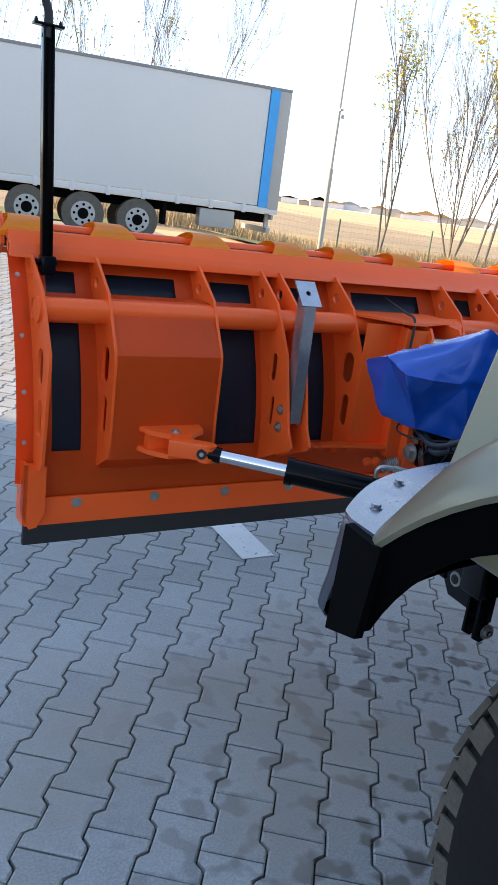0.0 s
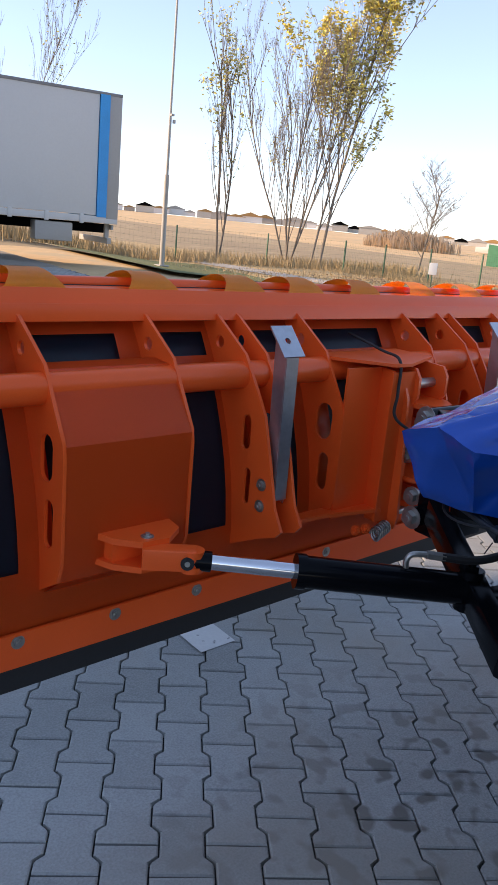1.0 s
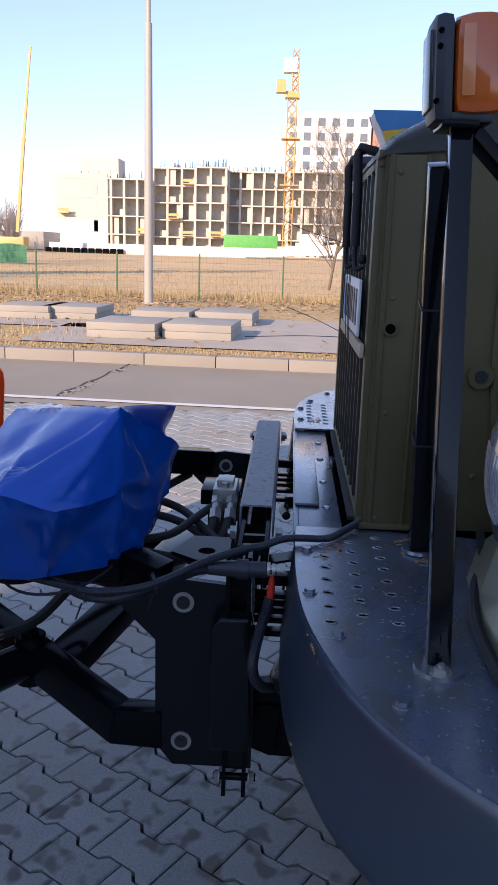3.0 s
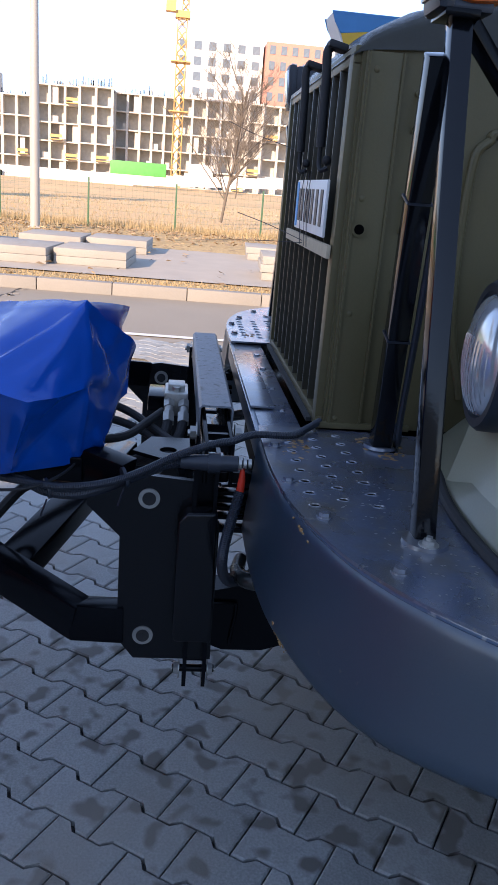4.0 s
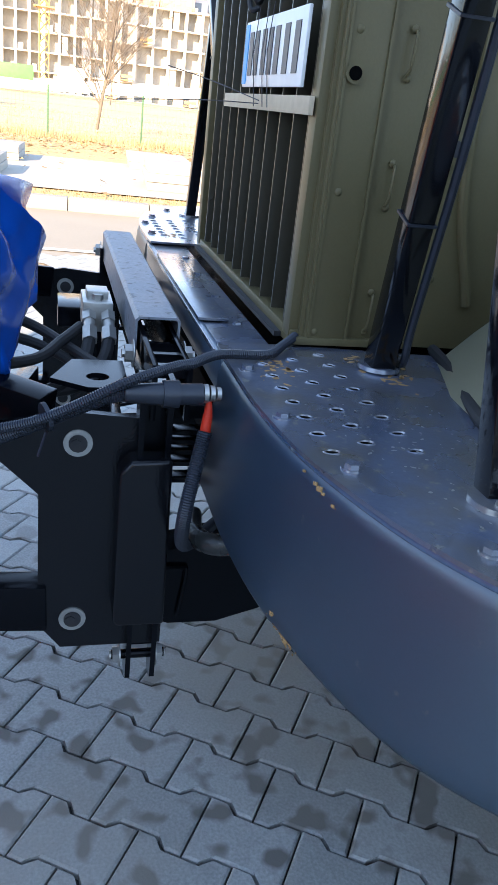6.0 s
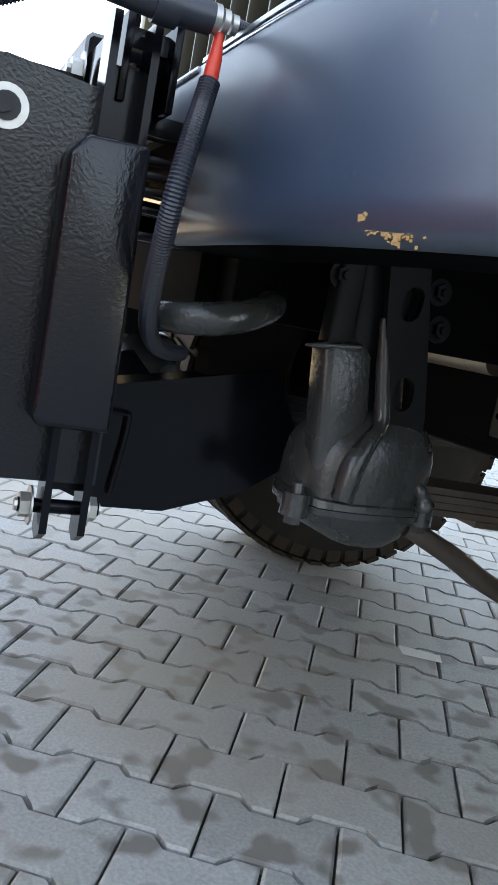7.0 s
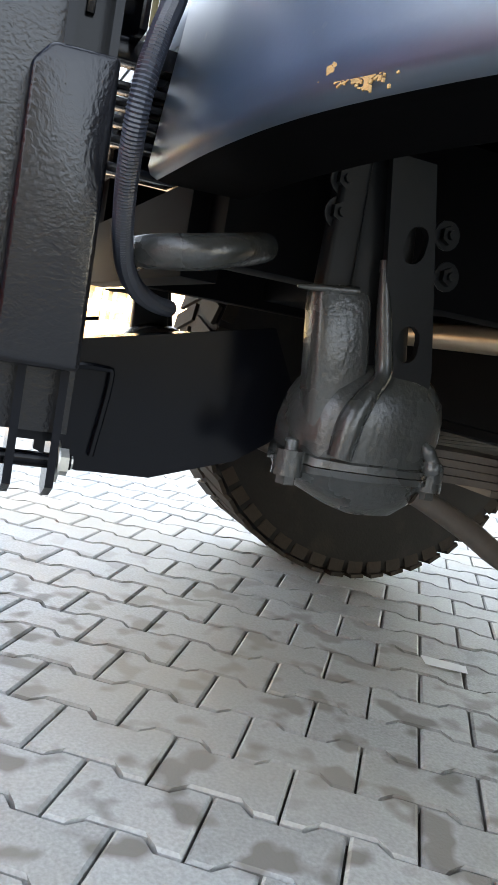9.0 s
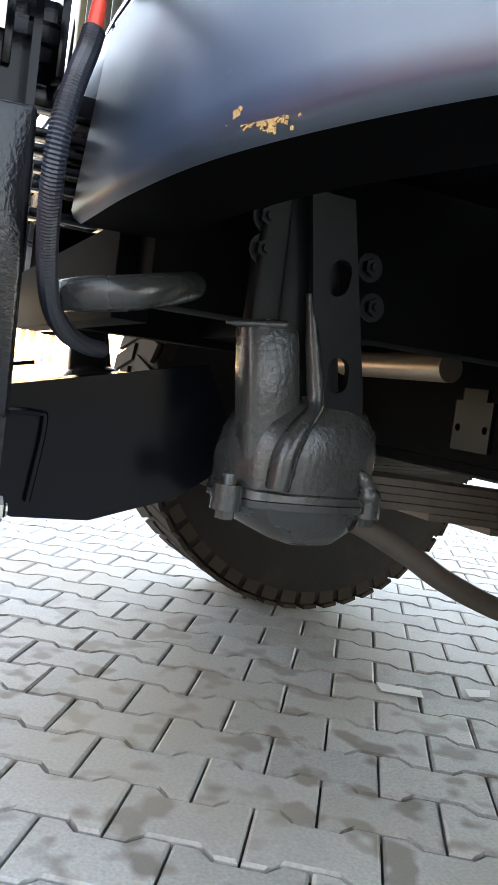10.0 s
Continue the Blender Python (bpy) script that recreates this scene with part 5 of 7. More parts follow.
        for y, z in ((-0.172, 1.065), (-0.178, 1.28), (-0.176, 1.497), (-0.176, 1.720), (-0.355, 1.16)):
            b = B()
            bmesh.ops.create_uvsphere(b, u_segments=12, v_segments=6, radius=0.0065, matrix=pose(s * 0.461, y, z) @ Matrix.Diagonal((0.5, 1, 1, 1)))
            part("rivet", b, OLIVE, panel)
        b = B()
        bmesh.ops.create_cone(b, cap_ends=True, segments=18, radius1=0.014, radius2=0.012, depth=0.006, matrix=pose(s * 0.465, -0.176, 1.441, 0, 90, 0))
        part("hole_rim", b, OLIVE, panel)
        b = B()
        bmesh.ops.create_cone(b, cap_ends=True, segments=14, radius1=0.0095, radius2=0.0095, depth=0.008, matrix=pose(s * 0.4655, -0.176, 1.441, 0, 90, 0))
        part("hole", b, SAND_BLACK, panel)
        for z in (1.655, 1.475, 1.295, 1.10):
            b = B()
            sweep(b, curve_points([(s * 0.457, -0.262, z + 0.030), (s * 0.466, -0.260, z + 0.022), (s * 0.466, -0.258, z - 0.018), (s * 0.458, -0.256, z - 0.030)], 4), 0.0024, 6)
            for dz in (0.032, -0.032):
                bmesh.ops.create_uvsphere(b, u_segments=10, v_segments=6, radius=0.006, matrix=pose(s * 0.457, -0.259, z + dz) @ Matrix.Diagonal((0.6, 1, 1, 1)))
            part("hinge_wire", b, OLIVE, panel)
        b = B()
        bmesh.ops.create_cone(b, cap_ends=True, segments=20, radius1=0.024, radius2=0.018, depth=0.010, matrix=pose(s * 0.462, -0.352, 1.357, 0, 90, 0))
        part("lock_rim", b, OLIVE, panel)
        b = B()
        rod(b, (s * 0.455, -0.352, 1.357), (s * 0.470, -0.352, 1.357), 0.012)
        part("lock", b, RUBBER, panel)
        b = B()
        pts = [(s * 0.456, -0.43, 1.12), (s * 0.456, -0.385, 1.30), (s * 0.456, -0.380, 1.55), (s * 0.456, -0.405, 1.615), (s * 0.456, -0.50, 1.635), (s * 0.456, -1.2, 1.645)]
        sweep(b, curve_points(pts, 8), 0.009, 10)
        part("pressed_bead", b, OLIVE, panel)
    bonnet_side(-1)
    bonnet_side(1)
    b = B()
    rows = []
    for y, k, dz, hgt in ((-0.134, 0.985, -0.004, 0.004), (-0.146, 1.0, 0.002, 0.022), (-0.168, 1.008, 0.006, 0.046), (-0.20, 1.012, 0.008, 0.064), (-0.26, 1.015, 0.012, 0.092), (-0.36, 1.018, 0.020, 0.112), (-0.6, 1.02, 0.035, 0.125), (-1.75, 1.03, 0.060, 0.150)):
        row = []
        for i in range(17):
            a = math.pi * i / 16
            row.append(b.verts.new((0.455 * k * math.copysign(abs(math.cos(a)) ** 0.4, math.cos(a)), y, 1.746 + dz + hgt * math.sin(a) ** 0.7)))
        rows.append(row)
    for p, q in zip(rows, rows[1:]):
        for k in range(16):
            b.faces.new((p[k], p[k + 1], q[k + 1], q[k]))
    bmesh.ops.solidify(b, geom=b.faces[:], thickness=0.005)
    part("bonnet_top", b, BONNET, LR, smooth=60)
    grille = tagged(new("grille"), "")
    grille.parent = LR
    b = B()
    box(b, (0, -0.152, 1.050), (0.89, 0.03, 0.025), (0, 0, 0), 0.003)
    box(b, (0, -0.152, 1.745), (0.89, 0.03, 0.030), (0, 0, 0), 0.003)
    for x in (-0.424, 0.424):
        box(b, (x, -0.150, 1.40), (0.035, 0.03, 0.70), (0, 0, 0), 0.003)
    part("grille_frame", b, OLIVE, grille)
    n = 11
    for i in range(n):
        x = -0.402 + 0.82 * i / (n - 1)
        b = B()
        box(b, (x, -0.168, 1.40), (0.005, 0.064, 0.665), (0, 0, 0), 0.0015)
        part("grille_slat", b, SLAT, grille)
    b = B()
    box(b, (0, -0.215, 1.40), (0.80, 0.01, 0.66))
    part("radiator", b, DARK, grille, "dark radiator core")
    for z in (1.085, 1.215, 1.36, 1.53):
        part("tie_rod", rod(B(), (-0.41, -0.186, z), (0.41, -0.186, z), 0.004, seg=8), OLIVE, grille)
    b = B()
    box(b, (0, -0.13, 1.043), (0.80, 0.012, 0.008))
    part("rubber_gap", b, RUBBER, grille)
    b = B()
    box(b, (-0.125, -0.128, 1.393), (0.62, 0.008, 0.026), (0, 0, 0), 0.001)
    part("strap", b, BRASS_STRAP, grille, "pale wooden strip wired across the grille")
    b = B()
    box(b, (-0.195, -0.122, 1.472), (0.40, 0.006, 0.110), (0, 0, 0), 0.002)
    plate_ob = part("number_plate", b, WHITE_PLASTIC, grille, "white plate held by wire")
    b = B()
    box(b, (-0.013, -0.1185, 1.472), (0.028, 0.002, 0.100))
    part("blue_band", b, BLUE, plate_ob)
    for x in (-0.052, -0.095, -0.148, -0.192, -0.236, -0.294, -0.352):
        b = B()
        box(b, (x, -0.1185, 1.472), (0.028, 0.002, 0.072))
        part("dark_bar", b, INK, plate_ob)
    wires = [[(x, -0.117, 1.545), (x + 0.01, -0.114, 1.47), (x - 0.01, -0.119, 1.385)] for x in (-0.20, -0.165, -0.10)]
    wires += [curve_points(pts, 4) for pts in ([(-0.15, -0.118, 1.39), (-0.10, -0.02, 1.385), (-0.02, 0.12, 1.37)], [(-0.15, -0.118, 1.395), (-0.05, -0.05, 1.42), (0.05, 0.02, 1.44)],
                                               [(0.10, -0.118, 1.60), (0.15, -0.02, 1.63), (0.2, 0.05, 1.66)])]
    for pts in wires:
        part("binding_wire", sweep(B(), pts, 0.0009, 6), INK, grille)
    for x in (-0.30, -0.02):
        b = B()
        sweep(b, curve_points([(x, -0.122, 1.778), (x, -0.110, 1.765), (x, -0.112, 1.72), (x, -0.113, 1.66), (x, -0.114, 1.59)], 5), 0.0092, 12)
        box(b, (x, -0.128, 1.776), (0.046, 0.040, 0.014), (12, 0, 0), 0.005)
        sweep(b, curve_points([(x, -0.114, 1.59), (x, -0.114, 1.56), (x - 0.012, -0.117, 1.545), (x - 0.014, -0.13, 1.55)], 4), 0.005, 8)
        bmesh.ops.create_uvsphere(b, u_segments=12, v_segments=8, radius=0.010, matrix=pose(x, -0.130, 1.565))
        part("rubber_catch", b, RUBBER, grille, "black rubber bonnet catch")

    # guard posts with the marker lamp
    for s in (-1, 1):
        b = B()
        beam(b, (s * 0.985, -0.205, 1.040), (s * 0.792, -0.211, 1.748), 0.031, 0.031, 0.003, up=(0, 1, 0))
        p1 = part("guard_post", b, POST, LR, "glossy black square steel post")
        b = B()
        bmesh.ops.create_cone(b, cap_ends=True, segments=24, radius1=0.034, radius2=0.033, depth=0.006, matrix=pose(s * 0.998, -0.205, 1.043))
        part("post_foot", b, PLATE, p1)
        b = B()
        bolt(b, (s * 1.017, -0.204, 1.046), (0, 0, 1), 0.0095, 0.008)
        part("foot_bolt", b, ZINC, p1, "bare zinc bolt")
        b = B()
        beam(b, (s * 0.565, -0.245, 1.040), (s * 0.790, -0.190, 1.70), 0.037, 0.037, 0.003, up=(0, 1, 0))
        p2 = part("guard_post", b, POST, LR, "glossy black square steel post")
        b = B()
        bmesh.ops.create_cone(b, cap_ends=True, segments=24, radius1=0.033, radius2=0.031, depth=0.006, matrix=pose(s * 0.565, -0.245, 1.045))
        part("post_foot", b, PLATE, p2)
        for k in (0.35, 0.7):
            b = B()
            c = Vector((s * 0.565, -0.245, 1.04)).lerp(Vector((s * 0.790, -0.190, 1.70)), k)
            box(b, c, (0.042, 0.042, 0.0035), (0, s * 19, 0))
            part("cable_tie", b, HDPE, p2)
        b = B()
        sweep(b, curve_points([(s * 0.47, -0.30, 1.06), (s * 0.53, -0.285, 1.048), (s * 0.59, -0.272, 1.06), (s * 0.612, -0.264, 1.12), (s * 0.690, -0.248, 1.35), (s * 0.785, -0.222, 1.64), (s * 0.80, -0.215, 1.76)], 8), 0.0062, 8)
        part("lamp_cable", b, HDPE, p2)
        b = B()
        beam(b, (s * 0.78, -0.228, 1.745), (s * 0.62, -0.50, 1.53), 0.028, 0.020, 0.002)
        part("stay_bar", b, BLACK, p1)
        b = B()
        box(b, (s * 0.79, -0.205, 1.749), (0.07, 0.05, 0.010), (0, 0, 0), 0.002)
        part("lamp_bracket", b, BLACK, p1)
        # marker lamp
        LM = p1
        b = B()
        box(b, (s * 0.785, -0.178, 1.818), (0.082, 0.028, 0.136), (-3, 0, 0), 0.013)
        body = part("lamp_housing", b, HDPE, LM, "dark plastic lamp housing")
        b = B()
        box(b, (s * 0.763, -0.220, 1.823), (0.034, 0.066, 0.120), (-3, 0, 0), 0.012)
        part("reflector_bowl", b, HDPE, body)
        b = B()
        box(b, (s * 0.800, -0.226, 1.824), (0.062, 0.074, 0.132), (-3, 0, 0), 0.026)
        lens = part("amber_lens", b, AMBER, body, "orange ribbed lens")
        # thin pale strip that paints the highlight on the amber lens
        b = B()
        box(b, (s * 0.8305, -0.208, 1.826), (0.003, 0.017, 0.088), (-3, 0, 0), 0.0012)
        part("lens_prism", b, AMBER_HIGHLIGHT, lens, "pale band painted as the highlight on the lens")
        b = B()
        box(b, (s * 0.783, -0.1645, 1.817), (0.058, 0.010, 0.100), (-3, 0, 0), 0.004)
        part("clear_lens", b, SMOKED if s < 0 else CLEAR, body, "smoky clear front lens")
        b = B()
        bmesh.ops.create_uvsphere(b, u_segments=28, v_segments=14, radius=0.054, matrix=pose(s * 0.790, -0.256, 1.822) @ Matrix.Rotation(radians(s * -35), 4, "Z") @ Matrix.Diagonal((0.80, 0.36, 1.04, 1)))
        box(b, (s * 0.780, -0.212, 1.758), (0.078, 0.075, 0.014), (0, 0, 0), 0.005)
        part("lamp_back", b, HDPE if s < 0 else CLEAR, body)
        for z in (1.862, 1.843, 1.776):
            part("lamp_screw", rod(B(), (s * 0.822, -0.170, z), (s * 0.8275, -0.170, z), 0.0036, seg=10), SAND_BLACK, body)

    # headlights in their housings
    for s in (-1, 1):
        c = Vector((s * 0.855, -0.352, 1.285))
        way = Vector((s * -0.13, 1, 0.02)).normalized()
        m, _ = frame_to(c, c + way)
        b = B()
        prof = [(0.0, -0.075), (0.055, -0.070), (0.092, -0.045), (0.108, -0.010), (0.115, 0.020), (0.115, 0.042), (0.109, 0.050), (0.097, 0.050), (0.093, 0.040)]
        rings = [[b.verts.new(m @ Vector((r * math.cos(a), r * math.sin(a), z))) for a in (2 * math.pi * k / 36 for k in range(36))] for r, z in prof[1:]]
        for p, q in zip(rings, rings[1:]):
            for k in range(36):
                b.faces.new((p[k], p[(k + 1) % 36], q[(k + 1) % 36], q[k]))
        b.faces.new(rings[0])
        shell = part("headlight", b, HDPE, LR, "round headlight with dark rim", smooth=40)
        b = B()
        bmesh.ops.create_uvsphere(b, u_segments=28, v_segments=14, radius=0.095, matrix=m @ Matrix.Translation((0, 0, 0.040)) @ Matrix.Diagonal((1, 1, 0.34, 1)))
        part("lens", b, CLEAR, shell, "ribbed clear glass lens")
        for k in range(13):
            x = -0.072 + 0.012 * k
            hh = math.sqrt(0.086 ** 2 - x * x)
            pts = [m @ Vector((x, y, 0.040 + 0.34 * math.sqrt(max(0.0, 0.095 ** 2 - x * x - y * y)) + 0.0003)) for y in (hh * (q / 6 - 1) * (1.0 if q < 6 else 0.35) for q in range(13))]
            part("lens_rib", sweep(B(), pts, 0.0009, 6), CLEAR, shell)
        b = B()
        prism(b, [(s * 0.76, 1.02), (s * 1.155, 1.02), (s * 1.15, 1.37), (s * 1.09, 1.43), (s * 0.76, 1.43)], 0.24, at_y(-0.50))
        bmesh.ops.bevel(b, geom=[e for e in b.edges if len(e.link_faces) == 2 and e.calc_face_angle() > 0.9], offset=0.012, segments=3, affect="EDGES", profile=0.5)
        for v in b.verts:                # the front leans back towards the top
            if v.co.y > -0.45:
                v.co.y = -0.40 + 0.24 * (1.43 - v.co.z) + (v.co.y + 0.38)
        part("headlight_box", b, KHAKI, LR)

    # front wings
    for s in (-1, 1):
        b = B()
        cy, cz = -1.085, 0.34
        sec = [(1.296, 0.984), (1.301, 0.992), (1.295, 1.003), (1.277, 1.018), (1.24, 1.032), (1.17, 1.050), (1.02, 1.060), (0.86, 1.062), (0.68, 1.045), (0.52, 1.005)]
        rows = []
        for i in range(29):
            ang = radians(41.5 + 97 * i / 28)
            swell = [0.045 * min(1.0, i / 3.5) * k for k in (0, 0, 0.1, 0.45, 0.85, 1.0, 1.0, 0.8, 0.3, 0)]
            rows.append([b.verts.new((s * x, cy + (r + k) * math.cos(ang), cz + (r + k) * math.sin(ang))) for (x, r), k in zip(sec, swell)])
        for p, q in zip(rows, rows[1:]):
            for k in range(len(p) - 1):
                b.faces.new((p[k], p[k + 1], q[k + 1], q[k]))
        bmesh.ops.solidify(b, geom=b.faces[:], thickness=0.006)
        wing = part("wing", b, KHAKI, LR, "khaki painted rounded front wing", smooth=50)
        b = B()
        rows = []
        for i in range(29):
            t = i / 28
            a1, a2 = radians(44 + 95 * t), radians(26 + 128 * t)
            outer = (1.294, cy + 0.990 * math.cos(a1), cz + 0.990 * math.sin(a1)) if i else (1.294, -0.340, 1.020)
            edge = (1.288, -0.90 + 0.602 * math.cos(a2), 0.60 + 0.602 * math.sin(a2)) if i else (1.290, -0.367, 0.872)
            rows.append([b.verts.new((s * x, y, z)) for x, y, z in (outer, edge, (1.262, -0.90 + 0.606 * math.cos(a2), 0.60 + 0.606 * math.sin(a2)))])
        for p, q in zip(rows, rows[1:]):
            for k in range(2):
                b.faces.new((p[k], p[k + 1], q[k + 1], q[k]))
        bmesh.ops.solidify(b, geom=b.faces[:], thickness=0.006)
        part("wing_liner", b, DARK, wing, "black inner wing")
        b = B()
        prism(b, [(-0.296, 1.036), (-0.398, 1.034), (-0.374, 0.866), (-0.288, 0.838)], 0.016, at_x(s * 1.297))
        part("bumper_end", b, DARK, bump, "black end cap")
        pts = [(-1.19, -0.315), (-1.12, -0.292), (-0.99, -0.283), (-0.86, -0.290), (-0.74, -0.315), (-0.60, -0.36), (-0.47, -0.385)]
        b = B()
        sweep(b, curve_points([(s * -x, y + 0.006, 1.047) for x, y in pts], 6), 0.009, 8)
        part("rubber_seal", b, RUBBER, wing)

    # rails, axle and engine parts are coloured near-black for the shade underneath
    # frame rails, spring hangers, springs, axle
    for s in (-1, 1):
        b = B()
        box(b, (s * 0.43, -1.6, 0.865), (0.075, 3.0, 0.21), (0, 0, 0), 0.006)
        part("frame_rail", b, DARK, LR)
        # hanger casting: bulb with a bolted lid below, neck box, web with two oval holes
        b = B()
        x0, y0 = s * 0.530, -0.281

        def ring_stack(secs, e, wide=1.0):
            rings = []
            for z, hx, hy, dx, dy in secs:
                q = []
                for k in range(24):
                    a = 2 * math.pi * k / 24
                    cx, cy2 = math.cos(a), math.sin(a)
                    q.append(b.verts.new((x0 + s * dx + wide * hx * math.copysign(abs(cx) ** e, cx), y0 + dy + wide * hy * math.copysign(abs(cy2) ** e, cy2), z)))
                rings.append(q)
            for p, q in zip(rings, rings[1:]):
                for k in range(24):
                    b.faces.new((p[k], p[(k + 1) % 24], q[(k + 1) % 24], q[k]))
            b.faces.new(rings[0][::-1])
            b.faces.new(rings[-1])
        ring_stack([(0.501, 0.018, 0.022, 0, -0.022), (0.506, 0.038, 0.040, 0, -0.020), (0.522, 0.056, 0.066, 0, -0.010), (0.540, 0.066, 0.086, 0, 0), (0.549, 0.070, 0.090, 0, 0), (0.5495, 0.076, 0.094, 0, 0),
                    (0.5575, 0.077, 0.095, 0, 0), (0.558, 0.074, 0.092, 0, 0), (0.559, 0.077, 0.095, 0, 0), (0.567, 0.076, 0.093, 0, 0), (0.569, 0.072, 0.090, 0, 0), (0.60, 0.073, 0.094, 0, -0.003),
                    (0.625, 0.071, 0.092, 0, -0.005), (0.645, 0.066, 0.084, 0, -0.008), (0.662, 0.056, 0.072, 0, -0.011), (0.676, 0.042, 0.054, 0, -0.014), (0.684, 0.022, 0.030, 0, -0.016)], 0.72)
        if s < 0:
            ring_stack([(0.60, 0.022, 0.034, 0.030, 0.048), (0.665, 0.022, 0.035, 0.030, 0.056), (0.742, 0.022, 0.034, 0.028, 0.066), (0.752, 0.018, 0.030, 0.028, 0.068)], 0.42)
        for v in b.verts:
            v.co += Vector((noise.noise(v.co * 40), noise.noise(v.co * 43 + Vector((9, 0, 0))), noise.noise(v.co * 41 + Vector((0, 7, 0))))) * 0.0022
        hanger = part("spring_hanger", b, CAST, LR, "grey painted cast spring hanger", smooth=45)
        # upper neck, web and rail bolts: the bumper's shade is put into their colour
        b = B()
        if s < 0:
            ring_stack([(0.745, 0.014, 0.018, 0.022, 0.074), (0.90, 0.014, 0.016, 0.022, 0.074)], 0.30)
        ring_stack([(0.63, 0.020, 0.048, 0.018, 0.006), (0.78, 0.016, 0.040, 0.016, 0.020), (0.90, 0.014, 0.036, 0.014, 0.028)], 0.35)
        part("hanger_neck", b, CAST_SHADE, hanger, smooth=45)
        for pts, r in (([(0.048, -0.252, 0.79), (0.050, -0.262, 0.74), (0.052, -0.272, 0.69), (0.058, -0.272, 0.664), (0.070, -0.252, 0.642), (0.074, -0.236, 0.612), (0.075, -0.230, 0.572)], 0.0115),
                       ([(0.048, -0.157, 0.744), (0.048, -0.228, 0.751)], 0.005), ([(0.070, -0.335, 0.60), (0.072, -0.345, 0.585), (0.074, -0.352, 0.568)], 0.010)):
            b = B()
            sweep(b, curve_points([(x0 + s * (x - 0.004), y, z) for x, y, z in pts], 6), lambda t, r=r: r * (0.35 + 0.75 * min(1.0, 2.2 * t)) * (1 + 0.2 * math.sin(9 * t)), 10)
            part("cast_rib", b, CAST, hanger, smooth=60)
        b = B()
        plate(b, [(-0.290, 0.65), (-0.338, 0.65), (-0.336, 0.68), (-0.290, 0.90), (-0.235, 0.90), (-0.270, 0.68)],
              [[(u + 0.3 * (0.76 - v) * 0.4, v) for u, v in loop_slot(-0.277, 0.812, 0.014, 0.021)], loop_slot(-0.298, 0.705, 0.014, 0.021)], 0.010, at_x(x0 + s * 0.046))
        part("hanger_web", b, CAST_SHADE, hanger)
        for y, dx in ((-0.182, 0.048), (-0.362, 0.048)):
            b = B()
            rod(b, (x0 + s * dx, y, 0.544), (x0 + s * dx, y, 0.572), 0.0175, 0.0165, seg=16)
            part("bolt_boss", b, CAST, hanger)
            b = B()
            rod(b, (x0 + s * dx, y, 0.534), (x0 + s * dx, y, 0.545), 0.0115, seg=6)
            rod(b, (x0 + s * dx, y, 0.536), (x0 + s * dx, y, 0.574), 0.0075, seg=12)
            for k in range(3):
                rod(b, (x0 + s * dx, y, 0.571 + 0.004 * k), (x0 + s * dx, y, 0.5755 + 0.004 * k), 0.0085, 0.0072, seg=12)
            part("hanger_bolt", b, CAST, hanger)
        for z, y in ((0.865, -0.196), (0.83, -0.196), (0.835, -0.335), (0.79, -0.345)):
            b = B()
            bolt(b, (x0 + s * 0.026, y, z), (s, 0, 0), 0.011, 0.010)
            part("rail_bolt", b, CAST_SHADE, hanger)
        # leaf spring
        for i, reach in enumerate((0.71, 0.71, 0.705, 0.70, 0.60, 0.50, 0.40, 0.30)):
            b = B()
            pts = []
            for k in range(41):
                y = -1.06 + reach * (1 - k / 20)
                u = (y + 1.06) / 0.74
                pts.append((y, 0.594 - 0.0096 * i - 0.025 * max(0.0, 1 - u * u) ** 1.8))
            lo = [(y, z - 0.0086) for y, z in pts]
            prism(b, pts + lo[::-1], 0.075, at_x(s * (0.535 + 0.0015 * (i % 2))))
            # the far spring gets a dark colour in place of shade
            part("spring_leaf", b, SPRING if s < 0 else CAST_SHADE, LR)
        b = B()
        sweep(b, curve_points([(s * 0.570, -0.350, 0.536), (s * 0.570, -0.375, 0.528), (s * 0.570, -0.442, 0.498), (s * 0.572, -0.502, 0.466), (s * 0.575, -0.606, 0.427), (s * 0.59, -0.75, 0.392), (s * 0.60, -0.95, 0.375)], 6), lambda t: 0.012 + 0.003 * min(1.0, 3 * t), 12)
        part("tie_rod", b, SPRING, LR)
        # tow hook
        b = B()
        sweep(b, curve_points([(s * 0.46, -0.150, 0.785), (s * 0.53, -0.128, 0.780), (s * 0.577, -0.085, 0.766), (s * 0.588, -0.040, 0.754), (s * 0.570, -0.004, 0.748), (s * 0.53, 0.008, 0.746), (s * 0.47, -0.002, 0.744)], 7), lambda t: 0.014 + 0.004 * math.sin(math.pi * t), 14)
        part("tow_hook", b, CAST, LR, "grey forged tow hook", smooth=60)
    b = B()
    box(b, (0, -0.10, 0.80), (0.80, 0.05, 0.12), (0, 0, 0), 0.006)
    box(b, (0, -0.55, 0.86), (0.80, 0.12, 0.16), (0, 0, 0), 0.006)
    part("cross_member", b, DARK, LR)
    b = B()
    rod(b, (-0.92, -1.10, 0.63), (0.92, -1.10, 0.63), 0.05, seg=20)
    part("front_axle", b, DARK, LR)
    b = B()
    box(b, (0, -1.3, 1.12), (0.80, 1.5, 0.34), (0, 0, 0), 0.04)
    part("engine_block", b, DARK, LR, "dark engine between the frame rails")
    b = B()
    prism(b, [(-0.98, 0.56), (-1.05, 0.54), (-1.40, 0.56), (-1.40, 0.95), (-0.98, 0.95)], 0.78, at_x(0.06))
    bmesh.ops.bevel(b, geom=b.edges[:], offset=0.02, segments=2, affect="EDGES")
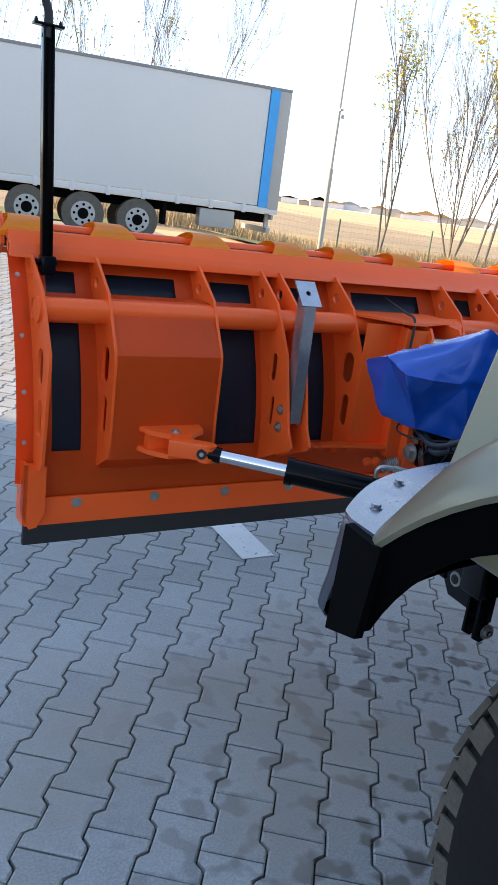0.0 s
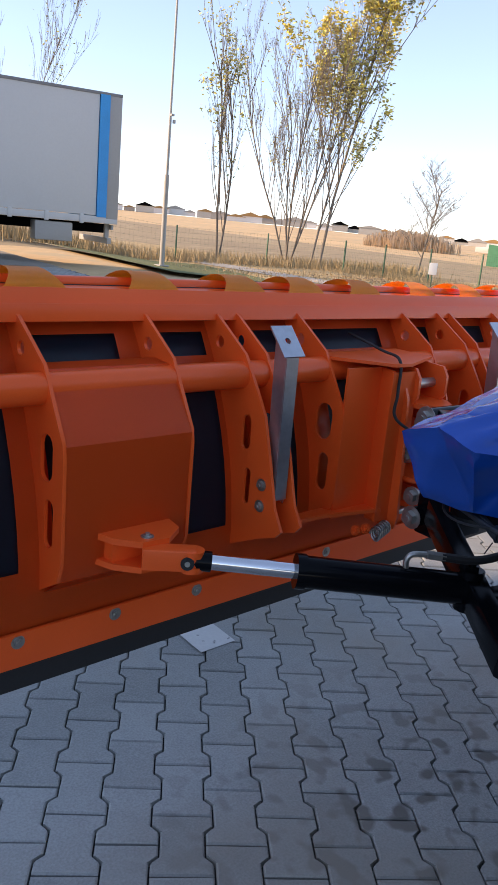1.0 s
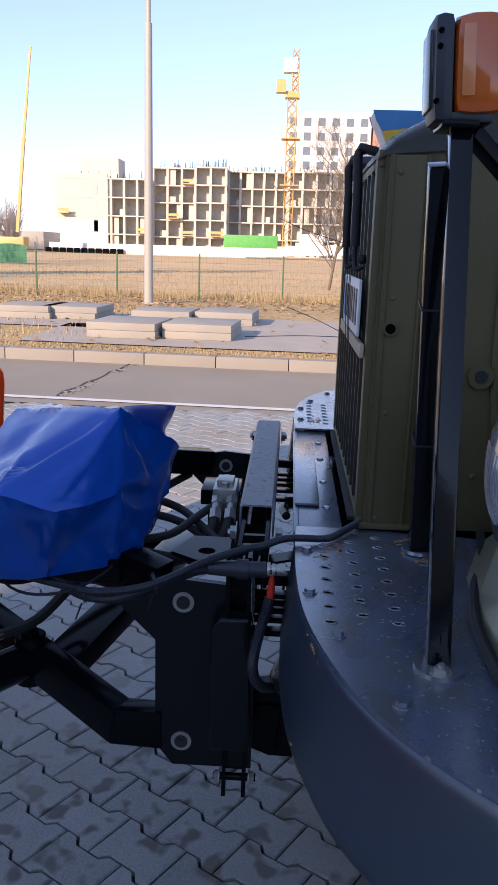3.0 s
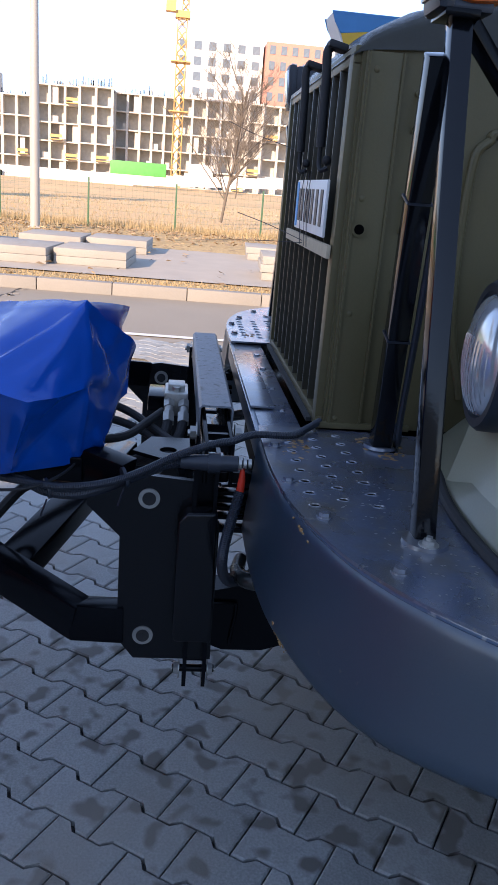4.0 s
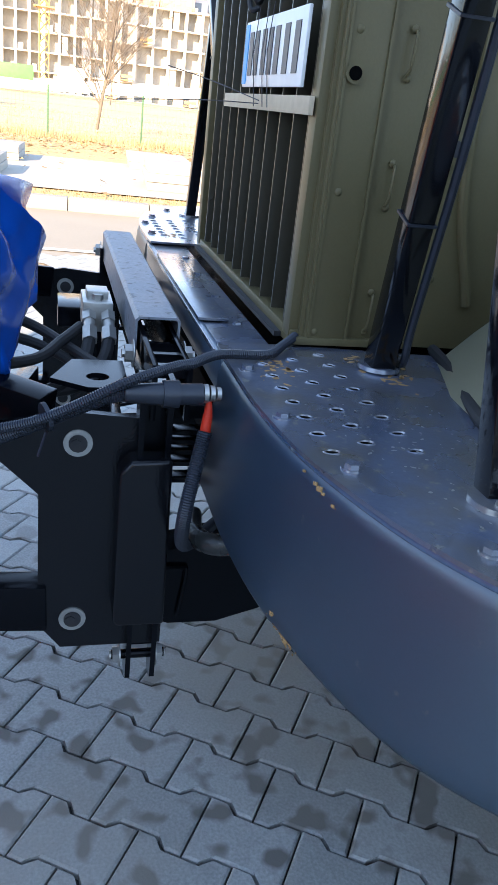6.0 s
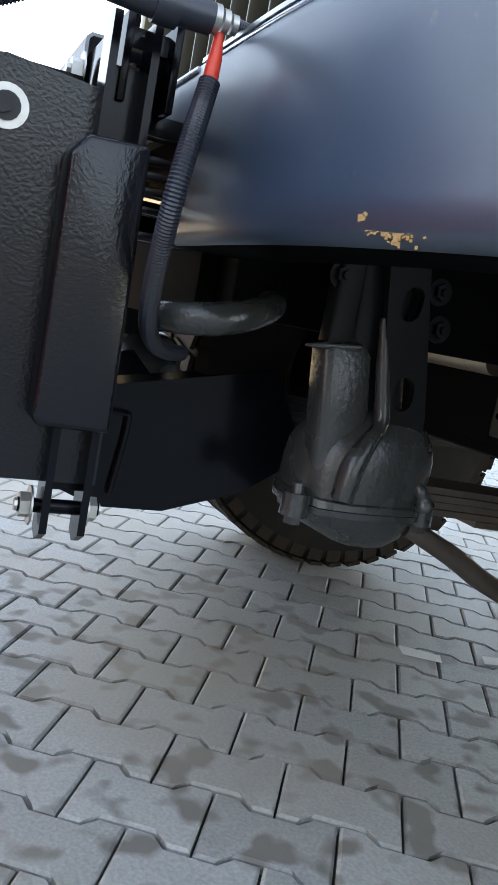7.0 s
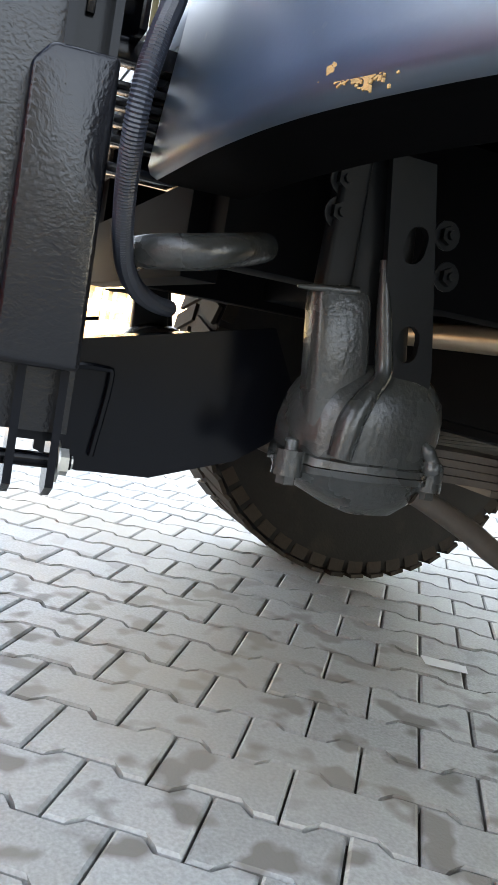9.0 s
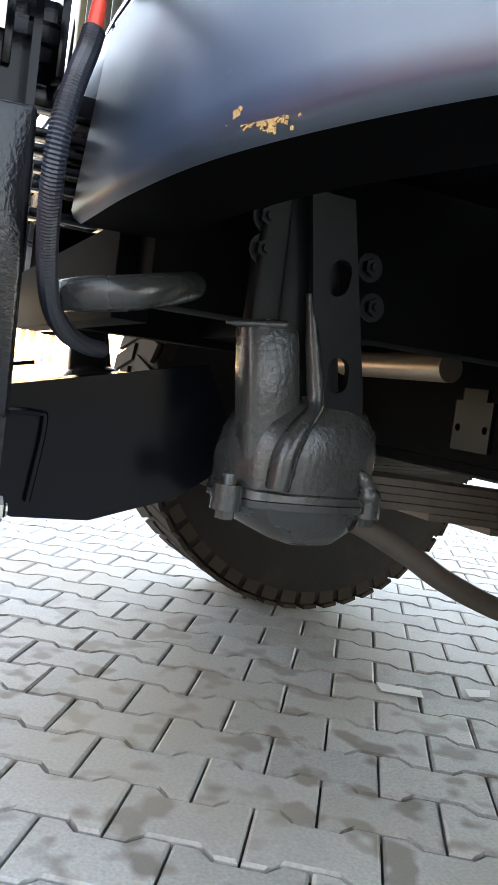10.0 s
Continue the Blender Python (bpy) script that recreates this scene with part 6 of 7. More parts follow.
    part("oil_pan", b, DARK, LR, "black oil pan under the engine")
    b = B()
    rod(b, (-0.145, -0.80, 0.765), (0.24, -0.80, 0.765), 0.028, seg=22)
    part("exhaust_pipe", b, PIPE, LR, "pale exhaust pipe with a beige sun reflection in its colour")
    b = B()
    plate(b, [(-0.17, 0.61), (-0.06, 0.61), (-0.06, 0.71), (-0.08, 0.71), (-0.08, 0.735), (-0.15, 0.735), (-0.15, 0.71), (-0.17, 0.71)], [loop_disc(-0.155, 0.655, 0.008), loop_disc(-0.075, 0.655, 0.008)], 0.012, at_y(-0.90))
    # the bracket is darkened with the same shade colour
    part("pipe_bracket", b, CAST_SHADE, LR, "dark metal pipe bracket")
    b = B()
    box(b, (0.1, -0.62, 0.88), (0.5, 0.30, 0.10), (8, 0, 0), 0.02)
    part("sump_guard", b, DARK, LR)

    # wheels
    def wheel(s):
        W = part("wheel_rim", rod(B(), (s * 0.80, -1.10, 0.615), (s * 1.09, -1.10, 0.615), 0.27, 0.26, 32), DARK, LR)
        b = B()
        R = 0.615
        prof = [(0.76, 0.30), (0.755, 0.42), (0.765, 0.54), (0.785, 0.588), (0.82, 0.599), (1.12, 0.599), (1.157, 0.588), (1.180, 0.54), (1.190, 0.42), (1.175, 0.30)]
        seg = 64
        rings = []
        for k in range(seg):
            a = 2 * math.pi * k / seg
            rings.append([b.verts.new((s * x, -1.10 + r * math.cos(a), R + r * math.sin(a))) for x, r in prof])
        for k in range(seg):
            p, q = rings[k], rings[(k + 1) % seg]
            for j in range(len(prof) - 1):
                b.faces.new((p[j], p[j + 1], q[j + 1], q[j]))
        for k in range(52):
            for side in (0, 1):
                a = 360 * (k + 0.5 * side) / 52
                m = Matrix.Translation((s * (0.865 if side == 0 else 1.078), -1.10, R)) @ Matrix.Rotation(radians(a), 4, "X") @ pose(0, 0, 0.602, 0, 0, 14 if side else -14)
                bmesh.ops.create_cube(b, size=1.0, matrix=m @ Matrix.Diagonal((0.175, 0.054, 0.012, 1)))
                m2 = Matrix.Translation((s * (0.772 if side == 0 else 1.170), -1.10, R)) @ Matrix.Rotation(radians(a), 4, "X") @ pose(0, 0, 0.565)
                bmesh.ops.create_cube(b, size=1.0, matrix=m2 @ Matrix.Diagonal((0.005, 0.050, 0.046, 1)))
        b.faces.ensure_lookup_table()
        for f in b.faces[seg * (len(prof) - 1):]:
            f.material_index = 1
        # the right tread is coloured darker, as it lies in shade
        part("tyre", b, [TYRE, TREAD if s < 0 else TREAD_SHADE], W, "black lugged off-road tyre with dusty tread", smooth=30)
        b = B()
        rod(b, (s * 1.08, -1.10, R), (s * 1.20, -1.10, R), 0.10, 0.08, 24)
        part("hub", b, DARK, W)
    wheel(-1)
    wheel(1)
    # cab wall behind the bonnet, closing the view
    b = B()
    box(b, (0, -1.80, 1.55), (2.2, 0.10, 1.2), (0, 0, 0), 0.04)
    part("cab_front", b, OLIVE, LR)
    b = B()
    box(b, (0, -3.6, 1.85), (2.3, 3.5, 1.9), (0, 0, 0), 0.08)
    part("cab_and_body", b, OLIVE, LR)
    for s in (-1, 1):
        b = B()
        rod(b, (s * 0.76, -5.0, 0.615), (s * 1.145, -5.0, 0.615), 0.615, seg=40)
        part("rear_tyre", b, TYRE, LR)
    # painted sign box standing on the bonnet
    b = B()
    prism(b, [(-0.163, 1.897), (-0.170, 1.875), (-0.190, 1.835), (-0.200, 1.80), (-0.42, 1.83), (-0.42, 1.897)], 0.10, at_x(0.052))
    sign = part("bonnet_sign", b, WHITE_PLASTIC, LR, "small white box with blue and yellow sides on the bonnet")
    for x in (0.0, 0.104):
        b = B()
        prism(b, [(-0.160, 1.899), (-0.168, 1.877), (-0.184, 1.854), (-0.42, 1.884), (-0.42, 1.899)], 0.003, at_x(x))
        part("blue_field", b, SIGN_BLUE, sign)
        b = B()
        prism(b, [(-0.185, 1.8535), (-0.192, 1.835), (-0.200, 1.805), (-0.42, 1.83), (-0.42, 1.8835)], 0.003, at_x(x))
        part("yellow_field", b, SIGN_YELLOW, sign)


build_lorry()


# ---- surroundings ----
def build_trailer():
    turn = math.degrees(math.atan2(17.65 - 18.7, 7.15 - 0.66))
    gz = 0.33
    TR = thing("semi_trailer", "white curtain-side semi-trailer parked on the lorry park", "trailer", (7.57, 17.51, gz), turn)
    Ln, Wd, z0, z1 = 13.6, 2.5, 1.15, 3.97
    b = B()
    box(b, (-0.55 - 6.5, Wd / 2, (z0 + z1) / 2 + 0.02), (13.0, Wd - 0.02, z1 - z0 - 0.06), (0, 0, 0), 0.02)
    part("curtain", b, CURTAIN, TR)
    b = B()
    box(b, (-Ln / 2, Wd / 2, z1), (Ln, Wd + 0.02, 0.07), (0, 0, 0), 0.01)
    part("roof_rail", b, TRIM_GREY, TR)
    b = B()
    box(b, (-Ln / 2, Wd / 2, z0 - 0.04), (Ln, Wd, 0.16), (0, 0, 0), 0.01)
    part("side_rail", b, CURTAIN, TR)
    b = B()
    box(b, (-0.42, Wd / 2, (z0 + z1) / 2), (0.24, Wd + 0.03, z1 - z0 - 0.04))
    part("blue_post", b, BLUE, TR, "blue corner curtain strip")
    b = B()
    box(b, (-0.15, Wd / 2, (z0 + z1) / 2 - 0.02), (0.30, Wd + 0.01, z1 - z0 - 0.02), (0, 0, 0), 0.02)
    part("rear_frame", b, STEEL_GREY, TR)
    for i in range(15):
        b = B()
        box(b, (-0.9 - i * 0.85, 0.0, z0 - 0.04), (0.10, 0.04, 0.22), (0, 0, 0), 0.004)
        part("buckle", b, CURTAIN, TR)
    b = B()
    box(b, (-Ln / 2, Wd / 2, 0.90), (Ln - 0.2, 1.0, 0.22))
    part("chassis", b, DARK, TR)
    for i in range(3):
        for y in (0.17, Wd - 0.17):
            x = -3.55 - 1.31 * i
            b = B()
            rod(b, (x, y - 0.17, 0.5), (x, y + 0.17, 0.5), 0.5, seg=36)
            w = part("wheel", b, TREAD, TR)
            b = B()
            rod(b, (x, y - 0.178, 0.5), (x, y + 0.178, 0.5), 0.29, seg=30)
            part("rim", b, STEEL_GREY, w)
            b = B()
            rod(b, (x, y - 0.185, 0.5), (x, y + 0.185, 0.5), 0.13, seg=20)
            part("hub", b, DARK, w)
            b = B()
            for k in range(8):
                a = 2 * math.pi * k / 8
                rod(b, (x + 0.21 * math.cos(a), y - 0.182, 0.5 + 0.21 * math.sin(a)), (x + 0.21 * math.cos(a), y + 0.182, 0.5 + 0.21 * math.sin(a)), 0.035, seg=8)
            part("rim_hole", b, DARK, w)
    b = B()
    box(b, (-2.9, 0.25, 0.72), (0.08, 0.5, 0.5))
    part("mudguard", b, DARK, TR)
    b = B()
    box(b, (-1.55, 0.3, 0.76), (0.9, 0.5, 0.44), (0, 0, 0), 0.03)
    part("tool_box", b, STEEL_GREY, TR)
    b = B()
    box(b, (-0.18, Wd / 2, 0.62), (0.10, Wd - 0.1, 0.14), (0, 0, 0), 0.01)
    box(b, (-0.18, 0.3, 0.85), (0.10, 0.1, 0.5))
    box(b, (-0.10, 0.25, 0.95), (0.05, 0.35, 0.12))
    part("underrun_bar", b, STEEL_GREY, TR)
    b = B()
    box(b, (-13.9, Wd / 2, 1.9), (0.5, 2.3, 2.6), (0, 0, 0), 0.05)
    part("headboard", b, CURTAIN, TR)


build_trailer()


def build_lamp(name, x, y, z, parts, label):
    LP = thing(name, label, "lamp post", (x, y, z), group="lamp posts")
    for h0, h1, r0, r1 in parts:
        b = B()
        rod(b, (0, 0, h0), (0, 0, h1), r0, r1, 20)
        part("pole_section", b, STEEL_GREY, LP)
    b = B()
    box(b, (0, 0, 0.02), (0.32, 0.32, 0.04), (0, 0, 0), 0.01)
    part("base_plate", b, STEEL_GREY, LP)
    top = parts[-1][1]
    b = B()
    box(b, (0, -0.35, top), (0.16, 0.7, 0.08), (0, 0, 0), 0.02)
    part("lamp_head", b, STEEL_GREY, LP)
    return LP


build_lamp("street_lamp", 19.6, 3.86, 0.085, [(0, 3.4, 0.125, 0.112), (3.4, 6.95, 0.112, 0.095), (6.95, 10.0, 0.062, 0.05)], "tall pale grey tapered steel lamp post in the verge")
pole = build_lamp("street_lamp", 10.52, 20.17, 0.25, [(0, 2.6, 0.075, 0.07), (2.6, 4.15, 0.045, 0.042), (4.15, 9.0, 0.036, 0.028)], "slim stepped steel lamp post beside the lorry park")
b = B()
box(b, (0.02, -0.05, 4.22), (0.10, 0.12, 0.06), (0, 0, 0), 0.01)
box(b, (0.10, -0.05, 4.05), (0.07, 0.07, 0.10), (0, 0, 0), 0.01)
part("camera_bracket", b, STEEL_GREY, pole)


def build_fence(name, pts, label):
    FN = thing(name, label, "fence", group="mesh fences")
    for (x, y, z), in ([p] for p in pts):
        b = B()
        box(b, (x, y, z + 0.65), (0.05, 0.05, 1.40), (0, 0, 0), 0.004)
        part("fence_post", b, GREEN_POST, FN)
    b = B()
    for (x0, y0, za), (x1, y1, zb) in zip(pts, pts[1:]):
        for k in range(7):
            h = 0.08 + 0.2 * k
            rod(b, (x0, y0, za + h), (x1, y1, zb + h), 0.0022, seg=4)
        n = 24
        for i in range(n):
            t = i / n
            x, y, z = x0 + (x1 - x0) * t, y0 + (y1 - y0) * t, za + (zb - za) * t
            rod(b, (x, y, z + 0.06), (x, y, z + 1.3), 0.0016, seg=3)
    ob = part("mesh_wire", b, GREEN_POST, FN, smooth=None)
    ob["kind"] = "stuff"


build_fence("mesh_fence", [(21.5 + 0.04 * (k * 2.5), -14.85 + 2.52 * k, 0.085) for k in range(17)], "green wire mesh fence along the field")
build_fence("mesh_fence", [(24.6 - 4.6 * k, 27.0 + 0.1 * k, 0.10 + ground_height(24.6 - 4.6 * k, 27.0)) for k in range(10)], "green wire mesh fence behind the lorry park")


def build_slabs():
    rng = random.Random(3)
    spots = [(11.2, 3.2, 2), (11.35, 1.95, 2), (13.9, 3.0, 2), (14.1, 1.75, 2), (14.2, 5.9, 2), (14.3, 4.95, 2), (11.0, -1.35, 3), (11.1, -2.6, 3), (14.6, -1.4, 2), (14.8, 8.8, 2), (14.7, 10.2, 2)]
    for x, y, n in spots:
        for i in range(n):
            b = B()
            box(b, (0, 0, 0), (1.35, 1.16, 0.125), (0, 0, 0), 0.01)
            ob = whole("concrete_slab", b, SLAB, "pale grey precast concrete slab stacked on the footpath", "concrete slab", "stacked concrete slabs")
            ob.matrix_basis = pose(x + 0.45 + rng.uniform(-0.02, 0.02), y - 0.46 + rng.uniform(-0.02, 0.02), 0.105 + 0.0635 + 0.127 * i, 0, 0, -3.4 + rng.uniform(-1, 1))


build_slabs()


def build_tree(name, x, y, z, height, spread, seed, label, leaves=0, leaf_mat=None, stems=1, top_bias=0.5, leaf_size=0.07, upright=0.8, detail=4, radius=None):
    rng = random.Random(seed)
    TR = thing(name, label, "tree", (x, y, z), group="trees by the fence" if leaves else "bare trees")
    wood, boughs = B(), B()
    tips = []

    def branch(p, d, length, r, depth):
        pts = [p]
        q, dd = p.copy(), d.copy()
        n = 4
        for i in range(n):
            dd = (dd + Vector((rng.uniform(-1, 1), rng.uniform(-1, 1), rng.uniform(-0.2, 0.6))) * 0.13).normalized()
            q = q + dd * length / n
            pts.append(q.copy())
        sweep(boughs if depth else wood, pts, lambda t: max(0.004, r * (1 - 0.62 * t)), 4 if depth > 1 else 7)
        if depth > 1:
            tips.extend(pts[1:])
        if depth >= detail:
            tips.append(q)
            return
        kids = (3 if leaves else 5) if depth else (14 if leaves else 14)
        for k in range(kids):
            t = (0.12 + 0.83 * (k + rng.random()) / kids) if depth == 0 else rng.uniform(0.25, 0.95)
            i = min(n - 1, int(t * n))
            base = pts[i].lerp(pts[i + 1], t * n - i)
            a = rng.uniform(0, 2 * math.pi)
            out = Vector((math.cos(a), math.sin(a), 0))
            way = (out * (1 - upright) + dd * upright + Vector((0, 0, 0.25))).normalized()
            branch(base, way, length * rng.uniform(0.30, 0.46) * (1.25 if depth == 0 else 1.2) * (1.1 - 0.45 * t if depth == 0 else 1), r * 0.42, depth + 1)
        tips.append(q)

    for s in range(stems):
        a = 2 * math.pi * s / max(1, stems) + rng.uniform(-0.4, 0.4)
        lean = Vector((math.cos(a), math.sin(a), 0)) * (spread * (0.05 if stems == 1 else 0.24))
        branch(Vector((lean.x * 0.3, lean.y * 0.3, 0)), (Vector((0, 0, 1)) + lean * 0.8).normalized(), height * rng.uniform(0.85, 1.0), radius or height * 0.013, 0)
    bark = BARK if leaves > 1000 else TWIG
    part("trunk", wood, bark, TR, smooth=60)
    part("branch_crown", boughs, bark, TR, smooth=60)
    if leaves:
        vs, fs = [], []
        high = max(t.z for t in tips)
        pool = [t for t in tips if t.z > high * (0.22 + 0.42 * top_bias * rng.random()) and noise.noise(t * 0.9 + Vector((seed, 0, 0))) > -0.22]
        for i in range(leaves):
            t = rng.choice(pool)
            c = t + Vector((rng.gauss(0, 0.16), rng.gauss(0, 0.16), rng.gauss(-0.05, 0.18)))
            u = Vector((rng.gauss(0, 1), rng.gauss(0, 1), rng.gauss(0, 1))).normalized()
            w = u.orthogonal().normalized() * leaf_size * rng.uniform(0.6, 1.1) * 0.5
            u = u * leaf_size * rng.uniform(0.7, 1.2) * 0.6
            k = len(vs)
            vs += [tuple(c - u), tuple(c + w), tuple(c + u), tuple(c - w)]
            fs.append((k, k + 1, k + 2, k + 3))
        me = bpy.data.meshes.new("crown")
        me.from_pydata(vs, [], fs)
        me.materials.append(leaf_mat)
        ob = new("crown", me)
        ob.parent = TR
    return TR


build_tree("poplar_tree", 23.30, 27.33, 0.1, 13.5, 1.0, 11, "tall poplar with sparse yellow autumn leaves", 9000, LEAF_Y, 1, 0.4, 0.17, 0.76, 4, 0.07)
build_tree("poplar_tree", 23.00, 27.63, 0.1, 10.0, 1.2, 17, "poplar with thin olive green leaves", 5000, LEAF_G, 1, 0.3, 0.14, 0.72, 4, 0.055)
build_tree("poplar_tree", 21.40, 27.35, 0.1, 9.0, 1.6, 23, "many-stemmed bare young tree with few leaves", 700, LEAF_G, 5, 1.0, 0.11, 0.76, 4, 0.045)
build_tree("poplar_tree", 17.60, 27.39, 0.25, 7.6, 0.8, 31, "slender young tree with few green leaves", 900, LEAF_G, 2, 0.9, 0.13, 0.86, 3, 0.05)
for i, (x, y, hgt, sd) in enumerate(((3.5, 31.0, 9.5, 41), (7.8, 33.0, 9.0, 43), (-1.5, 34.0, 10.5, 47), (12.0, 36.0, 9.5, 53))):
    build_tree("young_tree", x, y, 0.5, hgt, 1.2, sd, "thin bare tree with a few pale leaves behind the trailer", 260, LEAF_G, 2, 0.9, 0.12, 0.84, 4, 0.032)
for x, y, hgt, sd, st in ((34.5, 31.0, 5.0, 61, 1), (47.5, 30.0, 8.2, 67, 1), (62.0, 28.0, 7.0, 71, 2), (90.0, -6.0, 10.0, 73, 2), (31.0, -1.5, 5.5, 79, 2)):
    build_tree("bare_tree", x, y, 0.1, hgt, 1.6, sd, "bare leafless tree in the field", 0, None, st, 0, 0, 0.46, 4, 0.06)


def build_woods():
    rng = random.Random(5)
    WD = thing("tree_row", "row of leafless brown trees far across the field, paled for haze", "trees", kind="stuff")
    b = B()
    for i in range(70):
        x, y = 118 + rng.uniform(-5, 8), 42 + i * 0.57 + rng.uniform(-0.6, 0.6)
        if 57 < y:
            x += (y - 57) * 0.6
        hgt = rng.uniform(6.0, 9.2) * (0.85 if y > 60 else 1)
        for k in range(60):
            a = rng.uniform(0, 6.28)
            p = Vector((x, y, 0.5 + hgt * rng.uniform(0.05, 0.45)))
            q = p + Vector((math.cos(a) * 1.6, math.sin(a) * 1.6, hgt * rng.uniform(0.3, 0.55)))
            sweep(b, [p, p.lerp(q, 0.5) + Vector((rng.uniform(-.2, .2), rng.uniform(-.2, .2), 0.2)), q], lambda t: 0.05 * (1 - 0.7 * t), 3)
        sweep(b, [(x, y, 0.3), (x + rng.uniform(-.3, .3), y, hgt * 0.5), (x, y, hgt)], lambda t: 0.16 * (1 - 0.8 * t), 4)
    me = part("far_tree", b, FAR_BARK, WD, smooth=None)
    me["kind"] = "stuff"


build_woods()


def frame_building(name, x, y0, y1, z0, floors, bays, label, gable=False, depth=14.0, height=3.05):
    BD = thing(name, label, "building", (x, 0, z0), group="unfinished apartment blocks")
    H = floors * height
    for f in range(floors + 1):
        b = B()
        box(b, (depth / 2, (y0 + y1) / 2, f * height), (depth + 0.6, y1 - y0 + 0.2, 0.24))
        part("floor_slab", b, CONCRETE, BD)
    n = bays
    for i in range(n + 1):
        y = y0 + (y1 - y0) * i / n
        b = B()
        box(b, (0.05, y, H / 2), (0.5, 0.42, H))
        part("column", b, CONCRETE, BD)
    b = B()
    box(b, (2.4, (y0 + y1) / 2, H / 2), (0.3, y1 - y0, H))
    part("inner_wall", b, GLOOM, BD)
    for i in range(n + 1):
        b = B()
        box(b, (1.3, y0 + (y1 - y0) * i / n, H / 2), (1.9, 0.2, H))
        part("partition_wall", b, GLOOM, BD)
    rng = random.Random(int(abs(y0) * 10) + floors)
    for f in range(floors):
        for i in range(n):
            if rng.random() < 0.42:
                ya = y0 + (y1 - y0) * (i + (0.02 if rng.random() < 0.5 else 0.45)) / n
                w = (y1 - y0) / n * rng.choice((0.35, 0.5))
                hgt = height * rng.choice((0.35, 0.92, 0.92))
                b = B()
                box(b, (0.35, ya + w / 2, f * height + hgt / 2 + 0.1), (0.22, w, hgt))
                part("block_wall", b, BLOCK, BD)
            if rng.random() < 0.07:
                b = B()
                box(b, (-0.9, y0 + (y1 - y0) * (i + 0.5) / n, f * height + 0.3), (1.6, (y1 - y0) / n * 0.8, 0.16))
                box(b, (-1.65, y0 + (y1 - y0) * (i + 0.5) / n, f * height + 0.9), (0.08, (y1 - y0) / n * 0.8, 0.5))
                part("loading_platform", b, YELLOW, BD)
    if gable:
        b = B()
        gy = y1 + 0.3
        box(b, (depth / 2, gy, H / 2 + 0.4), (depth + 0.4, 0.5, H + 0.9))
        box(b, (0.0, gy - 4.7, H / 2 + 0.4), (0.5, 9.7, H + 0.9))
        part("gable_wall", b, BLOCK, BD, "pale block end wall")
        b = B()
        box(b, (-0.28, gy - 4.7, 2.6), (0.06, 9.7, 6.2))
        part("lower_render", b, WALLW, BD)
        for f in range(1, floors):
            b = B()
            box(b, (-0.28, gy - 7.3, f * height + 1.5), (0.06, 0.8, 2.3))
            part("slit_window", b, GLOOM, BD)
    for k in range(7):
        b = B()
        box(b, (rng.uniform(2, 10), rng.uniform(y0, y1), H + 0.6), (1.0, 0.25, 1.2))
        part("roof_upstand", b, CONCRETE, BD)
    b = B()
    for k in range(40):
        xx, yy = rng.uniform(0, 10), rng.uniform(y0, y1)
        rod(b, (xx, yy, H), (xx, yy, H + rng.uniform(0.5, 1.8)), 0.04, seg=4)
    ob = part("rebar", b, DARK, BD, smooth=None)
    ob["kind"] = "stuff"
    return BD


bd = frame_building("apartment_block", 150, 26.8, 44.0, 0.5, 4, 7, "unfinished concrete apartment block with pale end wall", True, height=3.3)
b = B()
box(b, (8, 37.4, 15.2), (6, 7.2, 4.4))
part("stair_core", b, CONCRETE, bd)
frame_building("apartment_block", 152, 18.5, 26.6, 0.5, 5, 3, "unfinished concrete apartment block with open floors", height=3.1)
frame_building("apartment_block", 149, 12.7, 18.3, 0.5, 5, 2, "unfinished five-storey concrete block with bare columns", height=3.1)
frame_building("apartment_block", 153, 1.4, 12.5, 0.5, 5, 5, "unfinished scaffolded concrete apartment block")
frame_building("apartment_block", 151, -14.0, 1.2, 0.5, 5, 6, "unfinished concrete frame with pale block walls")
frame_building("apartment_block", 152, -34.0, -14.4, 0.5, 5, 7, "unfinished concrete frame with pale block walls")


def tower_block(name, x, y0, y1, z0, floors, cols, mat, label):
    TB = thing(name, label, "building", (x, 0, z0), group="finished apartment towers")
    rise = 3.45
    H = floors * rise
    b = B()
    box(b, (7, (y0 + y1) / 2, H / 2), (14, y1 - y0, H))
    part("wall", b, mat, TB)
    b = B()
    box(b, (7, (y0 + y1) / 2, H + 0.4), (13.4, (y1 - y0) * 0.96, 0.8))
    part("parapet", b, WALLW, TB)
    me = None
    w = (y1 - y0) / cols
    for f in range(floors):
        for i in range(cols):
            if me is None:
                b = B()
                box(b, (0, 0, 0), (0.16, w * 0.5, 1.9))
                o = part("window", b, PANE, TB, smooth=None)
                me = o.data
            else:
                o = piece("window", me, TB, Matrix())
            o.matrix_basis = Matrix.Translation((-0.02, y0 + w * (i + 0.5), f * rise + 1.75))
    return TB


tower_block("tower_block", 210, -18.4, 2.9, 0.5, 10, 6, WALLW, "white apartment tower with rows of windows")
tower_block("tower_block", 206, -32.5, -18.9, 0.5, 10, 5, ORANGE_WALL, "white and orange apartment tower")
tower_block("tower_block", 214, -62.0, -33.0, 0.5, 10, 9, WALLW, "white apartment tower with rows of windows")


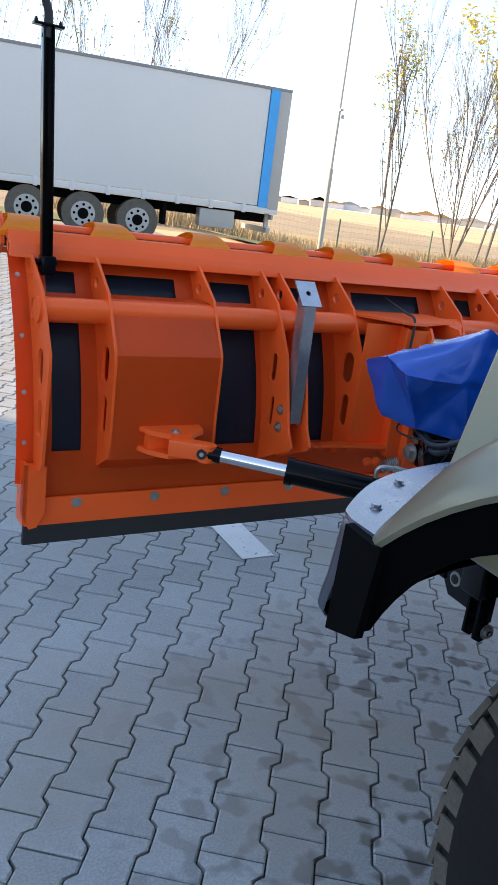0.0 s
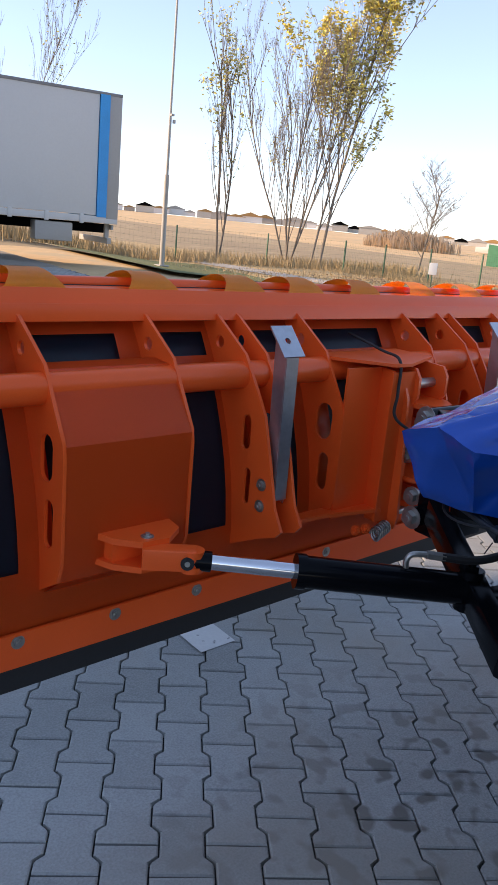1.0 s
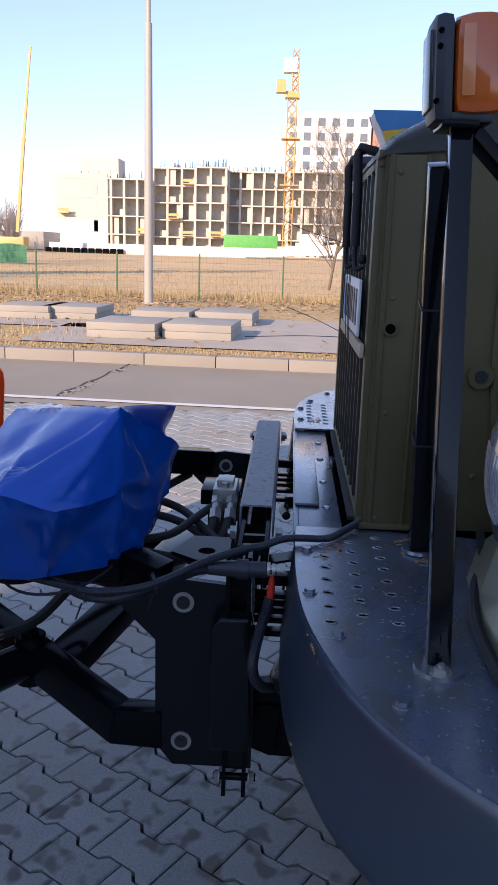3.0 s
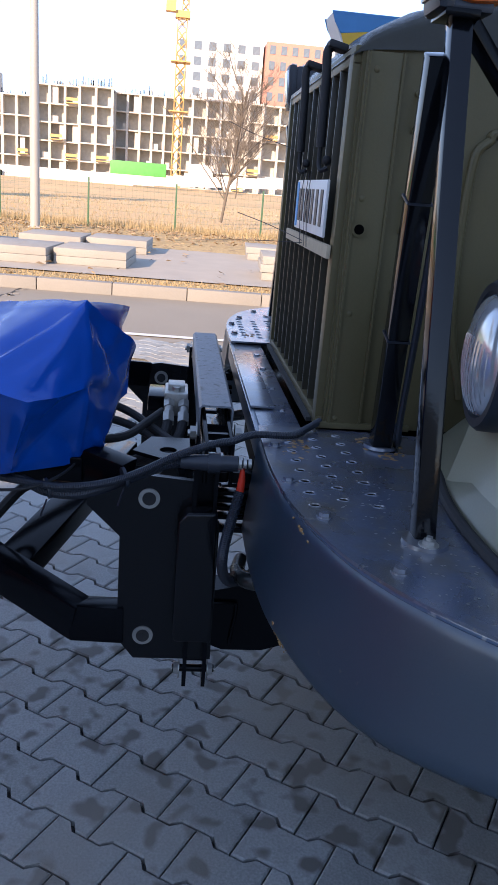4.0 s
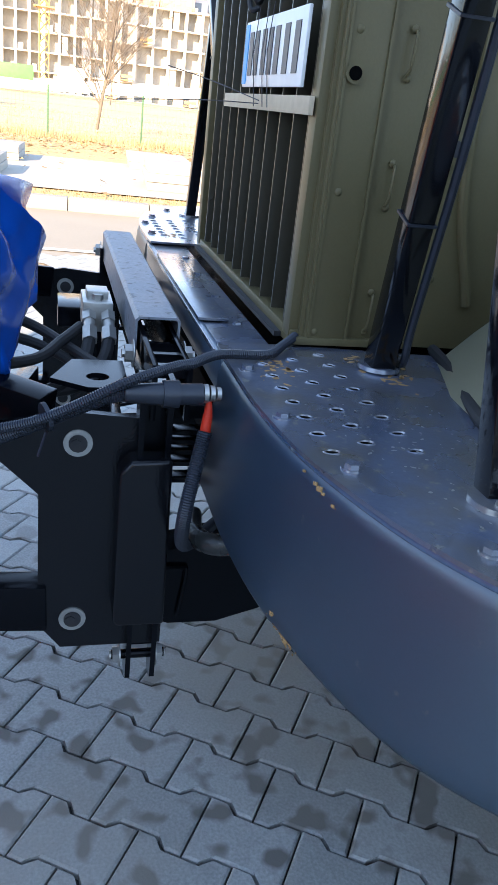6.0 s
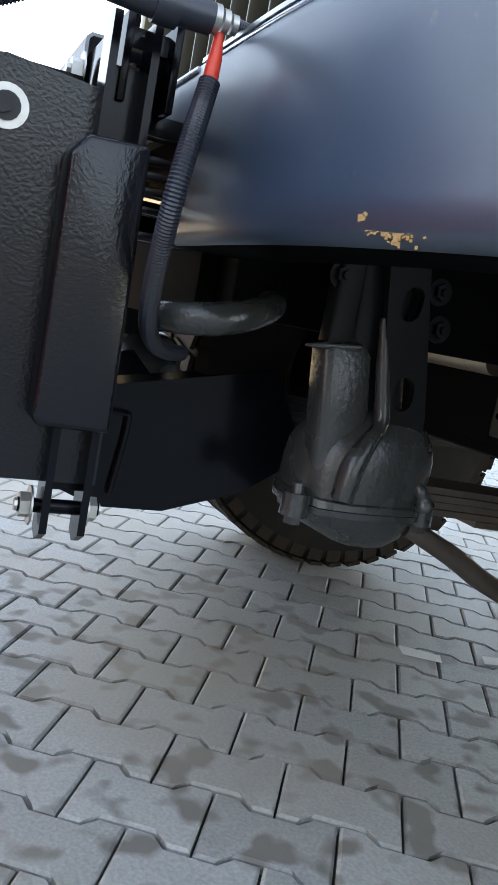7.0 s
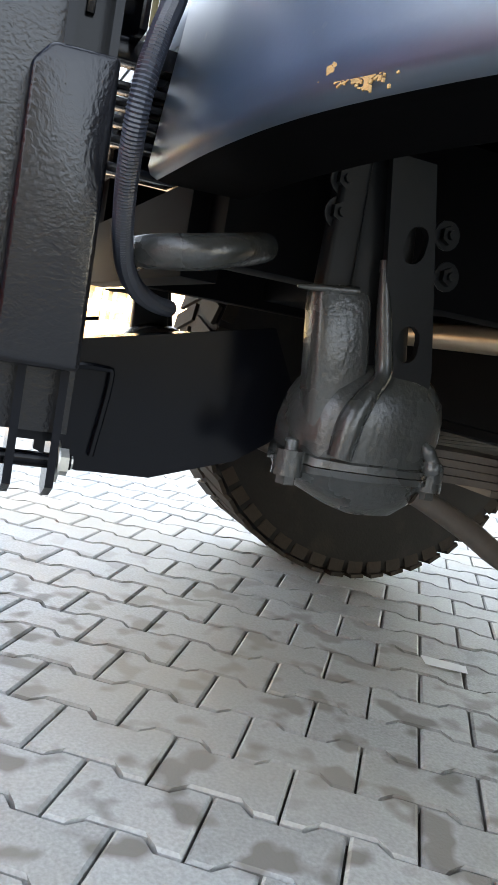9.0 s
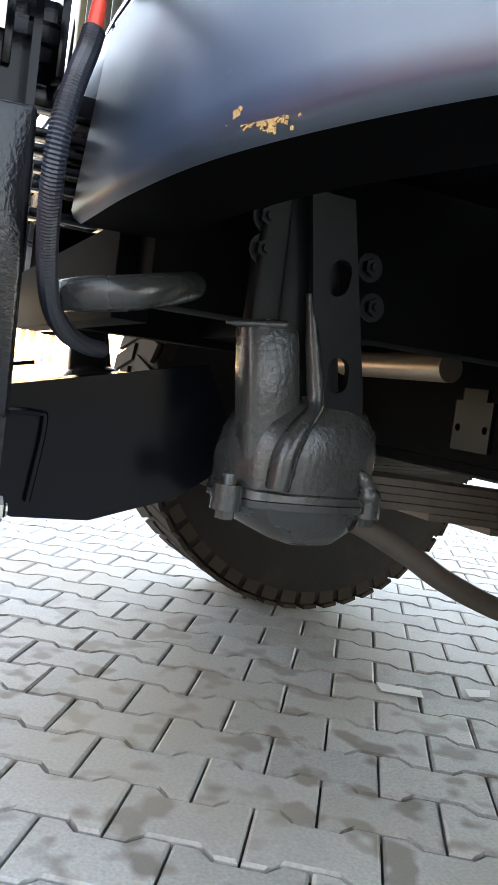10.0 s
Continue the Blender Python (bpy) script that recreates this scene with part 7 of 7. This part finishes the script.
def lattice(b, p, w, h, n, r=0.09):
    x, y, z = p
    for dx, dy in ((-w, -w), (w, -w), (w, w), (-w, w)):
        rod(b, (x + dx, y + dy, z), (x + dx, y + dy, z + h), r, seg=4)
    for i in range(n):
        za, zb = z + h * i / n, z + h * (i + 1) / n
        for s in (-1, 1):
            rod(b, (x - w, y + s * w, za), (x + w, y + s * w, zb), r * 0.7, seg=4)
            rod(b, (x + w, y + s * w, za), (x - w, y + s * w, zb), r * 0.7, seg=4)
            rod(b, (x + s * w, y - w, za), (x + s * w, y + w, zb), r * 0.7, seg=4)
            rod(b, (x + s * w, y + w, za), (x + s * w, y - w, zb), r * 0.7, seg=4)
    return b


def build_tower_crane():
    CR = thing("tower_crane", "yellow lattice tower crane on the building site", "crane", (140, 1.1, 0.5))
    part("mast", lattice(B(), (0, 0, 0), 0.75, 26, 15), YELLOW, CR, smooth=None)
    b = B()
    box(b, (0, 0, 26.4), (2.2, 2.4, 1.0))
    box(b, (-0.8, 1.9, 27.6), (1.6, 1.6, 2.0))
    part("slewing_unit", b, YELLOW, CR)
    b = B()
    lattice(b, (0, -0.4, 27), 0.5, 6.5, 5, 0.08)
    part("head", b, YELLOW, CR, smooth=None)
    b = B()
    box(b, (0.2, 0.5, 31.0), (2.0, 2.2, 2.2))
    part("cab", b, WALLW, CR, "pale operator cab")
    for z in (12.0, 19.5):
        part("platform", box(B(), (0, 0, z), (3.0, 3.2, 0.18)), YELLOW, CR)


build_tower_crane()


def build_mobile_crane():
    CR = thing("mobile_crane", "yellow telescopic mobile crane with raised boom", "crane", (110, 38.4, 0.5))
    b = B()
    box(b, (0, 0.6, 1.3), (2.4, 3.6, 1.3), (0, 0, 0), 0.1)
    part("carrier", b, YELLOW, CR)
    for h0, h1, y0, y1, w, m in ((2.6, 15.0, 0, -1.35, 0.42, YELLOW), (15.0, 21.0, -1.35, -2.05, 0.32, YELLOW), (21.0, 26.4, -2.05, -2.7, 0.24, YELLOW)):
        b = B()
        beam(b, (0, y0, h0), (0, y1, h1), w, w)
        part("boom_section", b, m, CR)


build_mobile_crane()


def build_far_walls():
    b = B()
    for i in range(24):
        y = 37 - i * 3.0
        box(b, (120, y - 1.5, 1.2 + 0.055 * max(0, 10 - y) * 0.9), (0.2, 2.96, 1.5), (0, 0, 0))
    whole("site_wall", b, WALLW, "long white site wall of concrete panels", "wall", kind="structure")
    b = B()
    for i in range(11):
        box(b, (119.5, 37 - i * 1.1, 0.75), (0.2, 0.9, 0.9))
    whole("site_hoarding", b, DARK, "dark green mesh panels below the site wall", "fence", kind="structure")
    b = B()
    n = 18
    rows = []
    for i in range(n + 1):
        y = 20.6 + i * 1.35
        rows.append([b.verts.new((60 + 0.3 * math.sin(i * 1.3), y, z + 0.06 * math.sin(i * 2.1))) for z in (0.1, 1.48 + 0.038 * i)])
    for p, q in zip(rows, rows[1:]):
        b.faces.new((p[0], p[1], q[1], q[0]))
    bmesh.ops.solidify(b, geom=b.faces[:], thickness=0.05)
    whole("net_fence", b, GREEN_NET, "long pale green netting fence across the field", "fence", kind="structure")
    b = B()
    box(b, (112, 5.9, 2.75), (2.4, 7.4, 1.7), (0, 0, 0), 0.03)
    whole("site_container", b, GREEN_BOX, "bright green site container", "container")
    b = B()
    box(b, (112.5, -2.5, 2.9), (2.4, 3.2, 2.1), (0, 0, 0), 0.03)
    whole("site_container", b, WALLW, "white site cabin behind the wall", "container")
    b = B()
    box(b, (140, 47.5, 2.2), (10, 10, 3.0), (0, 0, 0), 0.03)
    whole("site_shed", b, STEEL_GREY, "low grey shed beside the building site", "building")
    rng = random.Random(9)
    for i in range(14):
        b = B()
        w = rng.uniform(1, 3)
        box(b, (0, 0, 0), (2.2, w, rng.uniform(0.6, 1.1)), (0, 0, 0), 0.04)
        o = whole("site_object", b, rng.choice((WALLW, STEEL_GREY, CONCRETE, DARK, STEEL_GREY)), "small pale parked object by the building site far away", "container", "far site objects")
        o.matrix_basis = Matrix.Translation((100 + rng.uniform(-4, 10), 42 + i * 3.1 + rng.uniform(-1, 1), 1.0 + far_height(104, 42 + i * 3.1)))
    # houses on the horizon
    for i in range(60):
        az = radians(-5 + i * 1.05)
        d = rng.uniform(330, 420)
        b = B()
        w, hgt = rng.uniform(5, 12), rng.uniform(1.2, 3.0)
        box(b, (0, 0, hgt / 2), (w, 10, hgt))
        wall = thing("far_house", "small pale house on the horizon", "house", (d * math.sin(az), d * math.cos(az), 0.3 + far_height(d * math.sin(az), d * math.cos(az))), -math.degrees(az), "houses on the horizon")
        part("wall", b, rng.choice((WALLW, BLOCK, DUSTY_WALL)), wall)
        b = B()
        prism(b, [(-w / 2 - 0.5, hgt), (w / 2 + 0.5, hgt), (0, hgt + rng.uniform(0.8, 1.8))], 10.5, at_y(0))
        part("roof", b, rng.choice((RUST, STEEL_GREY, DARK)), wall)
    # bank of reeds
    vs, fs = [], []
    for i in range(1300):
        along = rng.uniform(-5, 5) * rng.uniform(0.5, 1)
        x = 79 + 0.66 * along
        y = 71 - 0.75 * along + rng.uniform(-3, 3)
        hgt = rng.uniform(0.9, 2.6) * (1.0 - 0.10 * abs(along)) + 0.2
        k = len(vs)
        dx = rng.uniform(-0.25, 0.25)
        g = far_height(x, y)
        vs += [(x - 0.05, y, g), (x + 0.05, y, g), (x + dx + 0.09, y + dx, g + hgt), (x + dx - 0.09, y + dx, g + hgt)]
        fs.append((k, k + 1, k + 2, k + 3))
    me = bpy.data.meshes.new("reed_bed")
    me.from_pydata(vs, [], fs)
    me.materials.append(REED)
    tagged(new("reed_bed", me), "bank of golden dry reeds in the field", "reeds", kind="stuff")


build_far_walls()


def build_sign():
    SG = thing("sign_posts", "prohibition sign on three grey posts beside the road", "road sign", (21.78, 15.69, 0.1))
    for dx, hgt in ((-0.16, 3.25), (0.10, 3.4), (0.34, 3.4)):
        b = B()
        rod(b, (dx, 0, 0), (dx, 0, hgt), 0.05, seg=12)
        part("post", b, STEEL_GREY, SG)
    m = pose(-0.10, -0.09, 2.35, 90, 0, -54)
    b = B()
    bmesh.ops.create_cone(b, cap_ends=True, segments=32, radius1=0.40, radius2=0.40, depth=0.02, matrix=m)
    disc = part("sign_disc", b, RED_SIGN, SG, "round white sign with red rim")
    b = B()
    bmesh.ops.create_cone(b, cap_ends=True, segments=32, radius1=0.32, radius2=0.32, depth=0.026, matrix=m)
    part("white_field", b, WHITE_PLASTIC, disc)
    b = B()
    bmesh.ops.create_cube(b, size=1, matrix=m @ pose(-0.05, -0.02, 0.0, 0, 0, 20) @ Matrix.Diagonal((0.13, 0.34, 0.034, 1)))
    part("dark_symbol", b, INK, disc)
    b = B()
    bmesh.ops.create_cube(b, size=1, matrix=m @ pose(0, 0, 0.0, 0, 0, 42) @ Matrix.Diagonal((0.06, 0.64, 0.038, 1)))
    part("red_bar", b, RED_SIGN, disc)
    for x, y, z in ((21.11, 18.75, 0.75), (24.76, 14.31, 0.75)):
        b = B()
        box(b, (x, y, z + 0.0), (0.05, 0.30, 0.42), (0, 0, -50 + 90), 0.01)
        ob = whole("meter_box", b, WHITE_PLASTIC, "small white box on a post by the fence", "box", "white boxes by the fence")
        b = B()
        rod(b, (x + 0.03, y + 0.03, 0.05), (x + 0.03, y + 0.03, z + 0.2), 0.02, seg=8)
        o2 = part("post", b, GREEN_POST, ob)


build_sign()


def build_grass():
    rng = random.Random(21)
    vs, fs = [], []

    def blade(x, y, z, hgt, w=0.012):
        k = len(vs)
        a, l = rng.uniform(0, 6.28), rng.uniform(0, 0.45) * hgt
        c, s = math.cos(a), math.sin(a)
        bx, by = math.cos(a + 1.6) * w, math.sin(a + 1.6) * w
        vs.extend([(x - bx, y - by, z), (x + bx, y + by, z), (x + c * l, y + s * l, z + hgt)])
        fs.append((k, k + 1, k + 2))
    for i in range(24000):
        y = rng.uniform(-14, 26)
        x = 21.5 + 0.04 * (y + 14) + rng.gauss(0.4, 0.8)
        blade(x, y, 0.08, rng.uniform(0.06, 0.30), 0.008)
    for i in range(7000):
        y = rng.uniform(-6, 14)
        x = rng.uniform(9.0, 9.9) + 0.06 * y
        blade(x, y, 0.085, rng.uniform(0.015, 0.05), 0.009)
    for i in range(7000):
        y = rng.uniform(3, 24)
        x = rng.uniform(10.2, 20.5) + 0.06 * y
        blade(x, y, 0.085, rng.uniform(0.03, 0.12), 0.014)
    for i in range(12000):
        x = rng.uniform(4, 30)
        y = 27.2 + rng.gauss(0.3, 0.9)
        blade(x, y, ground_height(x, y) - 0.02, rng.uniform(0.15, 0.7), 0.018)
    for i in range(9000):
        x = rng.uniform(24, 58)
        y = rng.uniform(-14, 26)
        blade(x, y, 0.0, rng.uniform(0.06, 0.2), 0.012)
    me = bpy.data.meshes.new("dry_grass")
    me.from_pydata(vs, [], fs)
    me.materials.append(STRAW)
    tagged(new("dry_grass", me), "tufts of dry straw-coloured grass along the fences", "grass", kind="stuff")
    vs, fs = [], []
    for i in range(5200):
        y = rng.uniform(-12, 22)
        x = (rng.uniform(17.5, 21.6) if rng.random() < 0.6 else rng.uniform(9.0, 21)) + 0.06 * y
        if 9.9 < x - 0.06 * y < 15.7 and rng.random() < 0.8:
            continue
        s = rng.uniform(0.03, 0.09)
        a = rng.uniform(0, 6.28)
        c, t = math.cos(a) * s, math.sin(a) * s
        k = len(vs)
        z = 0.12 + rng.uniform(0, 0.03)
        vs += [(x - c, y - t, z), (x + t * 0.6, y - c * 0.6, z + rng.uniform(0, 0.04)), (x + c, y + t, z + rng.uniform(0, 0.03)), (x - t * 0.6, y + c * 0.6, z)]
        fs.append((k, k + 1, k + 2, k + 3))
    me = bpy.data.meshes.new("leaf_litter")
    me.from_pydata(vs, [], fs)
    me.materials.append(LITTER)
    tagged(new("leaf_litter", me), "scattered brown fallen leaves on the verge", "leaves", kind="stuff")


build_grass()


# plain building outside the view, which shades the yard
def build_neighbour():
    b = B()
    # stands square to the sun's way, 22 m off
    way, side = Vector((-0.835, 0.551, 0)), Vector((0.551, 0.835, 0))
    rows = [[b.verts.new(way * d + side * w + Vector((0, 0, z))) for w, z in ((-38, 0), (5.76, 0), (1.96, 8.45), (0.72, 11.2), (-9, 11.2), (-9.2, 6.0), (-38, 6.0))] for d in (22, 30)]
    b.faces.new(rows[0])
    b.faces.new(rows[1][::-1])
    for k in range(7):
        b.faces.new((rows[0][k], rows[0][(k + 1) % 7], rows[1][(k + 1) % 7], rows[1][k]))
    whole("wall_west", b, DUSTY_WALL, "plain building wall beside the yard", "wall", kind="structure")


build_neighbour()
build_paving()
